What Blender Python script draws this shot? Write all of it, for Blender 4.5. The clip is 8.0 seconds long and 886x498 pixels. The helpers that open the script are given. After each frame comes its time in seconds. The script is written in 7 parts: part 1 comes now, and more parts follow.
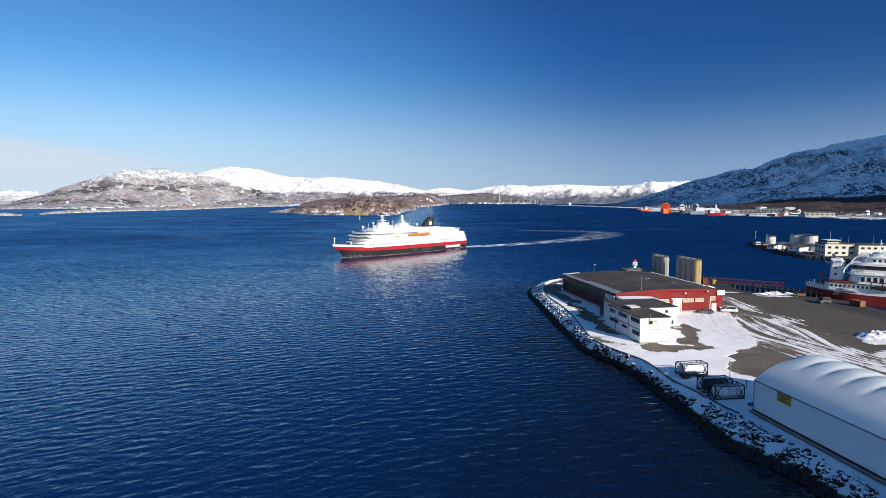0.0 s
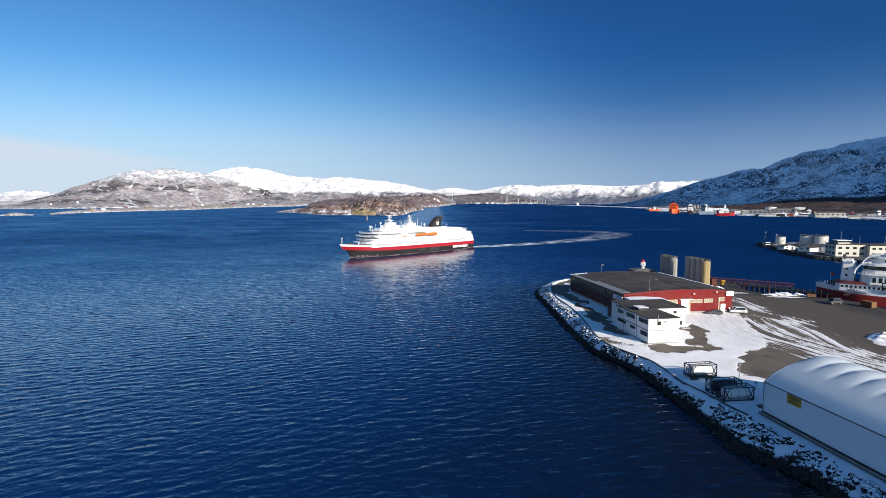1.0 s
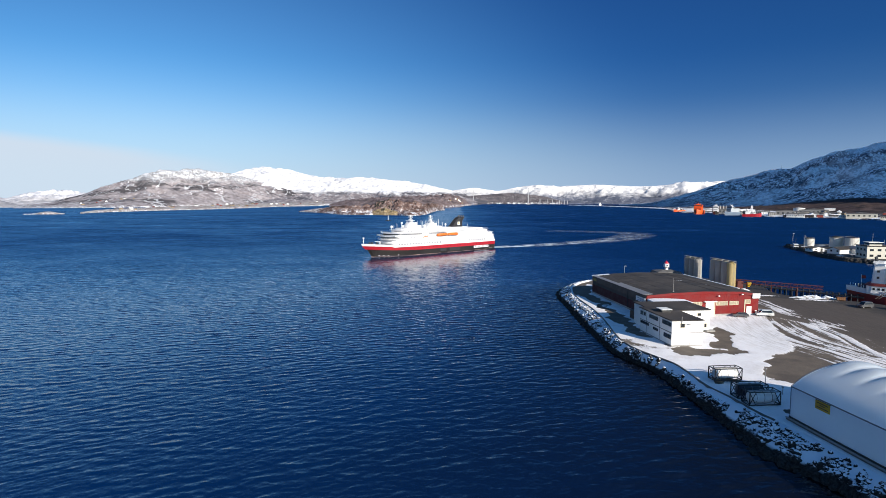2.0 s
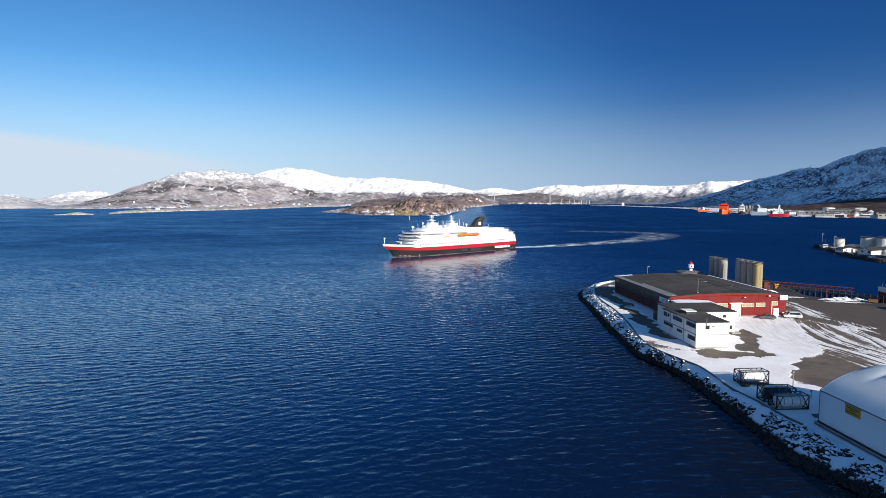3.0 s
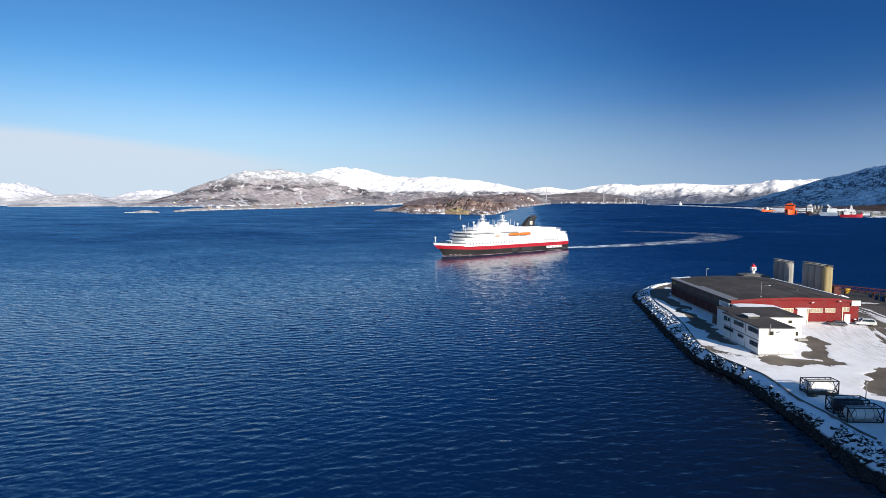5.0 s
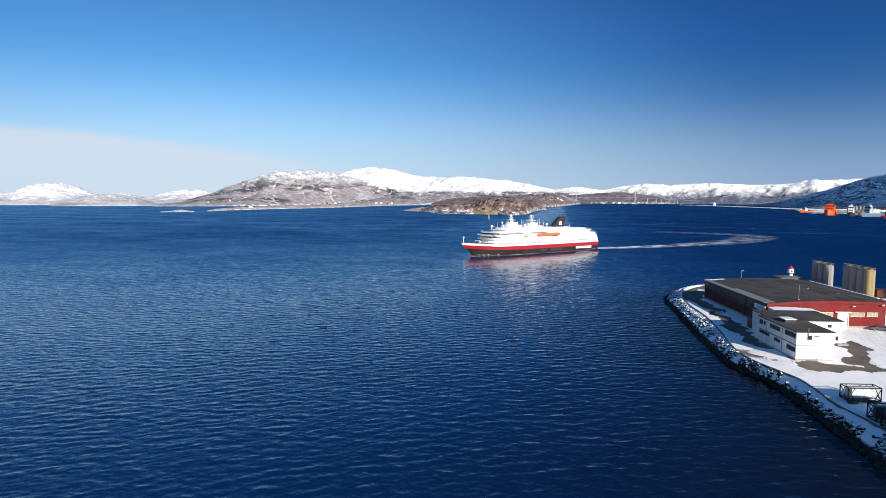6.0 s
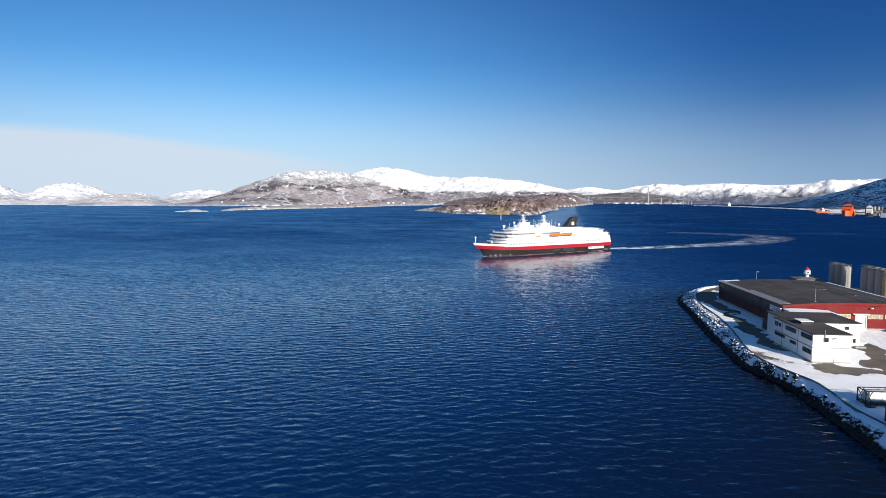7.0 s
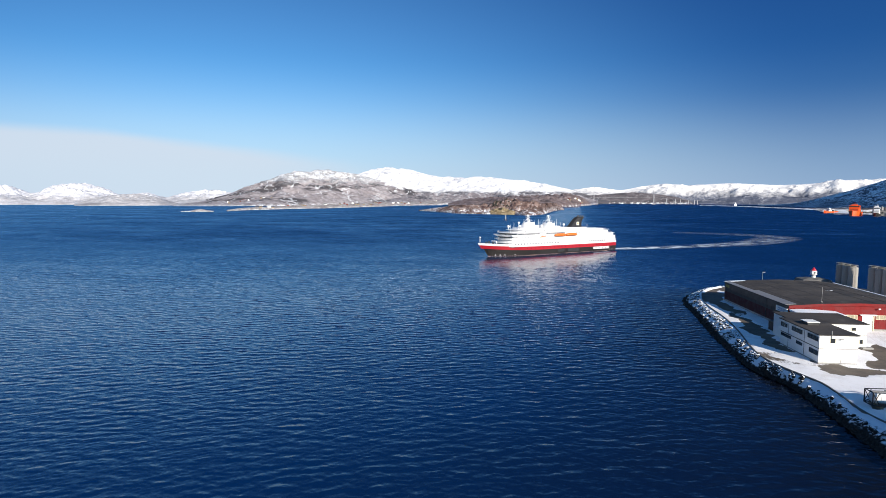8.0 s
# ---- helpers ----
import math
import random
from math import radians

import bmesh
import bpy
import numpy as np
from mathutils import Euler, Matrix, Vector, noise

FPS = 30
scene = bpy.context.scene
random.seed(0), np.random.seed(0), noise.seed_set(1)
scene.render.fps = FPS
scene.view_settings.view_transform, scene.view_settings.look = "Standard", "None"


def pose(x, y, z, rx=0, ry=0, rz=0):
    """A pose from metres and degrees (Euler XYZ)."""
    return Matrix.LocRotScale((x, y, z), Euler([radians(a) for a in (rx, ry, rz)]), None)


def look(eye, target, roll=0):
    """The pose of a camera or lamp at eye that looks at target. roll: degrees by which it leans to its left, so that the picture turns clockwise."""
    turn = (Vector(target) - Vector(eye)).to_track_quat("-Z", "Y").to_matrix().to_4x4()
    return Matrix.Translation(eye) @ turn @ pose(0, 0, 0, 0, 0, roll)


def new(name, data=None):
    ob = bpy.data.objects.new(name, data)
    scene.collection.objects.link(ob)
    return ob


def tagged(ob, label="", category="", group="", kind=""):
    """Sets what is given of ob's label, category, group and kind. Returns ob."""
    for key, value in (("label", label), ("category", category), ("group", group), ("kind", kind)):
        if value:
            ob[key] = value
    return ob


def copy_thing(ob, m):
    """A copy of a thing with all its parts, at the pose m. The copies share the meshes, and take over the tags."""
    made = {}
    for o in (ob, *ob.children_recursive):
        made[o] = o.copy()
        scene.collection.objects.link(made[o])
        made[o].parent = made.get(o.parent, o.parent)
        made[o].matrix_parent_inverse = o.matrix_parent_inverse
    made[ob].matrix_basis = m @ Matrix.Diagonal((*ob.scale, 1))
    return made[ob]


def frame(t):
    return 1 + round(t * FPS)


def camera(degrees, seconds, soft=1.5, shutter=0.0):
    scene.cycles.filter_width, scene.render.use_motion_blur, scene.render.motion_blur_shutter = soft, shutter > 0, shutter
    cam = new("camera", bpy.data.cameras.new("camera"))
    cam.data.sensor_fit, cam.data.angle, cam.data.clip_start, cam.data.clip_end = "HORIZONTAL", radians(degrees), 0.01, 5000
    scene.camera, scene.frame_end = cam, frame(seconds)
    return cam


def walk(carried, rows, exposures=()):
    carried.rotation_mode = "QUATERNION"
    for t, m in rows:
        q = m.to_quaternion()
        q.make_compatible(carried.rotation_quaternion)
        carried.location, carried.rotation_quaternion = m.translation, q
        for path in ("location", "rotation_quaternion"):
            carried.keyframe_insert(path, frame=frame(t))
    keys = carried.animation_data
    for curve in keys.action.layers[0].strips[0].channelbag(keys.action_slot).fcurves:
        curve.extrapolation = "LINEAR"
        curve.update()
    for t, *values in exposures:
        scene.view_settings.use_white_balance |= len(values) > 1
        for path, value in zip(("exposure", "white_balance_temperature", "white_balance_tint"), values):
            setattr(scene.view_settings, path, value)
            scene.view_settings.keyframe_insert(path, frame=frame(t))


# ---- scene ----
cam = camera(75.0, 8.0, soft=0.5)
PATH = [
    (0, (-0.425, -0.462, 38.774), (-0.376, 1.53, 38.601), -0.1),
    (0.5, (-0.428, -0.416, 38.785), (-0.391, 1.577, 38.612), -0.1),
    (1, (-0.439, -0.373, 38.794), (-0.415, 1.62, 38.621), -0.1),
    (1.5, (-0.447, -0.352, 38.801), (-0.455, 1.64, 38.628), -0.0),
    (3, (-0.399, -0.403, 38.837), (-0.52, 1.586, 38.665), -0.1),
    (3.5, (-0.406, -0.366, 38.842), (-0.55, 1.621, 38.668), -0.1),
    (4, (-0.42, -0.285, 38.843), (-0.594, 1.7, 38.669), -0.1),
    (4.5, (-0.432, -0.168, 38.846), (-0.671, 1.81, 38.672), -0.0),
    (5, (-0.434, -0.058, 38.848), (-0.729, 1.912, 38.673), -0.0),
    (6.5, (-0.368, 0.205, 38.81), (-0.789, 2.153, 38.635), 0.1),
    (7, (-0.322, 0.286, 38.793), (-0.754, 2.231, 38.618), 0.1),
    (7.5, (-0.275, 0.375, 38.784), (-0.716, 2.318, 38.609), 0.0),
    (8, (-0.225, 0.471, 38.783), (-0.673, 2.412, 38.608), 0.1),
]
walk(cam, [(t, look(e, g, r)) for t, e, g, r in PATH])


# ---- daylight: a low winter sun from the south-east ----
SUN_AZ, SUN_EL = radians(146.0), radians(20.5)          # clockwise from +y, and above the horizon
scene.view_settings.exposure = 0.45
SKY_TINT, SKY_DEEP, SKY_HAZE, SKY_PALE, SKY_CLOUD = (0.60, 1.02, 1.19), (0.045, 0.175, 0.38), 0.82, (6.2, 7.1, 8.2), (5.3, 6.0, 6.9)
sky_world = bpy.data.worlds.new("winter_sky")
scene.world = sky_world
sky_world.use_nodes = True
wn, wl = sky_world.node_tree.nodes, sky_world.node_tree.links
wn.clear()
w_out, w_bg, w_sky = wn.new("ShaderNodeOutputWorld"), wn.new("ShaderNodeBackground"), wn.new("ShaderNodeTexSky")
w_sky.sky_type, w_sky.sun_disc = "NISHITA", False
w_sky.sun_elevation, w_sky.sun_rotation = SUN_EL, SUN_AZ
w_sky.air_density, w_sky.dust_density, w_sky.ozone_density, w_sky.altitude = 1.0, 0.2, 4.0, 0
w_bg.inputs["Strength"].default_value = 0.09

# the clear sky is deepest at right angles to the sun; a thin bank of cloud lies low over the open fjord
w_dir = wn.new("ShaderNodeTexCoord").outputs["Generated"]


def w_math(op, a, b=0.0, c=0.0):
    x = wn.new("ShaderNodeMath")
    x.operation = op
    for socket, v in zip(x.inputs, (a, b, c)):
        if isinstance(v, (int, float)):
            socket.default_value = v
        else:
            wl.new(v, socket)
    return x.outputs[0]


def w_range(v, a, b, lo=0.0, hi=1.0):
    x = wn.new("ShaderNodeMapRange")
    x.interpolation_type = "SMOOTHSTEP"
    for k, q in (("From Min", a), ("From Max", b), ("To Min", lo), ("To Max", hi)):
        x.inputs[k].default_value = q
    wl.new(v, x.inputs["Value"])
    return x.outputs[0]


def w_mix(kind, fac, a, b):
    x = wn.new("ShaderNodeMix")
    x.data_type, x.blend_type = "RGBA", kind
    for socket, v in ((x.inputs[0], fac), (x.inputs[6], a), (x.inputs[7], b)):
        if isinstance(v, (int, float)):
            socket.default_value = v
        elif isinstance(v, tuple):
            socket.default_value = (*v, 1)
        else:
            wl.new(v, socket)
    return x.outputs[2]


w_dot = wn.new("ShaderNodeVectorMath")
w_dot.operation = "DOT_PRODUCT"
wl.new(w_dir, w_dot.inputs[0])
w_dot.inputs[1].default_value = (math.sin(SUN_AZ) * math.cos(SUN_EL), math.cos(SUN_AZ) * math.cos(SUN_EL), math.sin(SUN_EL))
w_sep = wn.new("ShaderNodeSeparateXYZ")
wl.new(w_dir, w_sep.inputs[0])
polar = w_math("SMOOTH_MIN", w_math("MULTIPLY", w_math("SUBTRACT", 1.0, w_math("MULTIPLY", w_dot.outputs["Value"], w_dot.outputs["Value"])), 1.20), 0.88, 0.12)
# overhead and sunward, out of view, the deepening is eased for more fill light
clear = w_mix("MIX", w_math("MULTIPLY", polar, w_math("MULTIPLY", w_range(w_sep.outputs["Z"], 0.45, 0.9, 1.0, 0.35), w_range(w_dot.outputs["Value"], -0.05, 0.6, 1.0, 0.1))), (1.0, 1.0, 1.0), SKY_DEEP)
tinted = w_mix("MULTIPLY", 1.0, w_sky.outputs[0], SKY_TINT)
haze = w_range(w_sep.outputs["Z"], 0.235, -0.01, 0.0, SKY_HAZE)
deep = w_mix("MIX", haze, tinted, SKY_PALE)
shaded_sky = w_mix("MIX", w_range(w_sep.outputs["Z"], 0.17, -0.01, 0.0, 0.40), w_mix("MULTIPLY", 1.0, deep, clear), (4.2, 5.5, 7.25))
w_noise = wn.new("ShaderNodeTexNoise")
w_noise.inputs["Scale"].default_value, w_noise.inputs["Detail"].default_value = 3.0, 5
w_map = wn.new("ShaderNodeMapping")
w_map.inputs["Scale"].default_value = (1, 1, 7)
wl.new(w_dir, w_map.inputs["Vector"]), wl.new(w_map.outputs[0], w_noise.inputs["Vector"])
side = w_range(w_sep.outputs["X"], -0.26, -0.52, 0.0, 1.0)
sloping = w_math("ADD", w_sep.outputs["Z"], w_math("MULTIPLY", w_math("ADD", w_math("MAXIMUM", w_sep.outputs["X"], -0.68), 0.67), 0.135))
height = w_math("ADD", sloping, w_math("MULTIPLY", w_math("SUBTRACT", w_noise.outputs["Fac"], 0.5), 0.02))
bank = w_math("MULTIPLY", w_range(height, 0.107, 0.084), side)
cloudy = w_mix("MIX", w_math("MULTIPLY", bank, w_range(w_sep.outputs["Z"], 0.0, 0.08, 0.5, 0.85)), shaded_sky, SKY_CLOUD)
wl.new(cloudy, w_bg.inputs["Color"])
wl.new(w_bg.outputs[0], w_out.inputs["Surface"])

sun_data = bpy.data.lights.new("sun", "SUN")
sun_data.energy, sun_data.angle, sun_data.color = 4.9, radians(0.53), (1.0, 0.92, 0.80)
sun = new("sun", sun_data)
sun.matrix_world = look((300 * math.sin(SUN_AZ), 300 * math.cos(SUN_AZ), 300 * math.tan(SUN_EL)), (0, 0, 0))

# ---- materials ----
def node_mat(name):
    m = bpy.data.materials.new(name)
    m.use_nodes = True
    return m, m.node_tree.nodes, m.node_tree.links, m.node_tree.nodes["Principled BSDF"]


def noise_node(n, l, pos, scale, detail=5, rough=0.6, stretch=None):
    t = n.new("ShaderNodeTexNoise")
    t.inputs["Scale"].default_value, t.inputs["Detail"].default_value, t.inputs["Roughness"].default_value = scale, detail, rough
    if stretch:
        s = n.new("ShaderNodeMapping")
        s.inputs["Scale"].default_value = stretch[:3]
        if len(stretch) > 3:
            s.inputs["Rotation"].default_value = (0, 0, radians(stretch[3]))
        l.new(pos, s.inputs["Vector"])
        pos = s.outputs[0]
    l.new(pos, t.inputs["Vector"])
    return t.outputs["Fac"]


def ramp(n, l, fac, a, b, va=0.0, vb=1.0, smooth=True):
    r = n.new("ShaderNodeMapRange")
    r.interpolation_type = "SMOOTHSTEP" if smooth else "LINEAR"
    for k, v in (("From Min", a), ("From Max", b), ("To Min", va), ("To Max", vb)):
        r.inputs[k].default_value = v
    l.new(fac, r.inputs["Value"])
    return r.outputs[0]


def mix(n, l, fac, a, b):
    x = n.new("ShaderNodeMix")
    x.data_type = "RGBA"
    for socket, v in ((x.inputs[0], fac), (x.inputs[6], a), (x.inputs[7], b)):
        if isinstance(v, (tuple, float, int)):
            socket.default_value = (*v, 1) if isinstance(v, tuple) else v
        else:
            l.new(v, socket)
    return x.outputs[2]


def arith(n, l, op, a, b=0.0, c=None):
    x = n.new("ShaderNodeMath")
    x.operation = op
    for socket, v in zip(x.inputs, (a, b) if c is None else (a, b, c)):
        if isinstance(v, (float, int)):
            socket.default_value = v
        else:
            l.new(v, socket)
    return x.outputs[0]


def relief(n, l, height, strength, distance, bsdf):
    b = n.new("ShaderNodeBump")
    b.inputs["Strength"].default_value, b.inputs["Distance"].default_value = strength, distance
    l.new(height, b.inputs["Height"])
    l.new(b.outputs[0], bsdf.inputs["Normal"])
    return b


def tint(c, k):
    return tuple(min(1.0, v * k) for v in c)


def plain(name, col, rough=0.6, metal=0.0, var=0.18, scale=1.5, bump=0.15, dirt=None, dirt_amount=0.3, streak=None):
    """Paint, metal, concrete: colour varied at two scales, optional stains."""
    m, n, l, p = node_mat(name)
    pos = n.new("ShaderNodeNewGeometry").outputs["Position"]
    fine, broad = noise_node(n, l, pos, scale * 6), noise_node(n, l, pos, scale * 0.35, 3, 0.6, streak)
    c = mix(n, l, ramp(n, l, broad, 0.3, 0.7), tint(col, 1 - var), tint(col, 1 + var * 0.6))
    c = mix(n, l, ramp(n, l, fine, 0.35, 0.75, 0, 0.5), c, tint(col, 1 - var * 1.5))
    if dirt:
        d = noise_node(n, l, pos, scale * 0.9, 6, 0.7, streak)
        c = mix(n, l, ramp(n, l, d, 0.52, 0.72, 0, dirt_amount), c, dirt)
    l.new(c, p.inputs["Base Color"])
    p.inputs["Roughness"].default_value, p.inputs["Metallic"].default_value = rough, metal
    l.new(ramp(n, l, broad, 0.3, 0.7, rough * 0.85, min(1, rough * 1.15)), p.inputs["Roughness"])
    if bump:
        relief(n, l, fine, bump, 0.02, p)
    return m


def snow_on(name, rock, rock2, lo, hi, scale=0.6, snow=(0.82, 0.85, 0.9), wet=None):
    """Stone or ground with snow lying where it is flat enough: snow between normal z of lo and hi, broken by noise."""
    m, n, l, p = node_mat(name)
    g = n.new("ShaderNodeNewGeometry")
    pos = g.outputs["Position"]
    sep = n.new("ShaderNodeSeparateXYZ")
    l.new(g.outputs["Normal"], sep.inputs[0])
    grain, spots = noise_node(n, l, pos, scale * 5), noise_node(n, l, pos, scale, 6, 0.65)
    c = mix(n, l, ramp(n, l, grain, 0.3, 0.7), rock, rock2)
    level = arith(n, l, "ADD", sep.outputs["Z"], arith(n, l, "MULTIPLY", arith(n, l, "SUBTRACT", spots, 0.5), 1.3))
    f = ramp(n, l, level, lo, hi)
    if wet:
        ps = n.new("ShaderNodeSeparateXYZ")
        l.new(pos, ps.inputs[0])
        f = arith(n, l, "MULTIPLY", f, ramp(n, l, arith(n, l, "ADD", ps.outputs["Z"], arith(n, l, "MULTIPLY", spots, 0.8)), wet, wet + 0.5))
    l.new(mix(n, l, f, c, snow), p.inputs["Base Color"])
    p.inputs["Roughness"].default_value, p.inputs["Specular IOR Level"].default_value = 0.9, 0.2
    relief(n, l, grain, 0.5, 0.08, p)
    return m


def mountain(name, low, low2, wood, snow_line, snow_span, wood_amount=0.5, broken=0.3, shore=0.0, rock=(0.16, 0.14, 0.13), snow=(0.84, 0.86, 0.9), size=1.0, speck=0.55, dust=0.58, high=None, gully=0.0, drift=0.0, fold=0.0, stands=1.0):
    """A far hillside: bare birch scrub and heath below, dark woods in patches, snow above with rock showing through."""
    m, n, l, p = node_mat(name)
    g = n.new("ShaderNodeNewGeometry")
    pos = g.outputs["Position"]
    ps, ns = n.new("ShaderNodeSeparateXYZ"), n.new("ShaderNodeSeparateXYZ")
    l.new(pos, ps.inputs[0]), l.new(g.outputs["Normal"], ns.inputs[0])
    big = noise_node(n, l, pos, 0.0035 / size, 5, 0.6)
    med = noise_node(n, l, pos, 0.016 / size, 7, 0.7)
    fine = noise_node(n, l, pos, 0.07 / size, 5, 0.7)
    bands = noise_node(n, l, pos, 0.012 * stands / size, 5, 0.6, (0.35, 0.35, 2.2))
    c = mix(n, l, ramp(n, l, med, 0.35, 0.65), low, low2)
    c = mix(n, l, ramp(n, l, arith(n, l, "ADD", arith(n, l, "MULTIPLY", fine, 0.7), arith(n, l, "MULTIPLY", med, 0.3)), dust, dust + 0.12, 0, 0.75), c, snow)
    woods = arith(n, l, "MULTIPLY", ramp(n, l, bands, 0.52 if stands == 1 else 0.50, 0.60 if stands == 1 else 0.535), ramp(n, l, big, 0.40, 0.52))
    c = mix(n, l, arith(n, l, "MULTIPLY", woods, wood_amount), c, wood)
    h = arith(n, l, "ADD", ps.outputs["Z"], arith(n, l, "MULTIPLY", arith(n, l, "SUBTRACT", big, 0.5), snow_span * 1.4))
    h = arith(n, l, "ADD", h, arith(n, l, "MULTIPLY", arith(n, l, "SUBTRACT", med, 0.5), snow_span * 1.6))
    f = ramp(n, l, h, snow_line, snow_line + snow_span)
    bare = ramp(n, l, arith(n, l, "ADD", fine, arith(n, l, "MULTIPLY", med, 0.8)), speck * 1.8, speck * 1.8 + 0.12, 0, broken)
    if high:
        bare = arith(n, l, "MULTIPLY", bare, ramp(n, l, arith(n, l, "ADD", ps.outputs["Z"], arith(n, l, "MULTIPLY", big, 120.0)), high, high + 130, 1.0, 0.3))
    if drift:                                                   # broad wind-packed fields, and crags swept bare between them
        lie = noise_node(n, l, pos, 0.0058, 4, 0.55, (0.6, 1.0, 1.9))
        bare = arith(n, l, "MINIMUM", arith(n, l, "MULTIPLY", bare, ramp(n, l, lie, 0.42, 0.60, 1.0 + drift, 0.5)), 0.97)
    top = mix(n, l, bare, snow, rock)
    top = mix(n, l, ramp(n, l, ns.outputs["Z"], 0.40, 0.75, broken * 0.7, 0), top, rock)
    if gully:                                                   # snow lying in the stream beds
        run = noise_node(n, l, pos, 0.006 / size, 4, 0.6, (1.0, 0.5, 0.35))
        bed = ramp(n, l, arith(n, l, "ABSOLUTE", arith(n, l, "SUBTRACT", run, 0.5)), 0.022, 0.006)
        c = mix(n, l, arith(n, l, "MULTIPLY", arith(n, l, "MULTIPLY", bed, ramp(n, l, big, 0.44, 0.56)), gully), c, snow)
    if shore:
        low_snow = arith(n, l, "MULTIPLY", ramp(n, l, arith(n, l, "ADD", ps.outputs["Z"], arith(n, l, "MULTIPLY", med, shore * 1.2)), shore * 1.7, shore * 0.9), ramp(n, l, arith(n, l, "ADD", med, fine), 0.98, 1.12))
        c = mix(n, l, low_snow, c, snow)
    l.new(mix(n, l, f, c, top), p.inputs["Base Color"])
    p.inputs["Roughness"].default_value, p.inputs["Specular IOR Level"].default_value = 0.95, 0.1
    relief(n, l, arith(n, l, "ADD", fine, arith(n, l, "MULTIPLY", noise_node(n, l, pos, 0.0026, 2, 0.5), fold)) if fold else fine, 0.6, 6.0 * size, p)
    return m


def water_material():
    """Dark sea: wavelets of five sizes tilt the surface."""
    m, n, l, p = node_mat("sea_water")
    pos = n.new("ShaderNodeNewGeometry").outputs["Position"]
    quay_nearness = n.new("ShaderNodeAttribute")                         # the water is darker towards the quay
    quay_nearness.attribute_name = "quay_nearness"
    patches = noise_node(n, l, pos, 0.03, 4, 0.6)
    quay_dark = ramp(n, l, arith(n, l, "ADD", quay_nearness.outputs["Fac"], arith(n, l, "MULTIPLY", arith(n, l, "SUBTRACT", patches, 0.5), 0.35)), 0.0, 1.0, smooth=False)
    l.new(mix(n, l, quay_dark, (0.0003, 0.0165, 0.072), (0.0035, 0.0045, 0.0075)), p.inputs["Base Color"])
    p.inputs["Roughness"].default_value, p.inputs["IOR"].default_value, p.inputs["Specular IOR Level"].default_value = 0.13, 1.333, 0.58
    total = None
    place = n.new("ShaderNodeSeparateXYZ")
    l.new(pos, place.inputs[0])
    for scale, amount, turn, detail in ((0.022, 0.13, 6, 5), (0.09, 0.10, 8, 3), (0.42, 0.10, 24, 3), (1.3, 0.20, -8, 3), (3.6, 0.15, 12, 2)):
        t = n.new("ShaderNodeTexNoise")
        t.inputs["Scale"].default_value, t.inputs["Detail"].default_value, t.inputs["Roughness"].default_value = scale, detail, 0.6
        t.inputs["Distortion"].default_value = 0.4
        s = n.new("ShaderNodeMapping")
        s.inputs["Scale"].default_value, s.inputs["Rotation"].default_value = (0.62, 1.0, 1.0), (0, 0, radians(turn))
        l.new(pos, s.inputs["Vector"]), l.new(s.outputs[0], t.inputs["Vector"])
        d = n.new("ShaderNodeVectorMath")
        d.operation = "MULTIPLY_ADD"
        l.new(t.outputs["Color"], d.inputs[0])
        d.inputs[1].default_value = (amount * 0.7, amount * 1.1, 0)
        d.inputs[2].default_value = (-amount * 0.35, -amount * 0.55, 0)
        if scale < 0.1:                                          # the long ones run only on the open water
            far = n.new("ShaderNodeVectorMath")
            far.operation = "SCALE"
            l.new(d.outputs[0], far.inputs[0]), l.new(ramp(n, l, place.outputs["Y"], 200, 650, 0.25, 1.0), far.inputs["Scale"])
            d = far
        if total is None:
            total = d.outputs[0]
        else:
            k = n.new("ShaderNodeVectorMath")
            l.new(total, k.inputs[0]), l.new(d.outputs[0], k.inputs[1])
            total = k.outputs[0]
    gust = noise_node(n, l, pos, 0.012, 5, 0.6, (0.35, 1.0, 1, 10))
    k = n.new("ShaderNodeVectorMath")
    k.operation = "SCALE"
    l.new(total, k.inputs[0]), l.new(arith(n, l, "MULTIPLY", ramp(n, l, gust, 0.3, 0.7, 0.85, 1.15), ramp(n, l, place.outputs["X"], 40, 190, 1.0, 2.0)), k.inputs["Scale"])
    up = n.new("ShaderNodeVectorMath")
    lean = n.new("ShaderNodeVectorMath")                          # normals tilted so that the water mirrors higher, darker sky
    l.new(n.new("ShaderNodeNewGeometry").outputs["Normal"], lean.inputs[0])
    wind = n.new("ShaderNodeCombineXYZ")
    l.new(arith(n, l, "ADD", arith(n, l, "ADD", ramp(n, l, place.outputs["Y"], 120, 520, -0.012, -0.113), ramp(n, l, place.outputs["X"], -50, -200, 0.0, -0.040)), ramp(n, l, place.outputs["X"], -5, 190, 0.0, -0.07)), wind.inputs["Y"])      # and more so out on the open fjord
    bay = ramp(n, l, place.outputs["X"], 0, 230, 0.0, -0.085)                        # more tilt, to darken the reflection in the bay behind the quay
    l.new(arith(n, l, "ADD", ramp(n, l, place.outputs["X"], -60, -420, -0.06, 0.022), bay), wind.inputs["X"])
    reflection_zone = arith(n, l, "MULTIPLY", ramp(n, l, arith(n, l, "ABSOLUTE", arith(n, l, "ADD", place.outputs["X"], 24.0)), 56, 22), ramp(n, l, place.outputs["Y"], 150, 290))    # tilt eased beside the liner, to strengthen its reflection
    varied_tilt = n.new("ShaderNodeVectorMath")
    varied_tilt.operation = "SCALE"
    l.new(wind.outputs[0], varied_tilt.inputs[0]), l.new(arith(n, l, "MULTIPLY", ramp(n, l, gust, 0.3, 0.7, 0.88, 1.12), ramp(n, l, reflection_zone, 0, 1, 1.0, 0.5)), varied_tilt.inputs["Scale"])
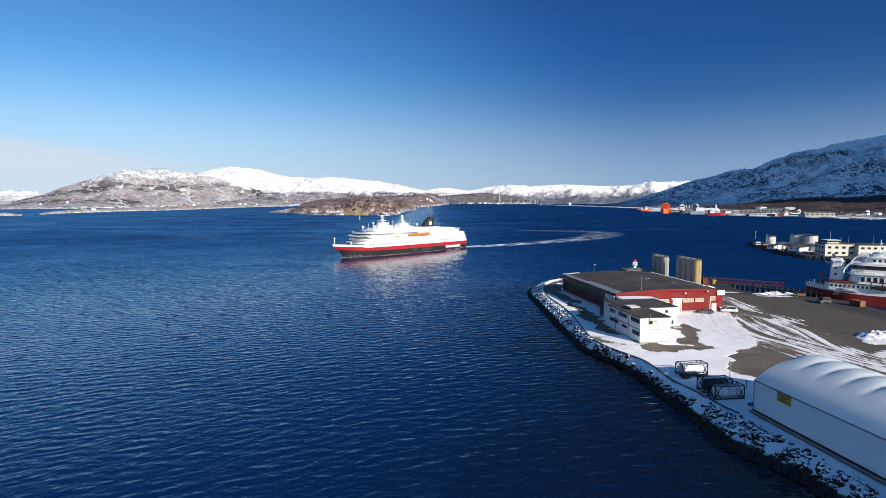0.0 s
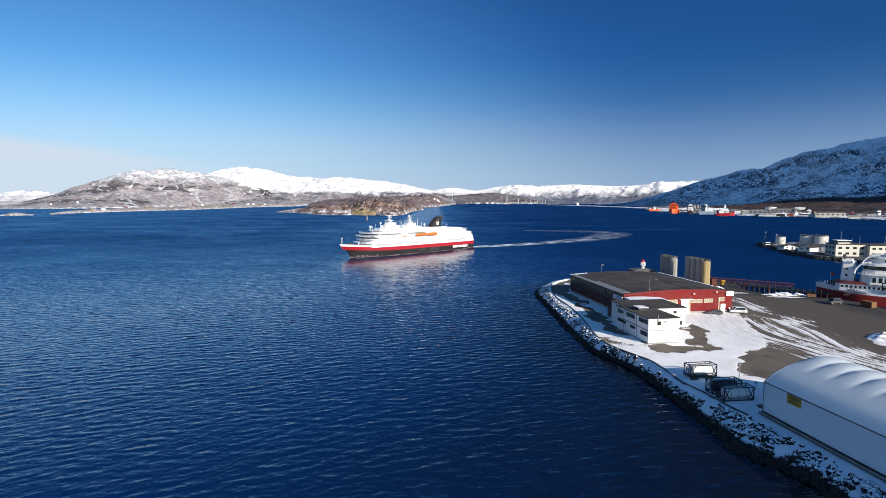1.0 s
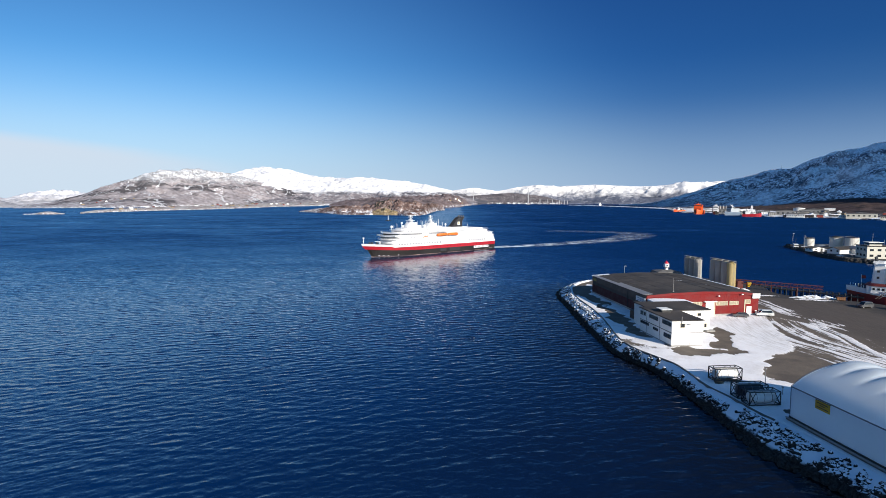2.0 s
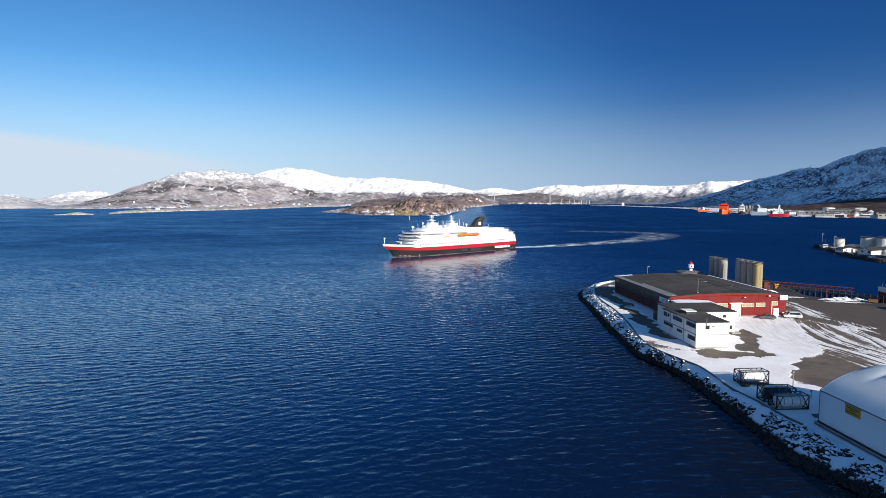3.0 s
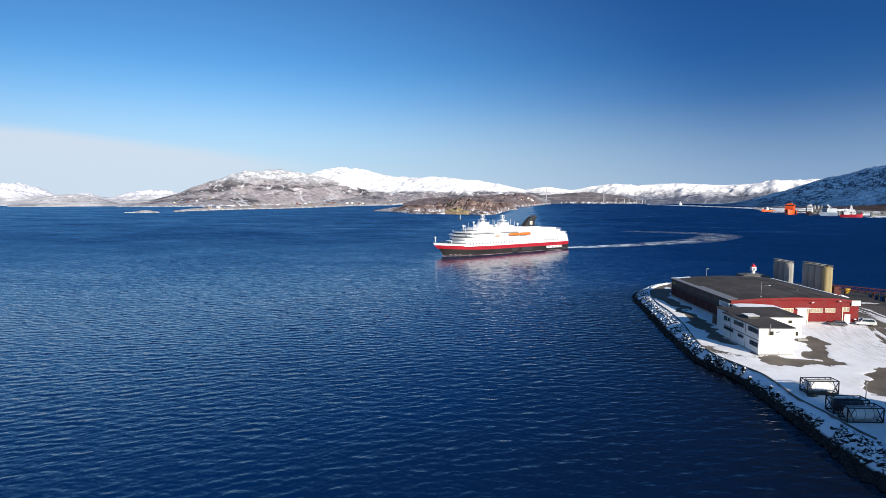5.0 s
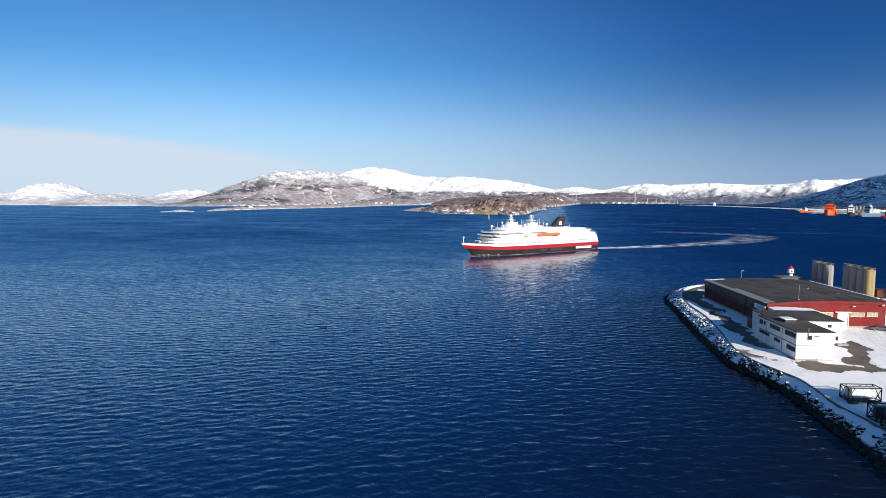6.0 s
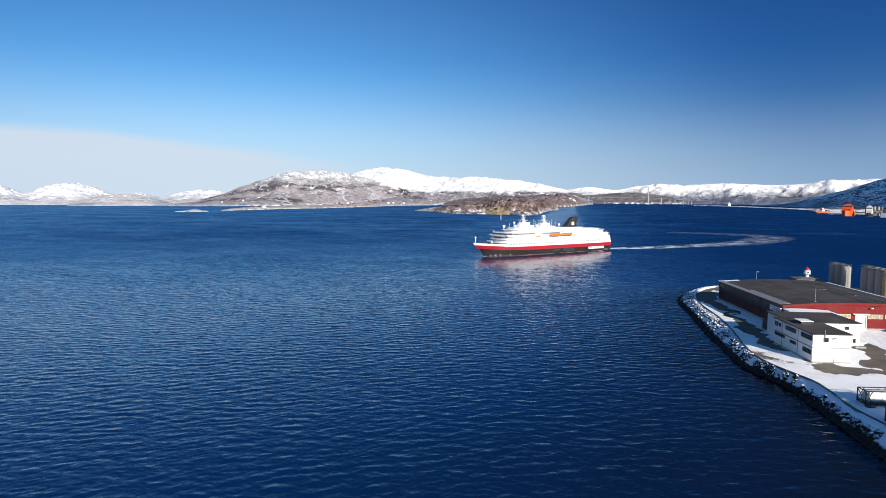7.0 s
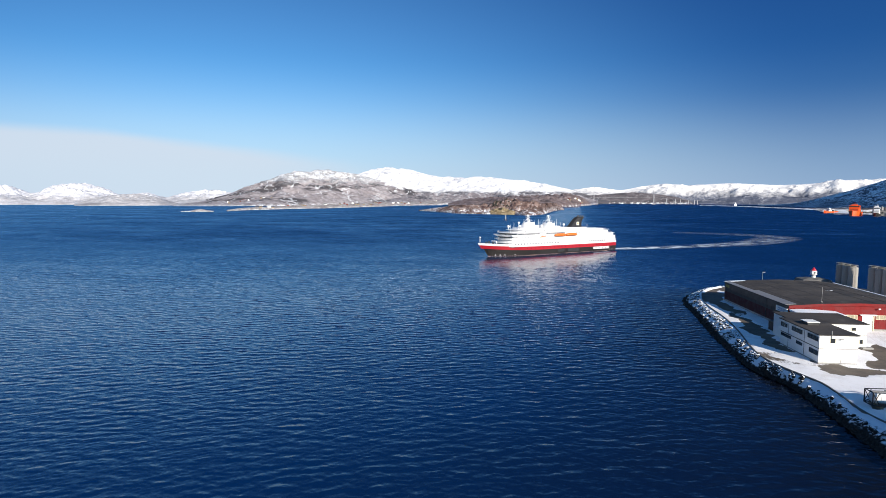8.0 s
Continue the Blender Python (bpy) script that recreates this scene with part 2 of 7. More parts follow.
    l.new(varied_tilt.outputs[0], lean.inputs[1])
    l.new(k.outputs[0], up.inputs[0]), l.new(lean.outputs[0], up.inputs[1])
    unit = n.new("ShaderNodeVectorMath")
    unit.operation = "NORMALIZE"
    l.new(up.outputs[0], unit.inputs[0])
    l.new(unit.outputs[0], p.inputs["Normal"])
    return m


WATER = water_material()
SNOW_WHITE = plain("settled_snow", (0.84, 0.86, 0.90), 0.7, var=0.05, scale=0.8, bump=0.3)
STONE = snow_on("armour_stone", (0.010, 0.010, 0.010), (0.045, 0.042, 0.040), 0.55, 0.75, 0.7, wet=1.55)
BANK = snow_on("snowy_bank", (0.008, 0.008, 0.008), (0.03, 0.028, 0.026), 0.25, 0.4, 0.35, wet=1.2)
CONCRETE = plain("grey_concrete", (0.32, 0.31, 0.29), 0.85, dirt=(0.12, 0.11, 0.10), dirt_amount=0.5)
DARK_CONCRETE = plain("damp_concrete", (0.13, 0.125, 0.12), 0.85, dirt=(0.05, 0.05, 0.05))
WHITE_PAINT = plain("white_cladding", (0.80, 0.79, 0.76), 0.55, var=0.06, dirt=(0.5, 0.48, 0.44), dirt_amount=0.25)
RED_CLADDING = plain("red_cladding", (0.175, 0.0095, 0.0095), 0.9, var=0.15, dirt=(0.12, 0.02, 0.02), dirt_amount=0.4)
ROOF_FELT = plain("dark_roof_felt", (0.046, 0.038, 0.034), 0.95, var=0.45, scale=0.3, dirt=(0.095, 0.082, 0.074), dirt_amount=0.6)
GREY_METAL = plain("grey_sheet_metal", (0.30, 0.29, 0.28), 0.5, 0.3, streak=(1, 1, 0.2))
BROWN_METAL = plain("brown_sheet_metal", (0.03, 0.02, 0.019), 0.55, 0.1)
DARK_TRIM = plain("dark_trim", (0.03, 0.03, 0.032), 0.5)
GLASS = plain("dark_window_glass", (0.02, 0.024, 0.03), 0.08, var=0.2, bump=0)
BLACK_PAINT = plain("black_hull_paint", (0.026, 0.023, 0.022), 0.4, var=0.3, scale=0.3, dirt=(0.06, 0.05, 0.045), dirt_amount=0.35, streak=(1, 1, 0.15))
SHIP_RED = plain("red_hull_paint", (0.36, 0.011, 0.022), 0.4, var=0.12, scale=0.3)
SHIP_WHITE = plain("white_ship_paint", (0.74, 0.74, 0.75), 0.4, var=0.09, scale=0.3)
ORANGE = plain("orange_paint", (0.75, 0.16, 0.02), 0.45, var=0.12)
YELLOW = plain("yellow_paint", (0.55, 0.33, 0.02), 0.55, var=0.15, dirt=(0.3, 0.2, 0.05))
GOLD = plain("gold_paint", (0.6, 0.36, 0.08), 0.4)
TENT_WHITE = plain("white_tarpaulin", (0.80, 0.86, 0.90), 0.5, var=0.04, scale=0.3, bump=0.1)
tn, tl = TENT_WHITE.node_tree.nodes, TENT_WHITE.node_tree.links
t_glow, t_mix = tn.new("ShaderNodeBsdfTranslucent"), tn.new("ShaderNodeMixShader")        # sunlight shines through the cloth
t_glow.inputs["Color"].default_value, t_mix.inputs[0].default_value = (0.70, 0.84, 0.96, 1), 0.42
tl.new(tn["Principled BSDF"].outputs[0], t_mix.inputs[1]), tl.new(t_glow.outputs[0], t_mix.inputs[2])
tl.new(t_mix.outputs[0], tn["Material Output"].inputs["Surface"])
STEEL_BLACK = plain("black_steel_frame", (0.025, 0.025, 0.028), 0.5, 0.3)


# ---- building helpers ----
def mesh_of(bm, name, material, smooth=False):
    me = bpy.data.meshes.new(name)
    bmesh.ops.recalc_face_normals(bm, faces=bm.faces)
    bm.to_mesh(me)
    bm.free()
    me.materials.append(material)
    if smooth:
        me.polygons.foreach_set("use_smooth", [True] * len(me.polygons))
    return me


def part(name, bm, material, parent, label="", smooth=False):
    ob = new(name, mesh_of(bm, name, material, smooth))
    ob.parent = parent
    return tagged(ob, label)


def piece(name, mesh, parent, m):
    ob = new(name, mesh)
    ob.parent = parent
    ob.matrix_local = m
    return ob


def thing(name, m, label, category, group="", kind=""):
    ob = new(name)
    ob.matrix_world = m
    ob.empty_display_size = 0.3
    return tagged(ob, label, category, group, kind)


def box(bm, x0, y0, z0, x1, y1, z1):
    v = [bm.verts.new((x, y, z)) for z in (z0, z1) for x, y in ((x0, y0), (x1, y0), (x1, y1), (x0, y1))]
    for f in ((3, 2, 1, 0), (4, 5, 6, 7), (0, 1, 5, 4), (1, 2, 6, 5), (2, 3, 7, 6), (3, 0, 4, 7)):
        bm.faces.new([v[i] for i in f])
    return bm


def bx(*a):
    return box(bmesh.new(), *a)


def rings(bm, loops, cap=True, close=True):
    """Skin over loops of points with as many points each."""
    rows = [[bm.verts.new(p) for p in loop] for loop in loops]
    k = len(rows[0])
    for a, b in zip(rows, rows[1:]):
        for i in range(k if close else k - 1):
            bm.faces.new((a[i], a[(i + 1) % k], b[(i + 1) % k], b[i]))
    if cap:
        bm.faces.new(rows[0][::-1])
        bm.faces.new(rows[-1])
    return bm


def tube(bm, p, q, r, n=8, r2=None):
    p, q = Vector(p), Vector(q)
    turn = (q - p).to_track_quat("Z", "Y").to_matrix()
    loops = []
    for c, rad in ((p, r), (q, r if r2 is None else r2)):
        loops.append([c + turn @ Vector((rad * math.cos(math.tau * i / n), rad * math.sin(math.tau * i / n), 0)) for i in range(n)])
    return rings(bm, loops)


def lathe(bm, profile, n=16, cx=0, cy=0):
    return rings(bm, [[(cx + r * math.cos(math.tau * i / n), cy + r * math.sin(math.tau * i / n), z) for i in range(n)] for r, z in profile])


def smooth_curve(points):
    """A smooth function through a few (x, value) points."""
    xs, ys = np.array([p[0] for p in points], float), np.array([p[1] for p in points], float)
    slopes = np.gradient(ys, xs)

    def f(x):
        x = min(max(x, xs[0]), xs[-1])
        i = min(max(int(np.searchsorted(xs, x)) - 1, 0), len(xs) - 2)
        h = xs[i + 1] - xs[i]
        t = (x - xs[i]) / h
        return float((2 * t**3 - 3 * t**2 + 1) * ys[i] + (t**3 - 2 * t**2 + t) * h * slopes[i] + (3 * t**2 - 2 * t**3) * ys[i + 1] + (t**3 - t**2) * h * slopes[i + 1])
    return f


def grid_mesh(name, rows, material, smooth=True):
    """A sheet over rows of points."""
    k = len(rows[0])
    verts = [p for r in rows for p in r]
    faces = [(j * k + i, j * k + i + 1, (j + 1) * k + i + 1, (j + 1) * k + i) for j in range(len(rows) - 1) for i in range(k - 1)]
    me = bpy.data.meshes.new(name)
    me.from_pydata(verts, [], faces)
    me.materials.append(material)
    if smooth:
        me.polygons.foreach_set("use_smooth", [True] * len(me.polygons))
    me.update()
    return me


def fbm(x, y, z=0.0, octaves=6):
    return noise.fractal(Vector((x, y, z)), 0.9, 2.1, octaves)


QUAY_Z, QUAY_TURN = 3.0, 7.0


def quay(x, y, z=QUAY_Z):
    return pose(x, y, z, 0, 0, QUAY_TURN)

# ---- the sea: one sheet to the horizon, with wind waves; far off only the longer ones are built ----
TILE = 1024


def wave_tile(seed):
    """A repeating patch of random wind waves, in its own cells: wavelengths about 8 to 24 cells, running along y."""
    rng = np.random.RandomState(seed)
    k = np.fft.fftfreq(TILE)
    kx, ky = np.meshgrid(k, k)
    mag = np.hypot(kx, ky)
    mag[0, 0] = 1.0
    octave = np.log2(1 / mag / 9.0)
    shape = np.exp(-(octave / 0.95) ** 2) * mag ** 0.3 * (np.abs(ky) / mag) ** 1.5
    shape[0, 0] = 0
    h = np.fft.ifft2(np.fft.fft2(rng.normal(size=(TILE, TILE))) * shape).real
    h /= h.std()
    h += 0.05 * (h * h - 1)
    return h / np.hypot(*np.gradient(h)).std()


WAVE_TILES = [wave_tile(k) for k in (3, 8)]
WAVE_SLOPE = 0.058


def wave_height(x, y):
    """Height of the sea at arrays of places; farther off the waves that are built grow longer."""
    x, y = np.asarray(x, float), np.asarray(y, float)
    r = np.hypot(x, y)
    size = np.maximum(0.15, np.maximum(0.30, r / np.where(r < 1500, 390, 200)) * 0.45)
    level = np.log2(size / 0.15)
    z = np.zeros_like(r)
    for k in range(8):
        w = np.clip(1 - np.abs(level - k), 0, 1)
        use = w > 0
        if not use.any():
            continue
        s, turn = 0.15 * 2 ** k, radians((9, -12, 5, -11, 8, -4, 6, -8)[k])
        c, d = math.cos(turn), math.sin(turn)
        u, v = ((x[use] * c + y[use] * d) / s + 217 * k) % TILE, ((-x[use] * d + y[use] * c) / s + 91 * k) % TILE
        iu, iv = np.floor(u).astype(int), np.floor(v).astype(int)
        fu, fv = u - iu, v - iv
        iu, iv = iu % TILE, iv % TILE
        ju, jv = (iu + 1) % TILE, (iv + 1) % TILE
        tile = WAVE_TILES[k % 2]
        h = (tile[iv, iu] * (1 - fu) + tile[iv, ju] * fu) * (1 - fv) + (tile[jv, iu] * (1 - fu) + tile[jv, ju] * fu) * fv
        z[use] += np.sqrt(w[use]) * s * h
    # a longer swell runs through the wind waves of the near water
    s, turn = 0.42, radians(17)
    c, d = math.cos(turn), math.sin(turn)
    iu, iv = (x * c + y * d) / s * 0.75 % TILE, (-x * d + y * c) / s % TILE
    ku, kv = np.floor(iu).astype(int), np.floor(iv).astype(int)
    fu, fv = iu - ku, iv - kv
    tile = WAVE_TILES[1]
    h = (tile[kv % TILE, ku % TILE] * (1 - fu) + tile[kv % TILE, (ku + 1) % TILE] * fu) * (1 - fv) + (tile[(kv + 1) % TILE, ku % TILE] * (1 - fu) + tile[(kv + 1) % TILE, (ku + 1) % TILE] * fu) * fv
    z += 0.6 * s * h * np.clip((520 - r) / 250, 0, 1)
    calm = 0.9 + 0.18 * np.sin(x * 0.011 + 1.3 * np.sin(y * 0.006)) * np.sin(y * 0.013 + 0.7)
    return z * WAVE_SLOPE * calm * np.interp(r, [0, 110, 220, 500, 1500, 5000], [1, 1, 0.77, 0.37, 0.15, 0.08])


WATERLINE = smooth_curve([(-140, 60), (20, 53), (60, 50.6), (68, 51.2), (77.5, 50.0), (85, 46.0), (93.5, 46.2), (104, 45.8), (116.7, 45.2), (131, 43.6), (139.8, 40.3), (154.3, 38.8), (163, 38.6), (178.4, 38.5),
                          (195, 39.0), (213.5, 39.4), (226, 39.4), (241.7, 42.9), (254.4, 50.5), (264, 64), (272, 90)])
QUAY_DARK_WIDTH = smooth_curve([(-140, 110), (40, 105), (75, 90), (100, 66), (130, 56), (170, 50), (220, 44), (272, 36)])
ring = [0.0, 20, 40, 55, 62]
while ring[-1] < 4960:
    ring.append(ring[-1] + max(0.30, ring[-1] / (390 if ring[-1] < 1500 else 150)))
spokes = np.radians(np.concatenate([np.arange(-54, 42, 0.15), np.arange(42, 306.1, 4.0)]))
gx, gy = np.outer(ring, np.sin(spokes)), np.outer(ring, np.cos(spokes))
gz = wave_height(gx, gy)
gy = gy - 1.3 * gz * np.clip((900 - np.hypot(gx, gy)) / 500, 0, 1)          # their fronts are steeper than their backs
nr, na = gx.shape
sea_mesh = bpy.data.meshes.new("water")
sea_mesh.vertices.add(nr * na)
sea_mesh.vertices.foreach_set("co", np.stack([gx, gy, gz], -1).ravel())
a = (np.arange(nr - 1)[:, None] * na + np.arange(na - 1)[None, :]).ravel()
quads = np.stack([a, a + na, a + na + 1, a + 1], -1).astype(np.int32)
sea_mesh.loops.add(quads.size)
sea_mesh.loops.foreach_set("vertex_index", quads.ravel())
sea_mesh.polygons.add(len(quads))
sea_mesh.polygons.foreach_set("loop_start", np.arange(0, quads.size, 4, dtype=np.int32))
sea_mesh.polygons.foreach_set("use_smooth", np.ones(len(quads), dtype=bool))
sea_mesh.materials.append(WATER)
sea_mesh.update(calc_edges=True)
quay_nearness = np.zeros(nr * na)
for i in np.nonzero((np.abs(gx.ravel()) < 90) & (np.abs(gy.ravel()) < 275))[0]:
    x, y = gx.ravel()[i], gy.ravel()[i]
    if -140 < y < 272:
        quay_nearness[i] = min(1.0, max(0.0, 1 - (WATERLINE(y) - x) / QUAY_DARK_WIDTH(y)))
sea_mesh.attributes.new("quay_nearness", "FLOAT", "POINT").data.foreach_set("value", quay_nearness)
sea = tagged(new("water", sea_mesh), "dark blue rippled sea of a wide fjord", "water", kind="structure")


# ---- mountains and far shores ----
def hillside(name, material, label, az, foot, crest_at, rise, nx=220, ny=60, bulge=0.8, rough=0.5, grain=1 / 320, behind=350, seed=0.0, edge=0.04):
    """A hillside seen from the sea. az: from, to in degrees right of the view; foot and crest_at: its distance at shore and crest;
    rise: the crest, as thousandths of its distance above the eye."""
    foot, crest_at, rise = smooth_curve(foot), smooth_curve(crest_at), smooth_curve(rise)
    rows = []
    for j in range(ny + 8):
        row = []
        for i in range(nx + 1):
            a = az[0] + (az[1] - az[0]) * i / nx
            r0, r1 = foot(a), crest_at(a)
            top = 38.8 + r1 * rise(a) / 1000
            s, c = math.sin(radians(a)), math.cos(radians(a))
            if j <= ny:
                t = j / ny
                r = r0 + (r1 - r0) * t
                k = fbm(r * s * grain, r * c * grain, seed)
                rid = 1 - abs(fbm(r * s * grain * 2.2, r * c * grain * 2.2, seed + 9, 5))
                z = top * (t ** bulge) * (1 + rough * (k * 0.7 + (rid - 0.75) * 0.9) * (1 - t ** 4) * min(1, t * 5)) + top * edge * fbm(r * s * grain * 6, r * c * grain * 6, seed, 4) * t
                z = z + 1.0 - 3.0 * (j == 0)
            else:
                t = (j - ny) / 7
                r = r1 + behind * t
                z = top * (1 - t * t) - 4 * t
            row.append((r * s, r * c, z))
        rows.append(row)
    return tagged(new(name, grid_mesh(name, rows, material)), label, "mountain", kind="structure")


# FAR_SNOW and GREY_HILL are paled: distance haze is put into their colours
FAR_SNOW = mountain("hazy_far_snowfield", (0.48, 0.465, 0.48), (0.62, 0.60, 0.62), (0.30, 0.30, 0.32), 30, 40, 0.5, 0.6, speck=0.55, dust=0.5, fold=14.0, rock=(0.30, 0.28, 0.30), snow=(0.76, 0.755, 0.79))
GREY_HILL = mountain("haze_paled_wooded_slope", (0.40, 0.385, 0.40), (0.56, 0.545, 0.56), (0.25, 0.245, 0.26), 118, 70, 0.6, 0.5, size=0.6, dust=0.55, fold=4.0)
HILL = mountain("birch_hillside", (0.235, 0.205, 0.212), (0.40, 0.365, 0.375), (0.075, 0.07, 0.076), 118, 70, 0.92, 0.78, speck=0.46, shore=12.0, size=0.5, dust=0.575, gully=0.6, stands=0.38)
WHITE_MASSIF = mountain("white_massif", (0.10, 0.10, 0.12), (0.17, 0.16, 0.17), (0.05, 0.055, 0.065), 75, 25, 0.8, 0.6, rock=(0.22, 0.20, 0.20), snow=(0.74, 0.735, 0.76), speck=0.56, size=0.6, fold=16.0)
# INLAND: distance haze is put into the bluish colours of the lower slopes
INLAND = mountain("haze_blue_inland_fells", (0.095, 0.108, 0.15), (0.17, 0.182, 0.23), (0.055, 0.066, 0.10), 38, 80, 0.8, 0.5, speck=0.55, size=0.9, dust=0.55, snow=(0.84, 0.82, 0.81), fold=14.0)
DARK_HILL = mountain("wooded_hill", (0.078, 0.070, 0.080), (0.135, 0.122, 0.133), (0.045, 0.046, 0.056), 300, 60, 0.6, 0.3, shore=16.0, size=0.5, dust=0.57)
# CRAGS: the blue of skylit shade is put into snow and rock colour
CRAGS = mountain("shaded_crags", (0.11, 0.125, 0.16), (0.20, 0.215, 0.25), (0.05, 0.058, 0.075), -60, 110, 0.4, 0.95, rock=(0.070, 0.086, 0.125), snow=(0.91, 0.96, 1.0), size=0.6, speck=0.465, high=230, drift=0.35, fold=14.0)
HEATH = mountain("brown_heath", (0.13, 0.096, 0.098), (0.22, 0.178, 0.182), (0.08, 0.068, 0.07), 400, 60, 0.8, 0.3, size=0.35, shore=12.0, dust=0.59)
FOOTHILL = mountain("foothill_woods", (0.17, 0.15, 0.165), (0.30, 0.275, 0.29), (0.05, 0.053, 0.068), 55, 60, 0.8, 0.3, size=0.5, shore=14.0, dust=0.53)
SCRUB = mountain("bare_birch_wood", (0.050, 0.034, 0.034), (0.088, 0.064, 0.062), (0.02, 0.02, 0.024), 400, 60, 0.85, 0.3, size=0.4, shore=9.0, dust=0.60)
LOW_SHORE = mountain("low_shore", (0.26, 0.21, 0.185), (0.42, 0.37, 0.34), (0.10, 0.08, 0.07), 60, 20, 0.5, 0.3, size=0.3, shore=5.0, dust=0.48)

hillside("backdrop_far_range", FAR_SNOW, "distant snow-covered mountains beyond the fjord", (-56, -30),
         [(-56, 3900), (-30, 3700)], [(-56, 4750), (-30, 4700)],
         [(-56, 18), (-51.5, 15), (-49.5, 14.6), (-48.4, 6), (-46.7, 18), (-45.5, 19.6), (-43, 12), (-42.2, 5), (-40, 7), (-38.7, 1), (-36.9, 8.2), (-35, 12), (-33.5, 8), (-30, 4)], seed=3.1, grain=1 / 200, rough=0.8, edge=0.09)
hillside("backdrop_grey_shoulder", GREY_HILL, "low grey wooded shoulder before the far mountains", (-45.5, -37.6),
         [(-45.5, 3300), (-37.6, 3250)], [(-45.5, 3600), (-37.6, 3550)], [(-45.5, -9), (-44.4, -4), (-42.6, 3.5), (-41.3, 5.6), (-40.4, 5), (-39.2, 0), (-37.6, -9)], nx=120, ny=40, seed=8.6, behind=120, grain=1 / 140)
hillside("backdrop_birch_mountain", HILL, "grey birch-clad hillside with a snowy summit ridge", (-38, -8),
         [(-38, 2980), (-30, 2980), (-24, 3300), (-16, 3700), (-8, 3900)], [(-38, 4000), (-30, 4150), (-20, 4350), (-8, 4500)],
         [(-38, -8), (-36, -5), (-34.6, 0), (-33, 8), (-31.9, 16.5), (-30.3, 25.5), (-28.2, 39), (-26, 45), (-24.2, 47.5), (-22.9, 44.5), (-21.5, 40), (-18.1, 25), (-14, 8), (-8, -1)], nx=320, ny=90, bulge=0.85, seed=7.7)
hillside("backdrop_white_massif", WHITE_MASSIF, "broad snow-white mountain massif", (-25, 3),
         [(-25, 4000), (-14, 4050), (3, 4300)], [(-25, 4780), (3, 4820)],
         [(-25, 30), (-21.9, 37), (-20.5, 45), (-19, 51.4), (-16.6, 48.5), (-14, 39), (-12, 36.3), (-8.7, 36), (-6.6, 33), (-3.3, 25.5), (-0.5, 14), (1.2, 6), (3, 0)], nx=280, ny=90, bulge=0.75, rough=0.42, seed=1.3)
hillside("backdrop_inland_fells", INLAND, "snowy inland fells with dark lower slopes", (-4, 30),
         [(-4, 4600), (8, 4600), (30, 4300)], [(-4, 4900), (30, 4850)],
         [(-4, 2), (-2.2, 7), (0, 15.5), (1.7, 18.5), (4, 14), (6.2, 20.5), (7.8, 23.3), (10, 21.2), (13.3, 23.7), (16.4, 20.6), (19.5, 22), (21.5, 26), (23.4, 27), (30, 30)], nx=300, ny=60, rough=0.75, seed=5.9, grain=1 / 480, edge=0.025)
hillside("backdrop_wooded_hill", DARK_HILL, "low dark wooded hill behind the bridge", (-1.5, 10.5),
         [(-1.5, 4530), (10.5, 4530)], [(-1.5, 4600), (10.5, 4600)], [(-1.5, -2), (0, 3), (1.7, 5.5), (4, 8.8), (5.6, 9.8), (7.3, 6.8), (9, 2), (10.5, -6)], nx=120, ny=30, seed=2.9, behind=40)
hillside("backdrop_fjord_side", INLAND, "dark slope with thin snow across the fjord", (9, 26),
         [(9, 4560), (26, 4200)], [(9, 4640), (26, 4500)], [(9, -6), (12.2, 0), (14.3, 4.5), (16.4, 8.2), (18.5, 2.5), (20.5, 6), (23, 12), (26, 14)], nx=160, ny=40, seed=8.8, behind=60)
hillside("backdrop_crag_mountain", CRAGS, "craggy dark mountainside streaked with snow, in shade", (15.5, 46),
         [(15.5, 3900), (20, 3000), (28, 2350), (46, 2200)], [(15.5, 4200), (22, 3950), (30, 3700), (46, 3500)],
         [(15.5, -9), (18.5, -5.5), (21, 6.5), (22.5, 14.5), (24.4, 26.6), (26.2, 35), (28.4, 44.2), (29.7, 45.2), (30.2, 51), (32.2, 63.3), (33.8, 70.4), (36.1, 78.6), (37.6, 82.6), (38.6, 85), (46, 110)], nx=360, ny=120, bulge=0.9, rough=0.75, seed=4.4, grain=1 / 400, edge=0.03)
# unseen ridge, added to keep the sun off the crag mountain
hillside("backdrop_high_ridge", CRAGS, "unseen high ridge added to shade the craggy mountainside", (45, 84),
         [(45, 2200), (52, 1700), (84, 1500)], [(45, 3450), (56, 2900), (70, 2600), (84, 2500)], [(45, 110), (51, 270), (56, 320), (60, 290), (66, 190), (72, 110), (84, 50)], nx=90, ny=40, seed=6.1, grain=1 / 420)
hillside("backdrop_dark_foothills", FOOTHILL, "dark wooded foothills below the snowfields", (-19, 2),
         [(-19, 3500), (2, 3700)], [(-19, 3800), (2, 4050)],
         [(-19, -4), (-16, 4), (-13.5, 9), (-11.5, 7), (-9.5, 10), (-8.3, 8), (-7.2, 15.5), (-6, 10), (-4.5, 8), (-2.5, 9.5), (0, 6), (2, -4)], nx=200, ny=40, rough=0.7, behind=120, seed=13.3, grain=1 / 150, edge=0.12)
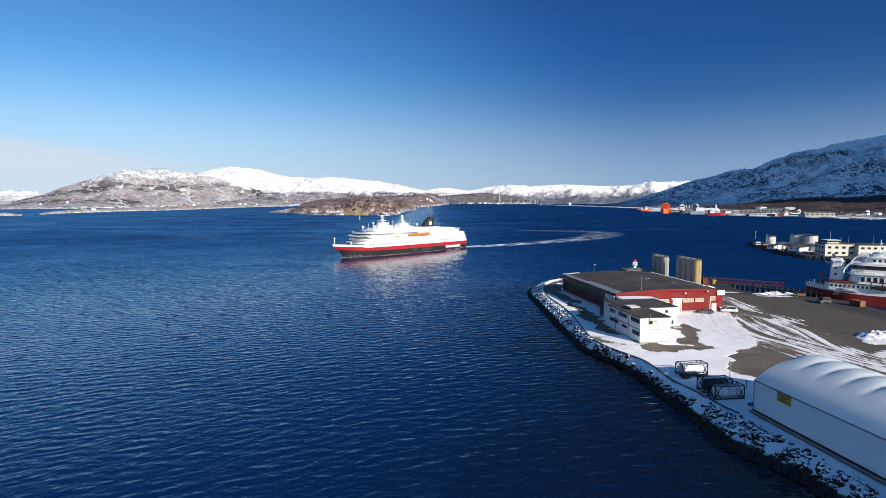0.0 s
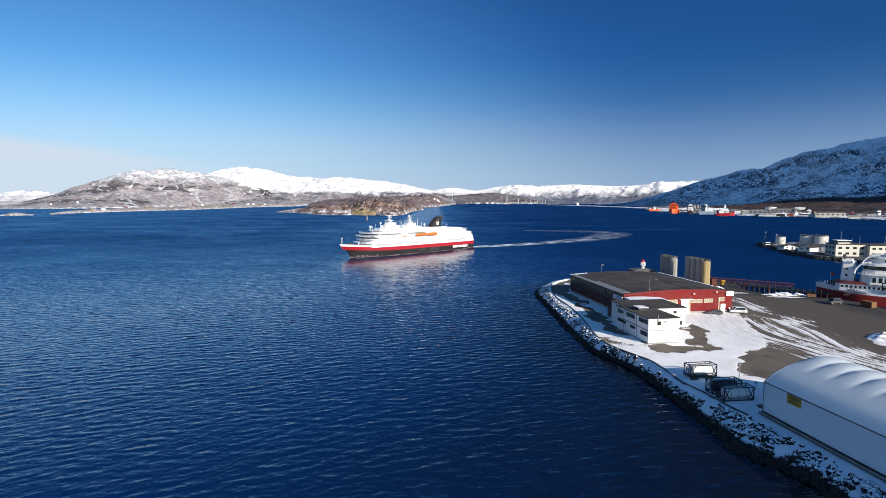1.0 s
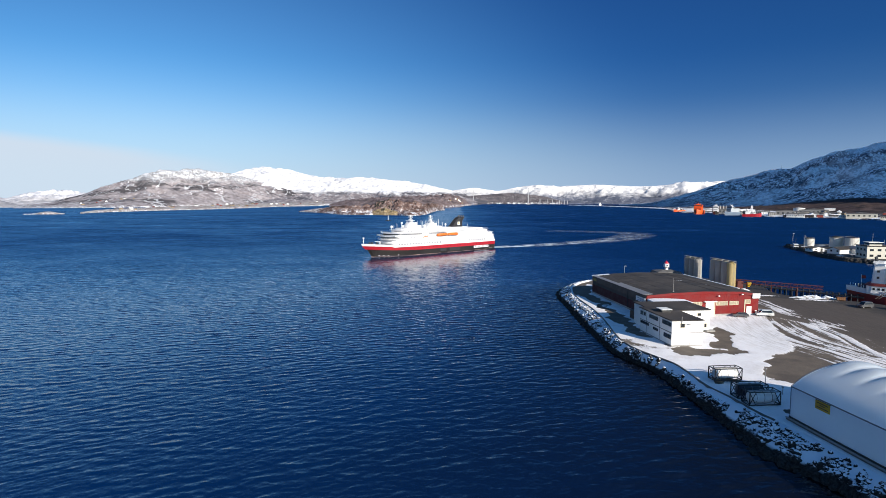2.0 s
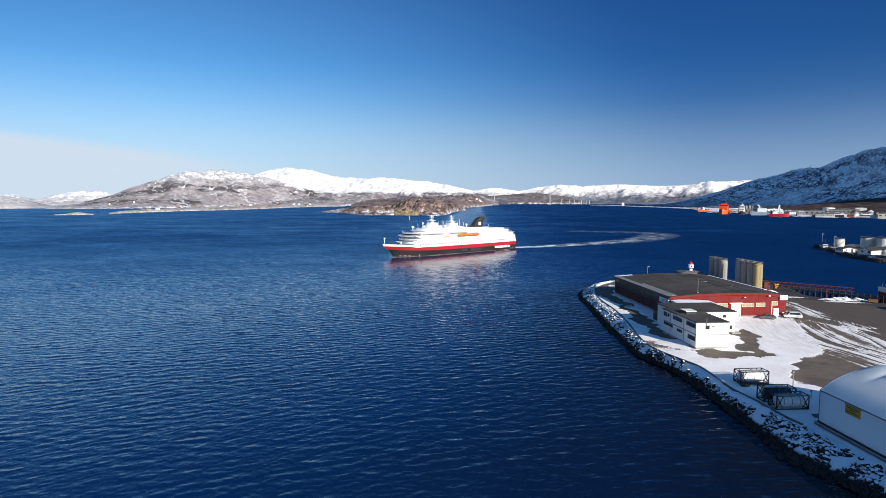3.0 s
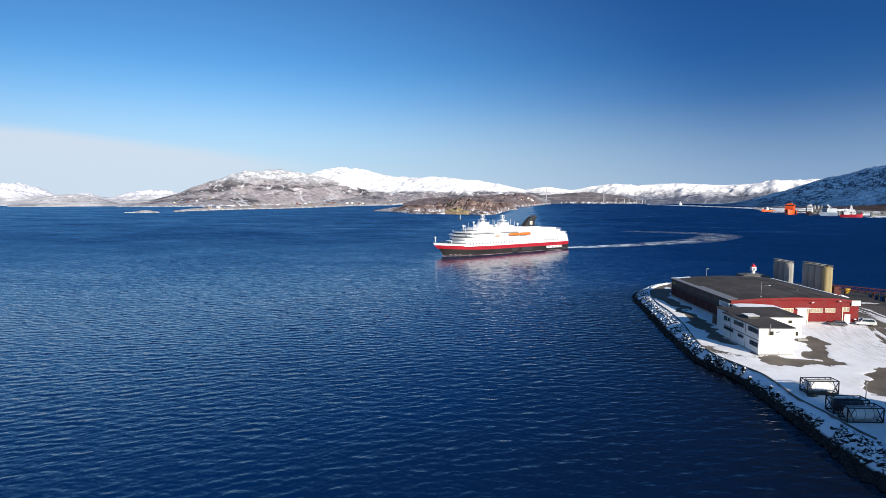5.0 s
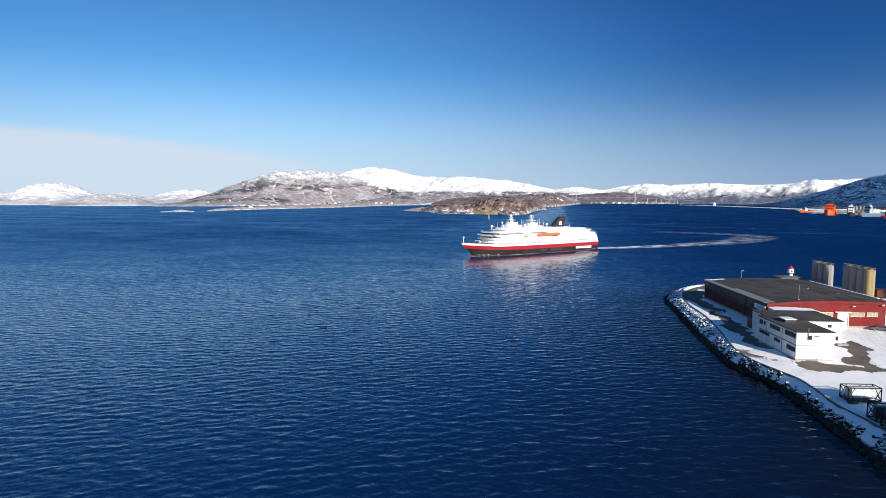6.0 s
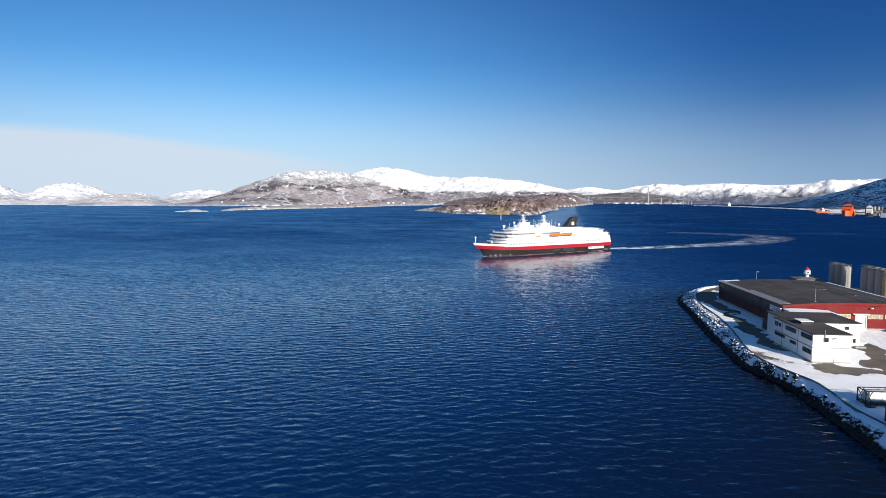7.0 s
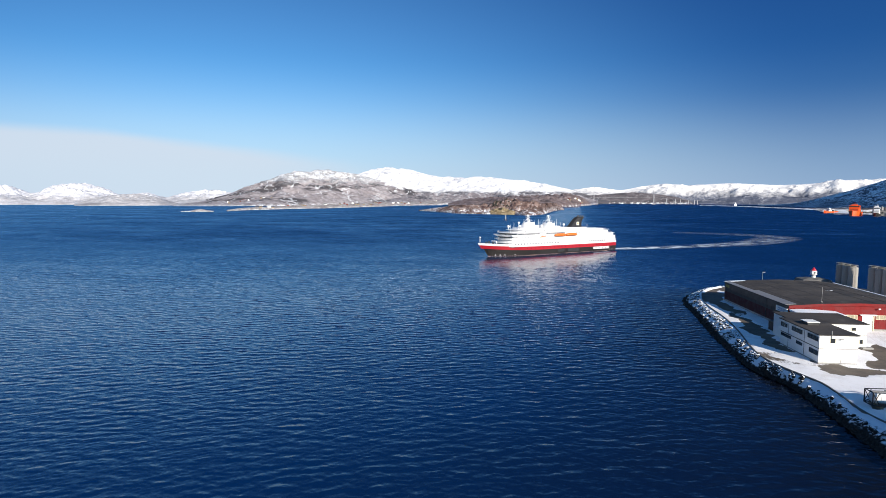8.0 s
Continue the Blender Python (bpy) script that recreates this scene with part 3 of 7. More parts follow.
hillside("backdrop_peninsula", HEATH, "low brown peninsula with bare trees", (-12.5, 1.4),
         [(-12.5, 2500), (-2, 2600), (0, 2900), (1.4, 3500)], [(-12.5, 2900), (-2, 2950), (0, 3150), (1.4, 3600)],
         [(-12.5, -9), (-10.9, -3), (-6.6, 2.4), (-3.3, 5), (-0.6, 6.5), (0.5, 1), (1.4, -10)], nx=200, ny=40, bulge=0.55, seed=9.3, grain=1 / 120, edge=0.16)
hillside("backdrop_low_headland", LOW_SHORE, "low shore strip with snow, scrub and scattered houses", (-33.5, -13),
         [(-33.5, 1800), (-32, 1930), (-30, 2030), (-27.5, 2160), (-24.5, 2260), (-21, 2520), (-16, 3100), (-13, 3300)],
         [(-33.5, 1830), (-32, 1990), (-30, 2130), (-27.5, 2290), (-24.5, 2500), (-21, 2850), (-16, 3600), (-13, 3700)],
         [(-33.5, -20), (-32.5, -17.5), (-30, -14.8), (-27.5, -13), (-24.5, -11), (-21, -8.6), (-16, -6), (-13, -4)], nx=220, ny=24, bulge=0.5, behind=140, seed=1.9, grain=1 / 90)
hillside("backdrop_skerry", LOW_SHORE, "small bare skerry in the fjord", (-37.4, -34.6),
         [(-37.4, 1780), (-34.6, 1760)], [(-37.4, 1795), (-36.0, 1820), (-34.6, 1785)], [(-37.4, -21.6), (-36.6, -20.9), (-36.0, -18.8), (-35.5, -18.9), (-35.0, -20.7), (-34.6, -21.6)], nx=60, ny=12, bulge=0.5, behind=40, seed=2.9, grain=1 / 40)

# the rocky islet off the peninsula
ISLET = mountain("islet_heath_and_rock", (0.095, 0.058, 0.052), (0.27, 0.19, 0.165), (0.045, 0.036, 0.034), 400, 60, 0.85, 0.3, size=0.36, shore=15.0, dust=0.545)
OCHRE_ROCK = mountain("ochre_rock_face", (0.20, 0.15, 0.085), (0.36, 0.28, 0.17), (0.06, 0.05, 0.035), 400, 60, 0.5, 0.3, size=0.10, dust=0.56)
hillside("islet", ISLET, "brown heathery rock islet with snow along its shore", (-15.4, -1.2),
         [(-15.4, 1790), (-14, 1690), (-12, 1500), (-8.8, 1430), (-6.5, 1420), (-4.5, 1340), (-3, 1480), (-1.9, 1900), (-1.2, 2000)],
         [(-15.4, 1790), (-14, 1750), (-12, 1640), (-8.8, 1560), (-6.5, 1540), (-4.5, 1560), (-3, 1700), (-1.9, 2050), (-1.2, 2100)],
         [(-15.4, -21), (-14.6, -19), (-13, -16), (-10.9, -13.5), (-8.8, -11.5), (-7.7, -7), (-6.3, -5), (-5, -8.5), (-3.3, -10), (-2, -9.5), (-1.5, -13), (-1.2, -18)], nx=260, ny=60, bulge=0.8, rough=1.3, behind=120, seed=11.4, grain=1 / 66, edge=0.26)
hillside("islet_cliff", OCHRE_ROCK, "ochre quarried rock face on the islet", (-8.7, -5.6),
         [(-8.7, 1436), (-7.2, 1405), (-6.4, 1395), (-5.6, 1392)], [(-8.7, 1450), (-7.2, 1436), (-6.4, 1428), (-5.6, 1400)],
         [(-8.7, -26), (-8.3, -22), (-7.9, -19), (-7.3, -17.0), (-6.9, -18), (-6.2, -21), (-5.6, -26)], nx=60, ny=16, bulge=0.6, rough=1.5, behind=30, seed=3.9, grain=1 / 14, edge=0.3)

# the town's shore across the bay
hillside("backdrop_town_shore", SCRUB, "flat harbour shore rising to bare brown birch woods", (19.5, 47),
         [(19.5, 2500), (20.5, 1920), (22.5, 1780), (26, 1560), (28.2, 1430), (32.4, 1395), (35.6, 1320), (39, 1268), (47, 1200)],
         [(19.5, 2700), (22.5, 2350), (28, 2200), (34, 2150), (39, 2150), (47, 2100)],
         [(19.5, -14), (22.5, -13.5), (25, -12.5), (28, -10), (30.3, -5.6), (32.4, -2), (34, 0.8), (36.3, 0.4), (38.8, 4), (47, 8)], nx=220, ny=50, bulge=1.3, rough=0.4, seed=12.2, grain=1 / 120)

# ---- the quay: a filled headland with a rock-armoured edge ----
LEFT_EDGE = smooth_curve([(-140, 66), (20, 58.5), (67, 55.2), (88, 52.6), (94, 50.6), (103.5, 49.0), (108, 47.9), (118.8, 47.5), (124.5, 47.0), (129, 45.3), (136, 42.7), (144, 41.5), (153.5, 41.9), (167.5, 43.2),
                         (185, 44.0), (209.6, 43.5), (225.6, 45.2), (239, 48.7), (249, 54.9), (258, 64.5), (264, 78), (268, 100)])
RIGHT_EDGE = smooth_curve([(-140, 152), (60, 150), (178, 145.5), (204, 139.5), (212, 127), (242, 124.5), (258, 118), (268, 101)])



def blob(x, y, cx, cy, rx, ry, turn=0.0):
    c, s = math.cos(radians(turn)), math.sin(radians(turn))
    dx, dy = x - cx, y - cy
    return max(0.0, 1.0 - ((dx * c + dy * s) / rx) ** 2 - ((-dx * s + dy * c) / ry) ** 2)


# bare asphalt: centre, half axes, turn, weight
BARE = [(56.8, 134.2, 5.2, 3.3, 8, 1.9), (68.4, 149, 2.7, 12, -19, 1.9), (65.0, 134.6, 3.6, 2.0, 0, 1.6), (65.6, 140.5, 2.6, 6.0, -10, 1.8), (70.6, 122, 4.6, 12.0, -32, 2.1), (74.6, 128.5, 3.4, 4.6, -10, 1.6), (88, 122, 7, 3, 20, 0.6),
        (49.2, 200, 2.0, 28, 2, 1.9), (48, 229, 5.0, 17, -12, 2.0), (48.8, 166, 2.2, 17, 3, 1.9), (48.4, 153.5, 2.0, 6.0, 6, 1.9), (121, 190, 13, 32, 4, 2.4), (126, 160, 18, 30, 5, 2.4), (133, 130, 18, 40, 0, 2.2), (112, 170, 9, 20, 8, 1.7), (98, 150, 8, 16, 10, 0.7), (104, 130, 9, 14, 10, 0.8),
        (112, 225, 14, 18, 0, 1.7), (134, 204, 17, 9, -8, 2.4), (85, 250, 34, 14, 0, 1.8), (53, 112.2, 4.0, 1.7, 7, 1.1), (57.2, 97, 2.4, 1.5, 10, 1.5), (130, 95, 22, 60, 0, 2.0), (110, 60, 30, 30, 0, 1.2)]
# snow that stays: ridges ploughed aside and drifts
LYING = [(47.5, 143, 4.6, 3.4, 0, 1.5), (80, 166, 12, 7, 8, 1.5), (58, 121.5, 9, 4.5, -8, 1.6), (75, 143, 7, 7.5, 10, 1.8), (44.6, 185, 1.5, 40, 0, 1.4), (49.7, 106, 1.5, 15, 6, 1.5), (53.6, 196, 2.4, 26, 6, 1.6), (51.5, 158, 1.8, 14, 6, 1.2), (50, 190, 2.0, 26, 7, 1.3),
         (114, 140, 7, 5, 30, 2.0), (127, 206, 9, 1.6, -18, 1.4), (115, 215, 6, 1.6, -15, 1.2), (107, 127, 6, 5, 20, 1.2), (99, 186, 2.0, 6, 0, 0.8)]


# the snowfield before the hall ends here; beyond it the snow lies only along the wheel tracks
FIELD_EDGE = smooth_curve([(60, 66), (112, 67), (128, 72.5), (138, 79.5), (147, 84.5), (157, 87), (168, 90), (178, 94), (200, 96), (225, 100)])
# bands of tracked snow: course, half width, from, to, weight
MAIN_TRACKS = smooth_curve([(60, 100), (95, 97.5), (113, 94), (128, 90), (138, 88), (146, 86.5), (155, 87), (165, 88.5), (178, 92)])
OUTER_TRACKS = smooth_curve([(60, 107), (105, 100.5), (120, 98.6), (132, 98.2), (143, 100), (152, 101.8), (163, 102.3), (172, 100), (178, 96)])
HALL_TRACKS = smooth_curve([(150, 103), (166, 106.5), (173, 106.6), (180, 104.6), (190, 105.3), (204, 106.2), (225, 110)])
TRACKS = [(MAIN_TRACKS, 8.6, 60, 176, 1.0), (OUTER_TRACKS, 4.2, 60, 178, 0.95), (HALL_TRACKS, 3.0, 163, 215, 1.05)]


def lane(x, y):
    """Metres across the main wheel tracks."""
    return x - MAIN_TRACKS(min(176, y)) + 1.2 * fbm(x * 0.03, y * 0.03, 5.0, 2)


def snow_cover(x, y):
    s = 0.62 + 0.75 * fbm(x * 0.055, y * 0.055, 2.7, 5)
    x0, y0 = x, y
    x, y = x + 2.6 * fbm(x0 * 0.16, y0 * 0.16, 21.0, 4), y + 2.6 * fbm(x0 * 0.16, y0 * 0.16, 31.0, 4)
    for cx, cy, rx, ry, turn, w in BARE:
        s -= 1.5 * w * min(0.6, blob(x, y, cx, cy, rx * 1.15, ry * 1.15, turn))
    for cx, cy, rx, ry, turn, w in LYING:
        s += 1.3 * w * min(0.7, blob(x, y, cx, cy, rx, ry, turn))
    # past the field the yard is swept bare but for what the wheels have pressed down
    past = min(1.0, max(0.0, (x0 - FIELD_EDGE(y0) + 2.0 * fbm(x0 * 0.09, y0 * 0.09, 5.0, 3) + 2) / 4))
    if past > 0:
        worn = -0.55 + 0.3 * fbm(x0 * 0.05, y0 * 0.05, 6.5, 3)
        for course, half, y1, y2, weight in TRACKS:
            if y1 < y0 < y2:
                q = x0 - course(y0) + 0.9 * fbm(x0 * 0.05, y0 * 0.05, 12.0, 2)
                lie = max(0.0, 1 - (q / (half * 1.35)) ** 2) * min(1.0, (y2 - y0) / 8)
                streak = 1.3 * fbm(q * 1.1, y0 * 0.035, 7.5, 3) + 1.1 * fbm(x0 * 0.09, y0 * 0.06, 9.5, 4)
                worn = max(worn, -0.55 + lie * weight * (0.97 + streak))
        s = s * (1 - past) + worn * past
        for cx, cy, rx, ry, turn, w in LYING[-5:]:
            s += past * 1.2 * w * min(0.7, blob(x, y, cx, cy, rx, ry, turn))
    return s


ground_rows, cover, across, berth = [], [], [], []
NU, NV = 250, 280
for j in range(NV + 1):
    y = -140 + 190 * (j / 40) if j <= 40 else 50 + 218 * (j - 40) / (NV - 40)
    x0, x1 = LEFT_EDGE(y), RIGHT_EDGE(y)
    row = []
    for i in range(NU + 1):
        x = x0 + (x1 - x0) * (i / NU)
        c = snow_cover(x, y)
        lift = 0.09 * min(1, max(0, c * 1.6)) + 0.04 * fbm(x * 0.4, y * 0.4, 3.0, 3)
        row.append((x, y, QUAY_Z - 0.06 + lift * (0 < i < NU)))
        cover.append(c)
        across.append(lane(x, y))
        berth.append(x1 - x)
    ground_rows.append(row)


def yard_material():
    """Worn asphalt under a broken cover of snow; the cover is stored on the mesh."""
    m, n, l, p = node_mat("snowy_asphalt")
    pos = n.new("ShaderNodeNewGeometry").outputs["Position"]
    a = n.new("ShaderNodeAttribute")
    a.attribute_name = "snow_cover"
    edge, grain, dirt = noise_node(n, l, pos, 0.9, 7, 0.7), noise_node(n, l, pos, 9, 4), noise_node(n, l, pos, 0.22, 6, 0.65)
    rut = noise_node(n, l, pos, 0.5, 6, 0.7, (2.4, 0.14, 1, -9))
    level = arith(n, l, "ADD", a.outputs["Fac"], arith(n, l, "MULTIPLY", arith(n, l, "SUBTRACT", edge, 0.5), 0.8))
    level = arith(n, l, "ADD", level, arith(n, l, "MULTIPLY", arith(n, l, "SUBTRACT", rut, 0.5), 0.45))
    where = n.new("ShaderNodeSeparateXYZ")
    l.new(pos, where.inputs[0])
    run, track = n.new("ShaderNodeAttribute"), n.new("ShaderNodeCombineXYZ")
    run.attribute_name = "lane"
    l.new(run.outputs["Fac"], track.inputs[0]), l.new(arith(n, l, "MULTIPLY", where.outputs["Y"], 0.05), track.inputs[1])
    tyre = noise_node(n, l, track.outputs[0], 1.9, 4, 0.65)
    level = arith(n, l, "ADD", level, arith(n, l, "MULTIPLY", arith(n, l, "SUBTRACT", tyre, 0.5), ramp(n, l, run.outputs["Fac"], -22, -4, 0.2, 1.9)))
    crumbs = noise_node(n, l, pos, 3.2, 6, 0.75)
    level = arith(n, l, "ADD", level, arith(n, l, "MULTIPLY", arith(n, l, "SUBTRACT", crumbs, 0.5), 0.55))
    bare = mix(n, l, ramp(n, l, dirt, 0.3, 0.7), (0.095, 0.074, 0.056), (0.185, 0.145, 0.105))
    worn = ramp(n, l, arith(n, l, "ADD", where.outputs["X"], arith(n, l, "MULTIPLY", dirt, 16.0)), 104, 118)
    bare = mix(n, l, worn, bare, mix(n, l, dirt, (0.052, 0.039, 0.030), (0.106, 0.080, 0.060)))         # darker trafficked asphalt along the berth
    wet = n.new("ShaderNodeAttribute")
    wet.attribute_name = "berth"
    edge_dark = ramp(n, l, arith(n, l, "ADD", wet.outputs["Fac"], arith(n, l, "MULTIPLY", arith(n, l, "SUBTRACT", edge, 0.5), 14.0)), 17, 9, 0, 0.85)
    bare = mix(n, l, ramp(n, l, tyre, 0.42, 0.66, 0, 0.35), bare, (0.135, 0.11, 0.09))                # dried salt and grit between the wheel lines
    bare = mix(n, l, edge_dark, bare, (0.022, 0.020, 0.019))                                              # darkest in a strip along the quay edge
    bare = mix(n, l, ramp(n, l, grain, 0.4, 0.7, 0, 0.4), bare, (0.05, 0.046, 0.042))
    white = mix(n, l, ramp(n, l, arith(n, l, "ADD", arith(n, l, "MULTIPLY", dirt, 0.6), arith(n, l, "MULTIPLY", crumbs, 0.4)), 0.44, 0.66, 0, 0.5), (0.92, 0.90, 0.90), (0.62, 0.56, 0.51))
    pressed = arith(n, l, "MULTIPLY", ramp(n, l, arith(n, l, "ADD", arith(n, l, "MULTIPLY", tyre, 0.7), arith(n, l, "MULTIPLY", crumbs, 0.3)), 0.46, 0.62, 0, 0.6), ramp(n, l, run.outputs["Fac"], -20, -9))
    white = mix(n, l, pressed, white, (0.50, 0.45, 0.41))                                            # grit pressed in by wheels before the hall
    l.new(mix(n, l, ramp(n, l, level, 0.02, 0.20), bare, white), p.inputs["Base Color"])
    p.inputs["Roughness"].default_value = 0.8
    relief(n, l, arith(n, l, "ADD", arith(n, l, "MULTIPLY", ramp(n, l, level, 0.0, 0.4), 0.7), arith(n, l, "MULTIPLY", grain, 0.3)), 0.6, 0.12, p)
    return m


ground_mesh = grid_mesh("ground", ground_rows, yard_material())
ground_mesh.attributes.new("snow_cover", "FLOAT", "POINT").data.foreach_set("value", cover)
ground_mesh.attributes.new("lane", "FLOAT", "POINT").data.foreach_set("value", across)
ground_mesh.attributes.new("berth", "FLOAT", "POINT").data.foreach_set("value", berth)
ground = tagged(new("ground", ground_mesh), "quay yard of worn asphalt under patchy tracked snow", "ground", kind="structure")

# the bank under the rocks, from the kerb down into the sea, and the quay wall on the harbour side
def bank_height(t):
    """The bank keeps nearly level below the kerb, then falls to the sea; t: 0 at the kerb, 1 at the waterline."""
    return QUAY_Z - 0.1 - (QUAY_Z + 0.1) * max(0, t - 0.12) ** 1.55 / 0.82


bank_rows = []
for j in range(260):
    y = -140 + 408 * j / 259
    xl, xw = LEFT_EDGE(y) + 0.3, WATERLINE(y)
    back = max(0, (y - 246) / 22)
    row = []
    for t in (0, 0.12, 0.3, 0.5, 0.7, 0.88, 1.0, 1.25, 1.7):
        x = xl + (xw - 0.5 - xl) * t
        z = bank_height(t) + (0.25 * fbm(x * 0.5, y * 0.5, 1.0, 4) if 0.1 < t < 1.2 else 0)
        row.append((x, y + 3.5 * back * t, z))
    bank_rows.append(row)
tagged(new("shore_bank", grid_mesh("shore_bank", bank_rows, BANK)), "snow-dusted rubble bank falling to the sea", "ground", kind="structure")
wall_rows = []
for j in range(120):
    y = -140 + 408 * j / 119
    x = RIGHT_EDGE(y)
    wall_rows.append([(x - 0.05, y, QUAY_Z - 0.02), (x + 0.1, y, QUAY_Z - 0.06), (x + 0.15, y, -3)])
tagged(new("wall_quay", grid_mesh("wall_quay", wall_rows, DARK_CONCRETE, False)), "dark concrete quay face", "wall", kind="structure")

# low concrete kerb along the seaward edge
kerb = thing("kerb", pose(0, 0, 0), "low weathered concrete kerb along the rock edge", "kerb", kind="structure")
bm = bmesh.new()
loops = []
for j in range(150):
    y = 92 + 160 * j / 149
    x = LEFT_EDGE(y)
    loops.append([(x - 0.12, y, QUAY_Z - 0.3), (x + 0.12, y, QUAY_Z - 0.3), (x + 0.12, y, QUAY_Z + 0.17), (x - 0.12, y, QUAY_Z + 0.17)])
part("kerb_stone", rings(bm, loops), DARK_CONCRETE, kerb)
bm = bmesh.new()
part("lying_snow", rings(bm, [[(x + (0.55 if i in (1, 2) else -0.02), y, z + (0.34 if i > 1 else 0.02) - 0.3 * (i == 2)) for i, (x, y, z) in enumerate(lo)] for j, lo in enumerate(loops) if j > 132]), SNOW_WHITE, kerb)


# armour stones: rough blocks
def stone_mesh(seed):
    rnd = random.Random(seed)
    bm = bmesh.new()
    bmesh.ops.create_icosphere(bm, subdivisions=2, radius=1.0)
    cuts = [(Vector((rnd.uniform(-1, 1), rnd.uniform(-1, 1), rnd.uniform(-1, 1))).normalized(), rnd.uniform(0.66, 0.92)) for _ in range(7)]
    for v in bm.verts:
        for nrm, d in cuts:
            k = v.co.dot(nrm)
            if k > d:
                v.co -= nrm * (k - d)
        v.co *= 1 + 0.16 * noise.noise(v.co * 3 + Vector((seed, 0, 0)))
    bmesh.ops.dissolve_limit(bm, angle_limit=0.22, verts=bm.verts, edges=bm.edges)
    return mesh_of(bm, "stone", STONE)


STONES = [stone_mesh(k) for k in range(10)]
armour = thing("rock_armour", pose(0, 0, 0), "dark quarry stones of the shore armour, dusted with snow", "rocks", kind="structure")
rnd = random.Random(5)
spots = []
for _ in range(15000):
    y = rnd.uniform(52, 256)
    xl, xw = LEFT_EDGE(y), WATERLINE(y)
    bare_lip = 0.46 if 99 < y < 128 else 0.14
    t = bare_lip + (1.18 - bare_lip) * rnd.random() ** 0.8
    x = xl + (xw - xl) * t
    if fbm(x * 0.33, y * 0.33, 6.0, 3) < (-0.06 if 98 < y < 130 else -0.2 if 130 <= y < 150 else -0.16) * (1 if t < 0.62 else 0) - (2 if t > 0.8 else 0.18 if t > 0.62 else 0):
        continue
    z = bank_height(t)
    size = rnd.uniform(0.2, 0.5) * (0.95 if y < 96 else 0.78) * (1.7 if rnd.random() < 0.15 else 1) * (0.75 + 0.6 * t)
    back = max(0, (y - 246) / 22)
    spots.append((y, Matrix.LocRotScale((x, y + 3.5 * back * t, z - 0.08), Euler((rnd.uniform(0, 6.3), rnd.uniform(0, 6.3), rnd.uniform(0, 6.3))), (size * rnd.uniform(0.8, 1.4), size, size * rnd.uniform(0.6, 0.9))), rnd.randrange(10)))
spots.sort(key=lambda s: s[0])
near = [s for s in spots if 66 < s[0] < 98][::3][:300]
chosen = set(id(s) for s in near)
verts, faces = [], []
for s in spots:
    if id(s) in chosen:
        piece("stone", STONES[s[2]], armour, s[1])
        continue
    me, base = STONES[s[2]], len(verts)
    verts.extend((s[1] @ v.co)[:] for v in me.vertices)
    faces.extend(tuple(base + i for i in p.vertices) for p in me.polygons)
me = bpy.data.meshes.new("stones")
me.from_pydata(verts, [], faces)
me.materials.append(STONE)
rest = new("stones", me)
rest.parent = armour
tagged(rest, kind="stuff")


# ---- buildings on the quay ----
def window_unit(parent, m, w, h, frame_mat, panes=1, depth=0.10, name="window", glass=None):
    """A framed window flat on a wall; m: its lower left corner, x along the wall, y out of it."""
    win = new(name)
    win.parent = parent
    win.matrix_local = m
    t = 0.09
    bm = bmesh.new()
    for a in ((0, 0, 0, w, depth, t), (0, 0, h - t, w, depth, h), (0, 0, t, t, depth, h - t), (w - t, 0, t, w, depth, h - t)):
        box(bm, *a)
    for k in range(1, panes):
        box(bm, w * k / panes - t / 2, 0, t, w * k / panes + t / 2, depth, h - t)
    part("window_frame", bm, frame_mat, win)
    for k in range(panes):
        x0, x1 = w * k / panes + t * (0.5 if k else 1), w * (k + 1) / panes - t * (0.5 if k < panes - 1 else 1)
        part("pane", bx(x0, 0.012, t, x1, 0.04, h - t), glass or GLASS, win)
    return win


def on_front(u, z, v=0.0):
    """On a front wall: x to the right, y out of the wall."""
    return Matrix(((1, 0, 0, u), (0, -1, 0, v - 0.012), (0, 0, 1, z), (0, 0, 0, 1))) @ Matrix.Identity(4)


def on_left(v, z, u=0.0):
    """On a wall that faces the sea: x runs back along the wall."""
    return Matrix(((0, -1, 0, u - 0.012), (1, 0, 0, v), (0, 0, 1, z), (0, 0, 0, 1)))


BAND_GREY = plain("weathered_panel_grey", (0.052, 0.048, 0.047), 0.8, var=0.3, dirt=(0.02, 0.018, 0.018), dirt_amount=0.5)
CREAM = plain("cream_frames", (0.62, 0.55, 0.40), 0.6, var=0.08)
BLIND = plain("drawn_cream_blinds", (0.34, 0.29, 0.20), 0.35, var=0.3, scale=0.8)
SIGN_BLUE = plain("blue_sign_bars", (0.12, 0.22, 0.42), 0.5)

# red harbour hall
HW, HL, EAVE, RIDGE = 36.2, 46.0, 6.5, 7.45
hall = thing("harbour_hall", quay(57.1, 174.4), "long low red corrugated harbour hall with a dark felt roof", "building")
bm = bmesh.new()
prof = [(0, EAVE), (8, 7.1), (18, RIDGE), (30, 7.2), (HW, EAVE)]
rings(bm, [[(0, 0, -0.3)] + [(u, 0, z - 0.12) for u, z in prof] + [(HW, 0, -0.3)], [(0, HL, -0.3)] + [(u, HL, z - 0.12) for u, z in prof] + [(HW, HL, -0.3)]])
part("wall", bm, RED_CLADDING, hall)
rib = mesh_of(bx(-0.05, -0.02, 0.5, 0.05, 0.0, 6.3), "rib", RED_CLADDING)
for k in range(60):
    u = 0.5 + k * 0.6
    if not (18.7 < u < 22.2 or 31.9 < u < 34.1 or u > 33.6):
        piece("rib", rib, hall, pose(u, 0, 0))
bm = bmesh.new()
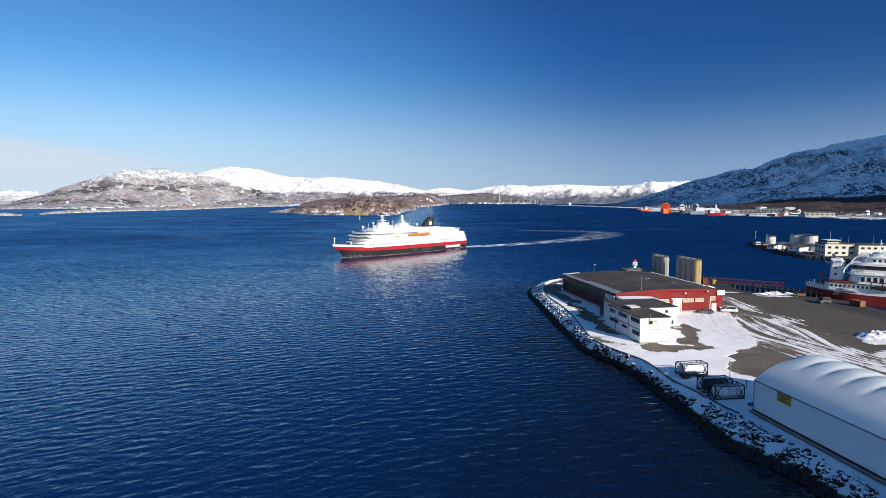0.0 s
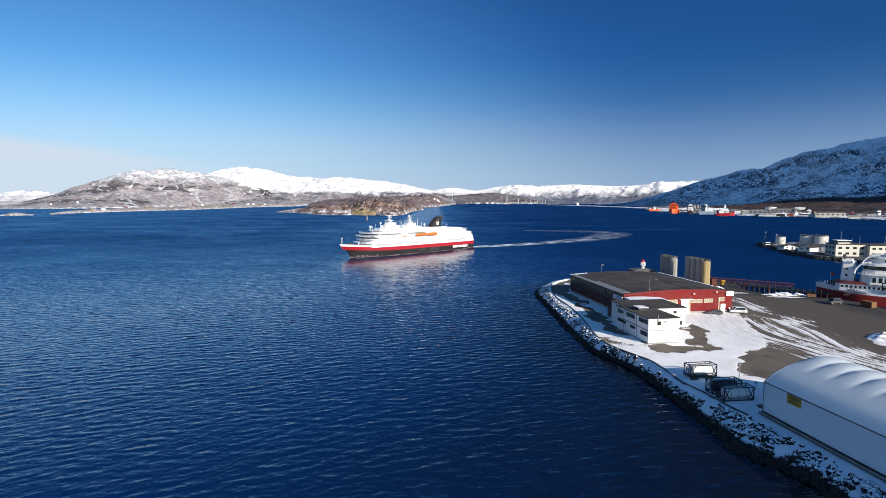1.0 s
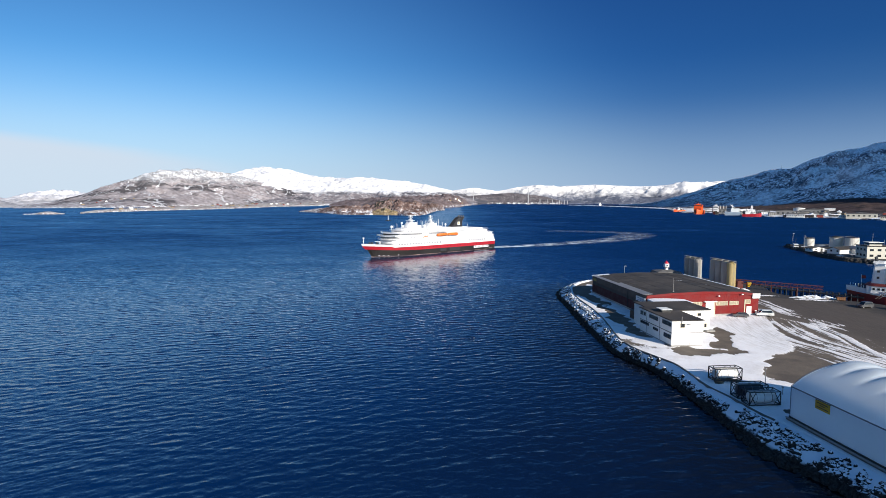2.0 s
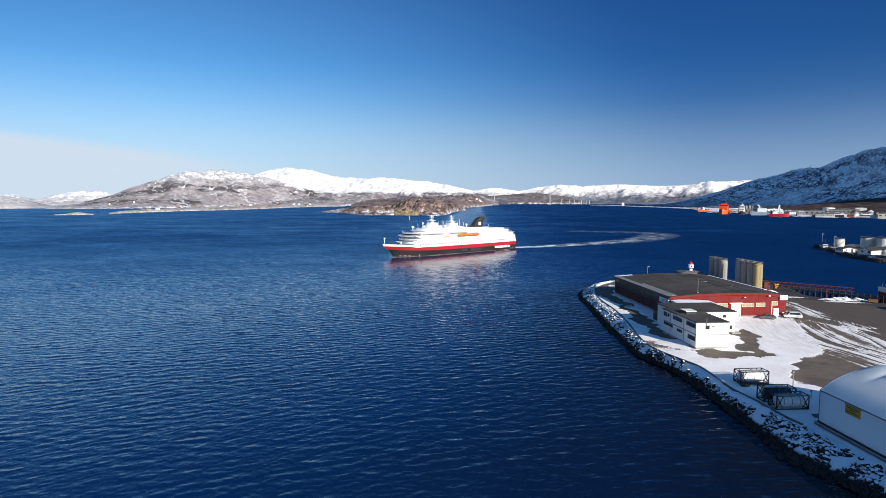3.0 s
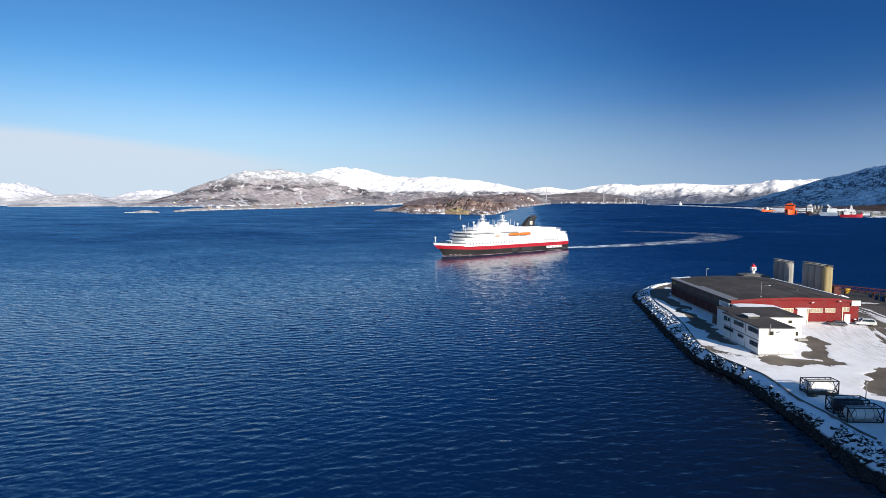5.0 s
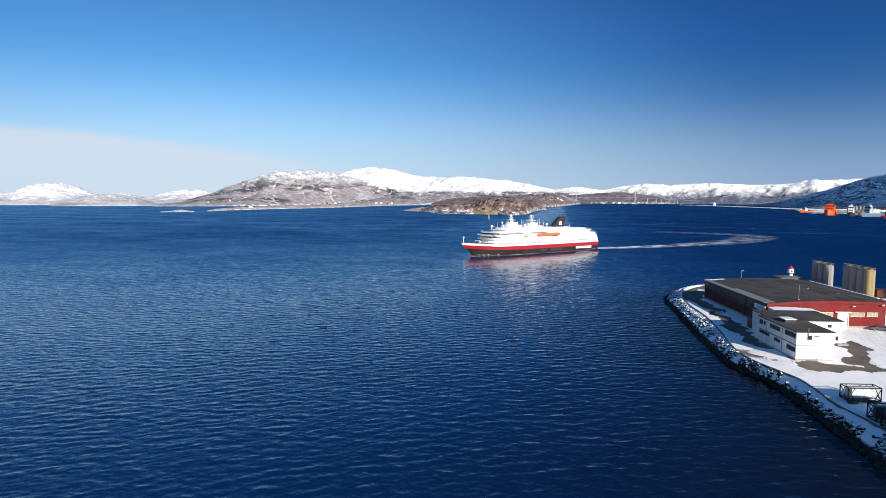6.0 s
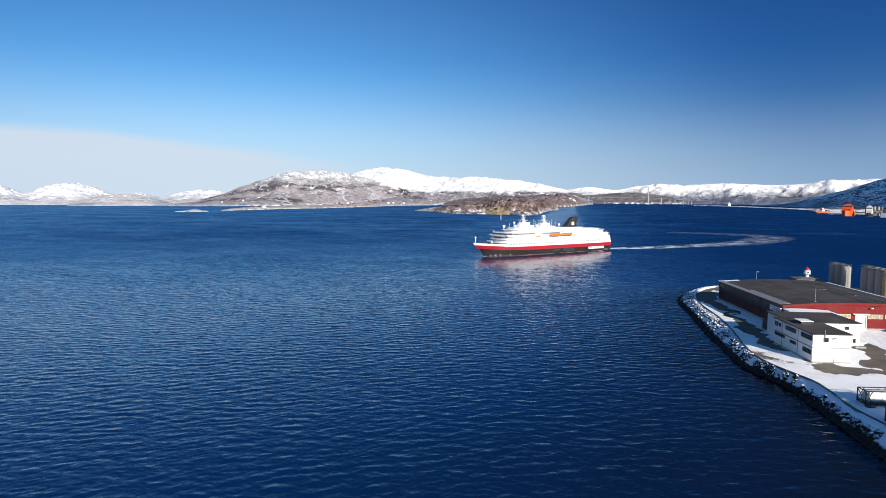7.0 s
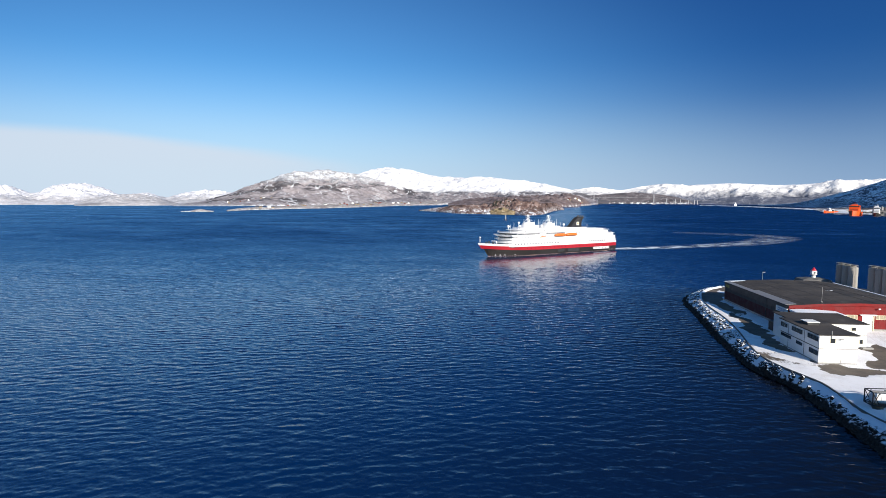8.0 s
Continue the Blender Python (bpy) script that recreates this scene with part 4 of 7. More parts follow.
prof2 = [(-0.35, EAVE - 0.05), (8, 7.12), (18, RIDGE + 0.02), (30, 7.22), (HW + 0.35, EAVE - 0.05)]
rings(bm, [[(u, v, z) for u, z in prof2] + [(u, v, z + 0.16) for u, z in reversed(prof2)] for v in (-0.2, HL + 0.3)])
part("roof", bm, ROOF_FELT, hall)
bm = bmesh.new()
rings(bm, [[(u, v, z + 0.17) for u, z in ((-0.36, 6.46), (2.6, 6.68))] + [(u, v, z + 0.24) for u, z in ((2.6, 6.68), (-0.36, 6.46))] for v in (1.0, HL * 0.55)])
part("eave_strip", bm, GREY_METAL, hall, "pale metal eave strip with snow")
bm = bmesh.new()
rings(bm, [[(u, v, z + 0.17) for u, z in ((-0.36, 6.46), (1.4, 6.6))] + [(u, v, z + 0.24) for u, z in ((1.4, 6.6), (-0.36, 6.46))] for v in (HL * 0.55, HL)])
part("eave_strip", bm, GREY_METAL, hall)
bm = bmesh.new()
rings(bm, [[(u, HL - 1.2, 6.70 + 0.07 * u) for u in (-0.3, 3.0, 6.5)] + [(u, HL - 1.2, 6.62 + 0.07 * u) for u in (6.5, 3.0, -0.3)], [(u, HL + 0.3, 6.78 + 0.07 * u) for u in (-0.3, 3.0, 6.5)] + [(u, HL + 0.3, 6.62 + 0.07 * u) for u in (6.5, 3.0, -0.3)]])
part("roof_snow", bm, SNOW_WHITE, hall, "strip of lying snow")
bm = bmesh.new()
rings(bm, [[(HW - 0.6, v, 6.75), (HW + 0.2, v, 6.68), (HW + 0.2, v, 6.80), (HW - 0.6, v, 6.86)] for v in (10, HL)])
part("roof_snow", bm, SNOW_WHITE, hall)
bm = bmesh.new()
pf = [(-0.1, 6.62), (8, 7.28), (18, 7.62), (30, 7.38), (HW + 0.1, 6.62)]
rings(bm, [[(u, v, z - 0.75) for u, z in pf] + [(u, v, z) for u, z in reversed(pf)] for v in (-0.34, -0.21)])
part("fascia", bm, RED_CLADDING, hall)
part("plinth", bx(10, -0.10, -0.3, HW + 0.05, -0.02, 0.55), CONCRETE, hall, "pale concrete plinth")
part("plinth", bx(-0.12, 0.1, -0.3, -0.02, HL, 0.6), CONCRETE, hall)
# this wall's shade is put into a darker red than the front's
part("side_cladding", bx(-0.07, 0.0, 0.62, -0.015, HL, 3.48), plain("shade_maroon_cladding", (0.060, 0.009, 0.010), 0.85, dirt=(0.03, 0.01, 0.01)), hall, "side wall panel in red darkened to carry its shade")
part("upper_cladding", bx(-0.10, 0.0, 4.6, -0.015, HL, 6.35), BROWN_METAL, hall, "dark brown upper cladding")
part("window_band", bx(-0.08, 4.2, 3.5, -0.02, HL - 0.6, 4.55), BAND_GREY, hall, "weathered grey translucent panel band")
post = mesh_of(bx(-0.13, -0.06, 3.45, -0.01, 0.06, 4.6), "mullion", BROWN_METAL)
for k in range(16):
    piece("mullion", post, hall, pose(0, 4.5 + k * 2.7, 0))
part("door", bx(-0.06, 13.7, 0.4, -0.02, 14.7, 2.6), CREAM, hall, "pale narrow door")
part("downpipe", bx(-0.22, 13.35, 0.4, -0.06, 13.5, 6.3), DARK_TRIM, hall)
part("yellow_marking", bx(-0.13, HL - 4.3, 5.0, -0.105, HL - 1.2, 5.9), plain("faded_yellow", (0.30, 0.24, 0.03), 0.6), hall, "faded yellow painted marking")
bm = bx(-0.5, 0.05, 4.25, -0.16, 6.3, 5.65)
sign = part("sign_board", bm, WHITE_PAINT, hall, "white sign board with blue bars")
for z, v0, v1 in ((5.15, 0.5, 5.2), (4.85, 0.5, 4.2), (4.55, 0.5, 5.6)):
    part("sign_bar", bx(-0.515, v0, z, -0.50, v1, z + 0.14), SIGN_BLUE, sign)
part("awning", bx(-1.3, 0.0, 3.6, -0.1, 6.5, 3.85), BROWN_METAL, hall)
for u0, u1, z, hgt, n in ((14.3, 17.8, 3.15, 1.25, 4), (22.4, 26.1, 3.2, 1.2, 4), (26.7, 29.6, 3.25, 1.2, 4), (31.9, 33.5, 3.55, 1.3, 2)):
    window_unit(hall, on_front(u0, z), u1 - u0, hgt, CREAM, n, glass=BLIND)
gate = part("cargo_door", bx(19.0, -0.14, 0.05, 21.6, -0.02, 4.3), WHITE_PAINT, hall, "white roller door")
slat = mesh_of(bx(19.05, -0.165, 0, 21.55, -0.14, 0.05), "slat", GREY_METAL)
for k in range(8):
    piece("slat", slat, gate, pose(0, 0, 0.5 + k * 0.47))
part("door_canopy", bx(18.3, -0.8, 4.35, 22.3, -0.02, 4.6), WHITE_PAINT, hall)
part("door_post", bx(21.7, -0.3, 0, 21.95, -0.02, 4.35), CREAM, hall)
part("door", bx(32.3, -0.12, 0.05, 33.9, -0.02, 2.7), WHITE_PAINT, hall, "white plain door")
part("corner_post", bx(31.55, -0.16, 0.05, 31.8, -0.02, 4.9), CREAM, hall)
part("corner_panel", bx(33.9, -0.46, 5.25, 36.4, -0.35, 6.75), WHITE_PAINT, hall, "blank white corner panel")
for u, v in ((9.6, 2.2),):
    bm = tube(bmesh.new(), (u, v, 6.8), (u, v, 11.6), 0.05, 6)
    box(bm, u - 0.2, v - 0.2, 6.9, u + 0.2, v + 0.2, 7.5)
    part("roof_mast", bm, GREY_METAL, hall, "thin roof mast")
for u, z in ((22.8, 6.1), (30.4, 6.5), (34.9, 1.3)):
    bm = tube(bmesh.new(), (u, -0.2, z), (u, -0.75, z + 0.15), 0.05, 6)
    box(bm, u - 0.22, -0.95, z, u + 0.22, -0.55, z + 0.28)
    part("wall_lamp", bm, WHITE_PAINT, hall)
for u, v, w in ((20.5, 23, 3.0), (24, 13.5, 3.4)):
    part("roof_snow", bx(u, v, 7.42 - abs(u - 17) * 0.03, u + w, v + 0.5, 7.66 - abs(u - 17) * 0.03), SNOW_WHITE, hall)

SEAM = plain("roof_seam_felt", (0.050, 0.044, 0.040), 0.9, dirt=(0.03, 0.03, 0.03), dirt_amount=0.7)
for u, z in ((4.5, 6.85), (9.0, 7.16), (13.5, 7.32), (22.5, 7.40), (27.0, 7.32), (31.5, 7.05)):
    part("roof_seam", bx(u, 0.4, z - 0.05, u + 0.10, HL - 0.8, z + 0.185), SEAM, hall)
for v in (11.5, 23, 34.5):
    for u0, u1, z0, z1 in ((8, 18, 7.12, 7.47), (18, 30, 7.47, 7.22)):
        part("roof_seam", rings(bmesh.new(), [[(u0, v, z0 + 0.1), (u0, v + 0.16, z0 + 0.1), (u0, v + 0.16, z0 + 0.185), (u0, v, z0 + 0.185)], [(u1, v, z1 + 0.1), (u1, v + 0.16, z1 + 0.1), (u1, v + 0.16, z1 + 0.185), (u1, v, z1 + 0.185)]]), SEAM, hall)

# two-storey white office
office = thing("office_block", quay(51.85, 139.1), "two-storey white panelled office with a flat dark roof", "building")
OW, OL, OH = 7.9, 17.5, 6.25
part("wall", bx(0, 0, -0.3, OW, OL, OH), WHITE_PAINT, office)
part("plinth", bx(-0.03, -0.03, -0.3, OW + 0.03, OL, 0.28), CONCRETE, office)
part("roof", bx(-0.25, -0.25, OH, OW + 0.25, OL + 0.6, OH + 0.22), ROOF_FELT, office)
part("belt_strip", bx(-0.04, -0.04, 3.22, OW + 0.02, -0.004, 3.38), GREY_METAL, office)
part("belt_strip", bx(-0.04, -0.004, 3.22, -0.003, OL, 3.40), DARK_TRIM, office)
for v in (6.2, 13.6):
    part("panel_joint", bx(-0.035, v, 0.3, -0.003, v + 0.12, 3.2), DARK_TRIM, office)
    part("panel_joint", bx(-0.035, v, 3.42, -0.003, v + 0.12, OH), DARK_TRIM, office)
for v0, v1, z, hgt, n in ((0.4, 4.8, 4.75, 1.05, 3), (7.2, 12.0, 4.7, 1.0, 3), (14.3, 15.2, 4.7, 0.9, 1), (15.7, 17.3, 4.6, 1.1, 1), (0.35, 3.9, 1.65, 1.05, 3), (7.0, 9.7, 2.1, 0.7, 2), (12.2, 17.2, 2.35, 0.75, 3)):
    window_unit(office, on_left(v0, z), v1 - v0, hgt, DARK_TRIM, n)
window_unit(office, on_front(2.15, 4.55), 1.15, 1.1, CREAM, 1)
bm = tube(bmesh.new(), (2.4, -0.18, 5.6), (2.4, -0.18, 7.3), 0.09, 8)
part("vent_pipe", bm, GREY_METAL, office)
bm = tube(bmesh.new(), (3.3, -0.05, 5.4), (4.4, -0.35, 5.55), 0.04, 6)
box(bm, 4.1, -0.6, 5.45, 4.7, -0.2, 5.6)
part("wall_lamp", bm, GREY_METAL, office)
part("downpipe", bx(4.5, -0.10, 0.0, 4.6, -0.03, 0.9), GREY_METAL, office)
bm = bx(2.2, 9.5, OH + 0.2, 4.6, 12.4, OH + 0.85)
hatch = part("roof_hatch", bm, DARK_TRIM, office, "low roof hatch with a pale lid")
part("lid", bx(2.0, 9.3, OH + 0.85, 4.8, 12.6, OH + 1.0), WHITE_PAINT, hatch)

wing = thing("office_wing", quay(51.85, 139.1), "white two-storey rear wing with a flat dark roof", "building")
part("wall", bx(8.5, 15.2, -0.3, 18.6, 28, 5.7), WHITE_PAINT, wing)
part("roof", bx(8.15, 14.9, 5.7, 18.9, 28.2, 5.9), ROOF_FELT, wing)
part("belt_strip", bx(8.5, 15.15, 3.0, 18.6, 15.196, 3.12), GREY_METAL, wing)
for u, z, w, hgt in ((11.2, 4.1, 1.0, 0.9), (15.0, 4.1, 1.1, 0.9), (17.0, 0.9, 0.8, 1.2)):
    window_unit(wing, on_front(u, z, 15.2), w, hgt, CREAM, 1)
part("step", bx(17.2, 14.0, -0.2, 19.6, 15.15, 0.35), CONCRETE, wing)
link = thing("link_building", quay(51.85, 139.1), "white link building with a snow-covered roof joining office and hall", "building")
part("wall", bx(3.0, 18.2, -0.3, 8.1, 28.2, 5.75), WHITE_PAINT, link)
part("roof", bx(2.7, 18.15, 5.75, 8.1, 28.4, 5.95), ROOF_FELT, link)
part("wall", bx(9.7, 28.5, -0.3, 21, 34.0, 5.3), WHITE_PAINT, link)
bm = bmesh.new()
rings(bm, [[(9.5, v, 5.3), (21.2, v, 5.3), (21.2, v, 5.36 + k * 0.3), (16, v, 5.55 + k), (12, v, 5.62 + k), (9.5, v, 5.5 + k)] for v, k in ((28.3, 0.02), (31, 0.12), (33.9, 0.2))])
part("roof_snow", bm, SNOW_WHITE, link, "thick snow lying on the roof")
for v in (28.9, 30.6, 32.3):
    window_unit(link, on_left(v, 3.7, 9.7), 1.2, 1.1, DARK_TRIM, 1)
shed = thing("lean_to_shed", quay(51.85, 139.1), "small dark lean-to shed against the hall", "shed")
part("wall", bx(4.4, 29.5, -0.2, 9.4, 34.2, 2.4), BROWN_METAL, shed)
part("roof", bx(4.2, 29.3, 2.4, 9.5, 34.3, 2.6), DARK_TRIM, shed)

# fabric storage hall
TENT_L, RIBS, TW = 100.0, 25, 20.0
tent = thing("storage_tent", quay(53.9, 92.4), "white tarpaulin storage hall with an arched pillowed roof", "building")
arch = smooth_curve([(0, 5.55), (1.5, 6.75), (3.5, 7.8), (6.6, 8.75), (10, 9.2), (13.4, 8.75), (16.5, 7.8), (18.5, 6.75), (20, 5.55)])
rows = []
for j in range(RIBS * 8 + 1):
    v = -TENT_L * j / (RIBS * 8)
    swell = abs(math.sin(math.pi * j / 8)) ** 0.55
    row = []
    for i in range(41):
        u = TW * i / 40
        slope = (arch(min(TW, u + 0.05)) - arch(max(0, u - 0.05))) / 0.1
        k = 0.60 * swell * max(0.0, min(1.0, (i / 40 - 0.17) / 0.25)) ** 1.3 * max(0.0, min(1.0, (0.83 - i / 40) / 0.25)) ** 1.3
        nl = math.hypot(slope, 1)
        row.append((u - slope / nl * k, v, arch(u) + k / nl))
    rows.append(row)
cover_ob = new("roof_cover", grid_mesh("roof_cover", rows, TENT_WHITE))
cover_ob.parent = tent
part("side_wall", bx(0.0, -TENT_L, 0.35, 0.18, 0, 5.5), TENT_WHITE, tent, "taut white tarpaulin wall")
part("side_wall", bx(TW - 0.18, -TENT_L, 0.35, TW, 0, 5.5), TENT_WHITE, tent)
for v in (0.0, -TENT_L + 0.15):
    bm = bmesh.new()
    pts = [(TW * i / 24, arch(TW * i / 24)) for i in range(25)]
    rings(bm, [[(0.05, y, 0.3)] + [(u, y, z - 0.02) for u, z in pts] + [(TW - 0.05, y, 0.3)] for y in (v - 0.16, v - 0.02)])
    part("gable_wall", bm, TENT_WHITE, tent)
BLUE_TRIM = plain("blue_grey_trim", (0.10, 0.13, 0.18), 0.5)
part("eave_trim", bx(-0.06, -TENT_L, 5.42, 0.02, 0.05, 5.60), BLUE_TRIM, tent, "dark blue-grey eave trim")
bm = bmesh.new()
rings(bm, [[(TW * i / 24 + du, dv, arch(TW * i / 24) + 0.02 + dz) for du, dv, dz in ((0, -0.1, 0), (0, 0.06, 0), (0, 0.06, 0.10), (0, -0.1, 0.10))] for i in range(25)])
part("gable_trim", bm, BLUE_TRIM, tent)
part("corner_trim", bx(-0.05, -0.04, 0.2, 0.10, 0.06, 5.5), BLUE_TRIM, tent)
part("footing", bx(-0.55, -TENT_L, -0.4, 0.3, 0.2, 0.38), DARK_CONCRETE, tent, "dark concrete footing with a pale rail")
part("base_rail", bx(-0.75, -TENT_L, 0.38, -0.45, 0.1, 0.52), GREY_METAL, tent)
part("base_rail", bx(-0.16, -TENT_L, 0.39, -0.02, 0.1, 0.62), DARK_TRIM, tent)
for u in (0.0,):
    board = part("sign_board", bx(-0.09, -8.3, 3.95, -0.02, -5.4, 5.3), YELLOW, tent, "yellow warning sign with dark bars")
    for z, a, b in ((4.9, -8.0, -5.7), (4.58, -7.3, -6.3), (4.25, -8.0, -5.7)):
        part("sign_bar", bx(-0.105, a, z, -0.09, b, z + 0.14), DARK_TRIM, board)
    part("sign_frame", bx(-0.10, -8.4, 5.3, -0.02, -5.3, 5.37), DARK_TRIM, board)


# tank containers
def tank_container(m, shell, label, stripes=False):
    t = thing("tank_container", m, label, "tank", "tank containers on the quay")
    L, W, H = 5.6, 2.3, 2.4
    bars = []
    for x in (0, L):
        for y in (0, W):
            bars.append(((x, y, 0.05), (x, y, H), 0.12))
        bars += [((x, 0, H), (x, W, H), 0.10), ((x, 0, 0.1), (x, W, 0.1), 0.11), ((x, 0.1, 0.2), (x, W / 2, 0.9), 0.075), ((x, W - 0.1, 0.2), (x, W / 2, 0.9), 0.075)]
    for y in (0, W):
        bars += [((0, y, 0.12), (L, y, 0.12), 0.11), ((0, y, H), (L, y, H), 0.09)]
        for x0, x1 in ((0, 1.1), (L, L - 1.1)):
            bars += [((x0, y, 0.2), (x1, y, H - 0.05), 0.075), ((x0, y, H - 0.1), (x1, y, 0.2), 0.075)]
    bm = bmesh.new()
    for p, q, r in bars:
        tube(bm, p, q, r, 4)
    part("frame", bm, STEEL_BLACK, t, "black steel frame")
    bm = bmesh.new()
    prof = [(0.0, 0.42), (0.50, 0.46), (0.88, 0.58), (1.04, 0.80), (1.04, L - 0.80), (0.88, L - 0.58), (0.50, L - 0.46), (0.0, L - 0.42)]
    rings(bm, [[(x, W / 2 + max(r, 0.01) * math.cos(math.tau * i / 20), 1.24 + max(r, 0.01) * math.sin(math.tau * i / 20)) for i in range(20)] for r, x in prof])
    part("vessel", bm, shell, t, smooth=True)
    bm = bmesh.new()
    for x in (1.4, 2.8, 4.2):
        rings(bm, [[(xx, W / 2 + 1.06 * math.cos(math.tau * i / 20), 1.24 + 1.06 * math.sin(math.tau * i / 20)) for i in range(20)] for xx in (x, x + 0.06)])
    part("band", bm, STEEL_BLACK if stripes else GREY_METAL, t)
    part("walkway", bx(0.4, W / 2 - 0.3, 2.30, L - 0.4, W / 2 + 0.3, 2.36), GREY_METAL, t)
    part("manhole", lathe(bmesh.new(), [(0.28, 2.32), (0.28, 2.48), (0.05, 2.52)], 12, L / 2, W / 2), GREY_METAL, t)
    return t


TANK_WHITE = plain("white_tank_paint", (0.72, 0.71, 0.69), 0.4, var=0.06, dirt=(0.4, 0.36, 0.3))
TANK_BLUE = plain("dark_blue_tank_paint", (0.02, 0.025, 0.05), 0.45)
tank_container(pose(50.0, 111.0, QUAY_Z + 0.32, 0, 0, 8), TANK_WHITE, "white tank container in a black frame on timber sleepers")
tank_container(pose(50.1, 101.9, QUAY_Z + 0.05, 0, 0, 6), TANK_BLUE, "dark blue tank container in a black steel frame")
tank_container(pose(50.3, 98.2, QUAY_Z + 0.05, 0, 0, 6), TANK_WHITE, "pale grey tank container in a black steel frame", True)
TIMBER = plain("old_timber", (0.22, 0.16, 0.10), 0.85)
for x, y in ((51.0, 110.9), (54.1, 111.3)):
    s = thing("timber_sleeper", pose(x, y, QUAY_Z, 0, 0, 8), "weathered timber sleeper under the tank container", "timber", "sleepers under the tank")
    part("beam", bx(0, -0.3, -0.1, 0.5, 2.9, 0.33), TIMBER, s)


# ---- the coastal liner under way ----
liner = thing("coastal_ship", pose(-18.3, 420.3, 0, 0, 0, -136.0), "white coastal passenger ship with black and red hull and orange lifeboats", "ship")
BEAM = 9.6


def hull_half(x, z):
    """Half breadth of the liner's hull."""
    tip, fore = 54.5 + 0.95 * max(z, -1), 20.0
    b = BEAM * min(1.0, 0.93 + 0.02 * z)
    if x > fore:
        k = min(1.0, (x - fore) / (tip - fore))
        b *= max(0.0, 1 - k ** (2.3 + 0.06 * z))
    if x < -46:
        b *= 1 - 0.10 * ((-46 - x) / 12) ** 2
    return b


def sheer(x):
    return 0.9 + 2.6 * max(0.0, (x - 20) / 44) ** 1.6


def hull_strip(z_low, z_high, material, name, parent, label="", steps=4):
    """A band of plating between two height lines, both sides, with a flat stern."""
    bm = bmesh.new()
    n = 64
    loops = []
    for i in range(n + 1):
        f = i / n
        loop = []
        for s in range(steps + 1):
            z = z_low(0) * (1 - s / steps) + z_high(0) * s / steps
            tip = 54.5 + 0.95 * max(z + (z_low(60) - z_low(0)), -1)
            x = -58 + (tip + 58) * (f ** 0.8)
            zz = z_low(x) * (1 - s / steps) + z_high(x) * s / steps
            loop.append((x, hull_half(x, zz) if i < n else 0.0, zz))
        loops.append(loop)
    mirrored = [[(x, -y, z) for x, y, z in reversed(lo)] for lo in loops]
    rings(bm, [a + b for a, b in zip(loops, mirrored)], cap=False)
    bmesh.ops.remove_doubles(bm, verts=bm.verts, dist=0.01)
    stern = [v for v in bm.verts if v.co.x < -57.9]
    bmesh.ops.contextual_create(bm, geom=stern)
    return part(name, bm, material, parent, label)


hull = hull_strip(lambda x: -1.5, lambda x: 3.0 + sheer(x) * 0.8, BLACK_PAINT, "hull", liner, "black lower hull")
hull_strip(lambda x: -0.3, lambda x: 0.35, plain("boot_topping", (0.42, 0.27, 0.24), 0.5), "boot_top", hull, "dull red waterline stripe")
hull_strip(lambda x: 3.0 + sheer(x) * 0.8, lambda x: 5.5 + sheer(x) * 0.72, SHIP_RED, "red_band", liner, "red band of the hull")
hull_strip(lambda x: 5.5 + sheer(x) * 0.72, lambda x: 6.5 + sheer(x) * 0.85, SHIP_WHITE, "white_strake", liner, "white upper plating", 2)
bm = bmesh.new()
outline = [(x, max(0.02, hull_half(x, 8) - 0.15)) for x in (-57.8, -46, -20, 0, 20, 30, 38, 44, 50, 55, 58, 60)]
rings(bm, [[(x, y, 5.9 + sheer(x) * 0.8), (x, -y, 5.9 + sheer(x) * 0.8), (x, -y, 5.7 + sheer(x) * 0.8), (x, y, 5.7 + sheer(x) * 0.8)] for x, y in outline])
part("weather_deck", bm, plain("green_deck_paint", (0.10, 0.16, 0.13), 0.7), liner)


def deck_block(x0, x1, half, z0, z1, name, nose=3.0, tail=0.0, rake=0.0, material=SHIP_WHITE):
    """A deck house: rounded front, square or rounded back; rake leans the front back."""
    def plan(lean):
        pts = [(x0, -half + tail), (x0 + tail, -half)]
        for i in range(9):
            a = -math.pi / 2 + math.pi * i / 8
            pts.append((x1 - nose - lean + nose * math.cos(a), half * math.sin(a) if abs(math.sin(a)) > 0.98 else half * math.sin(a)))
        pts += [(x0 + tail, half), (x0, half - tail)]
        return pts
    bm = rings(bmesh.new(), [[(x, y, z0) for x, y in plan(0)], [(x, y, z1) for x, y in plan(rake)]])
    return part(name, bm, material, liner)


decks = [(-57.2, 44.5, 9.5, 6.3, 9.0, 4.5, 0.6), (-56.4, 44.0, 9.45, 9.05, 11.3, 5.0, 0.8), (-55, 43.5, 9.1, 11.35, 13.4, 5.0, 0.8), (-50, 42.5, 8.6, 13.45, 15.5, 5.5, 1.0), (-38, 36.0, 7.6, 15.55, 17.3, 6.0, 1.6)]
for x0, x1, half, z0, z1, nose, rake in decks:
    deck_block(x0, x1, half, z0, z1, "deckhouse", nose, 1.0, rake)
for x0, x1, half, z in ((-57.6, 46.5, 9.65, 8.96), (-57.0, 46.0, 9.7, 11.28), (-56, 45, 9.6, 13.38), (-51, 43.5, 9.3, 15.48), (-39, 37, 8.2, 17.28)):
    deck_block(x0, x1, half, z, z + 0.12, "deck_edge", 5.0, 1.0)
part("bridge_wing", bx(39.2, -10.4, 13.5, 42.4, 10.4, 14.3), SHIP_WHITE, liner)
deck_block(36.5, 42.9, 8.65, 14.35, 15.0, "bridge_windows", 5.5, 0.2, 0.5, GLASS)
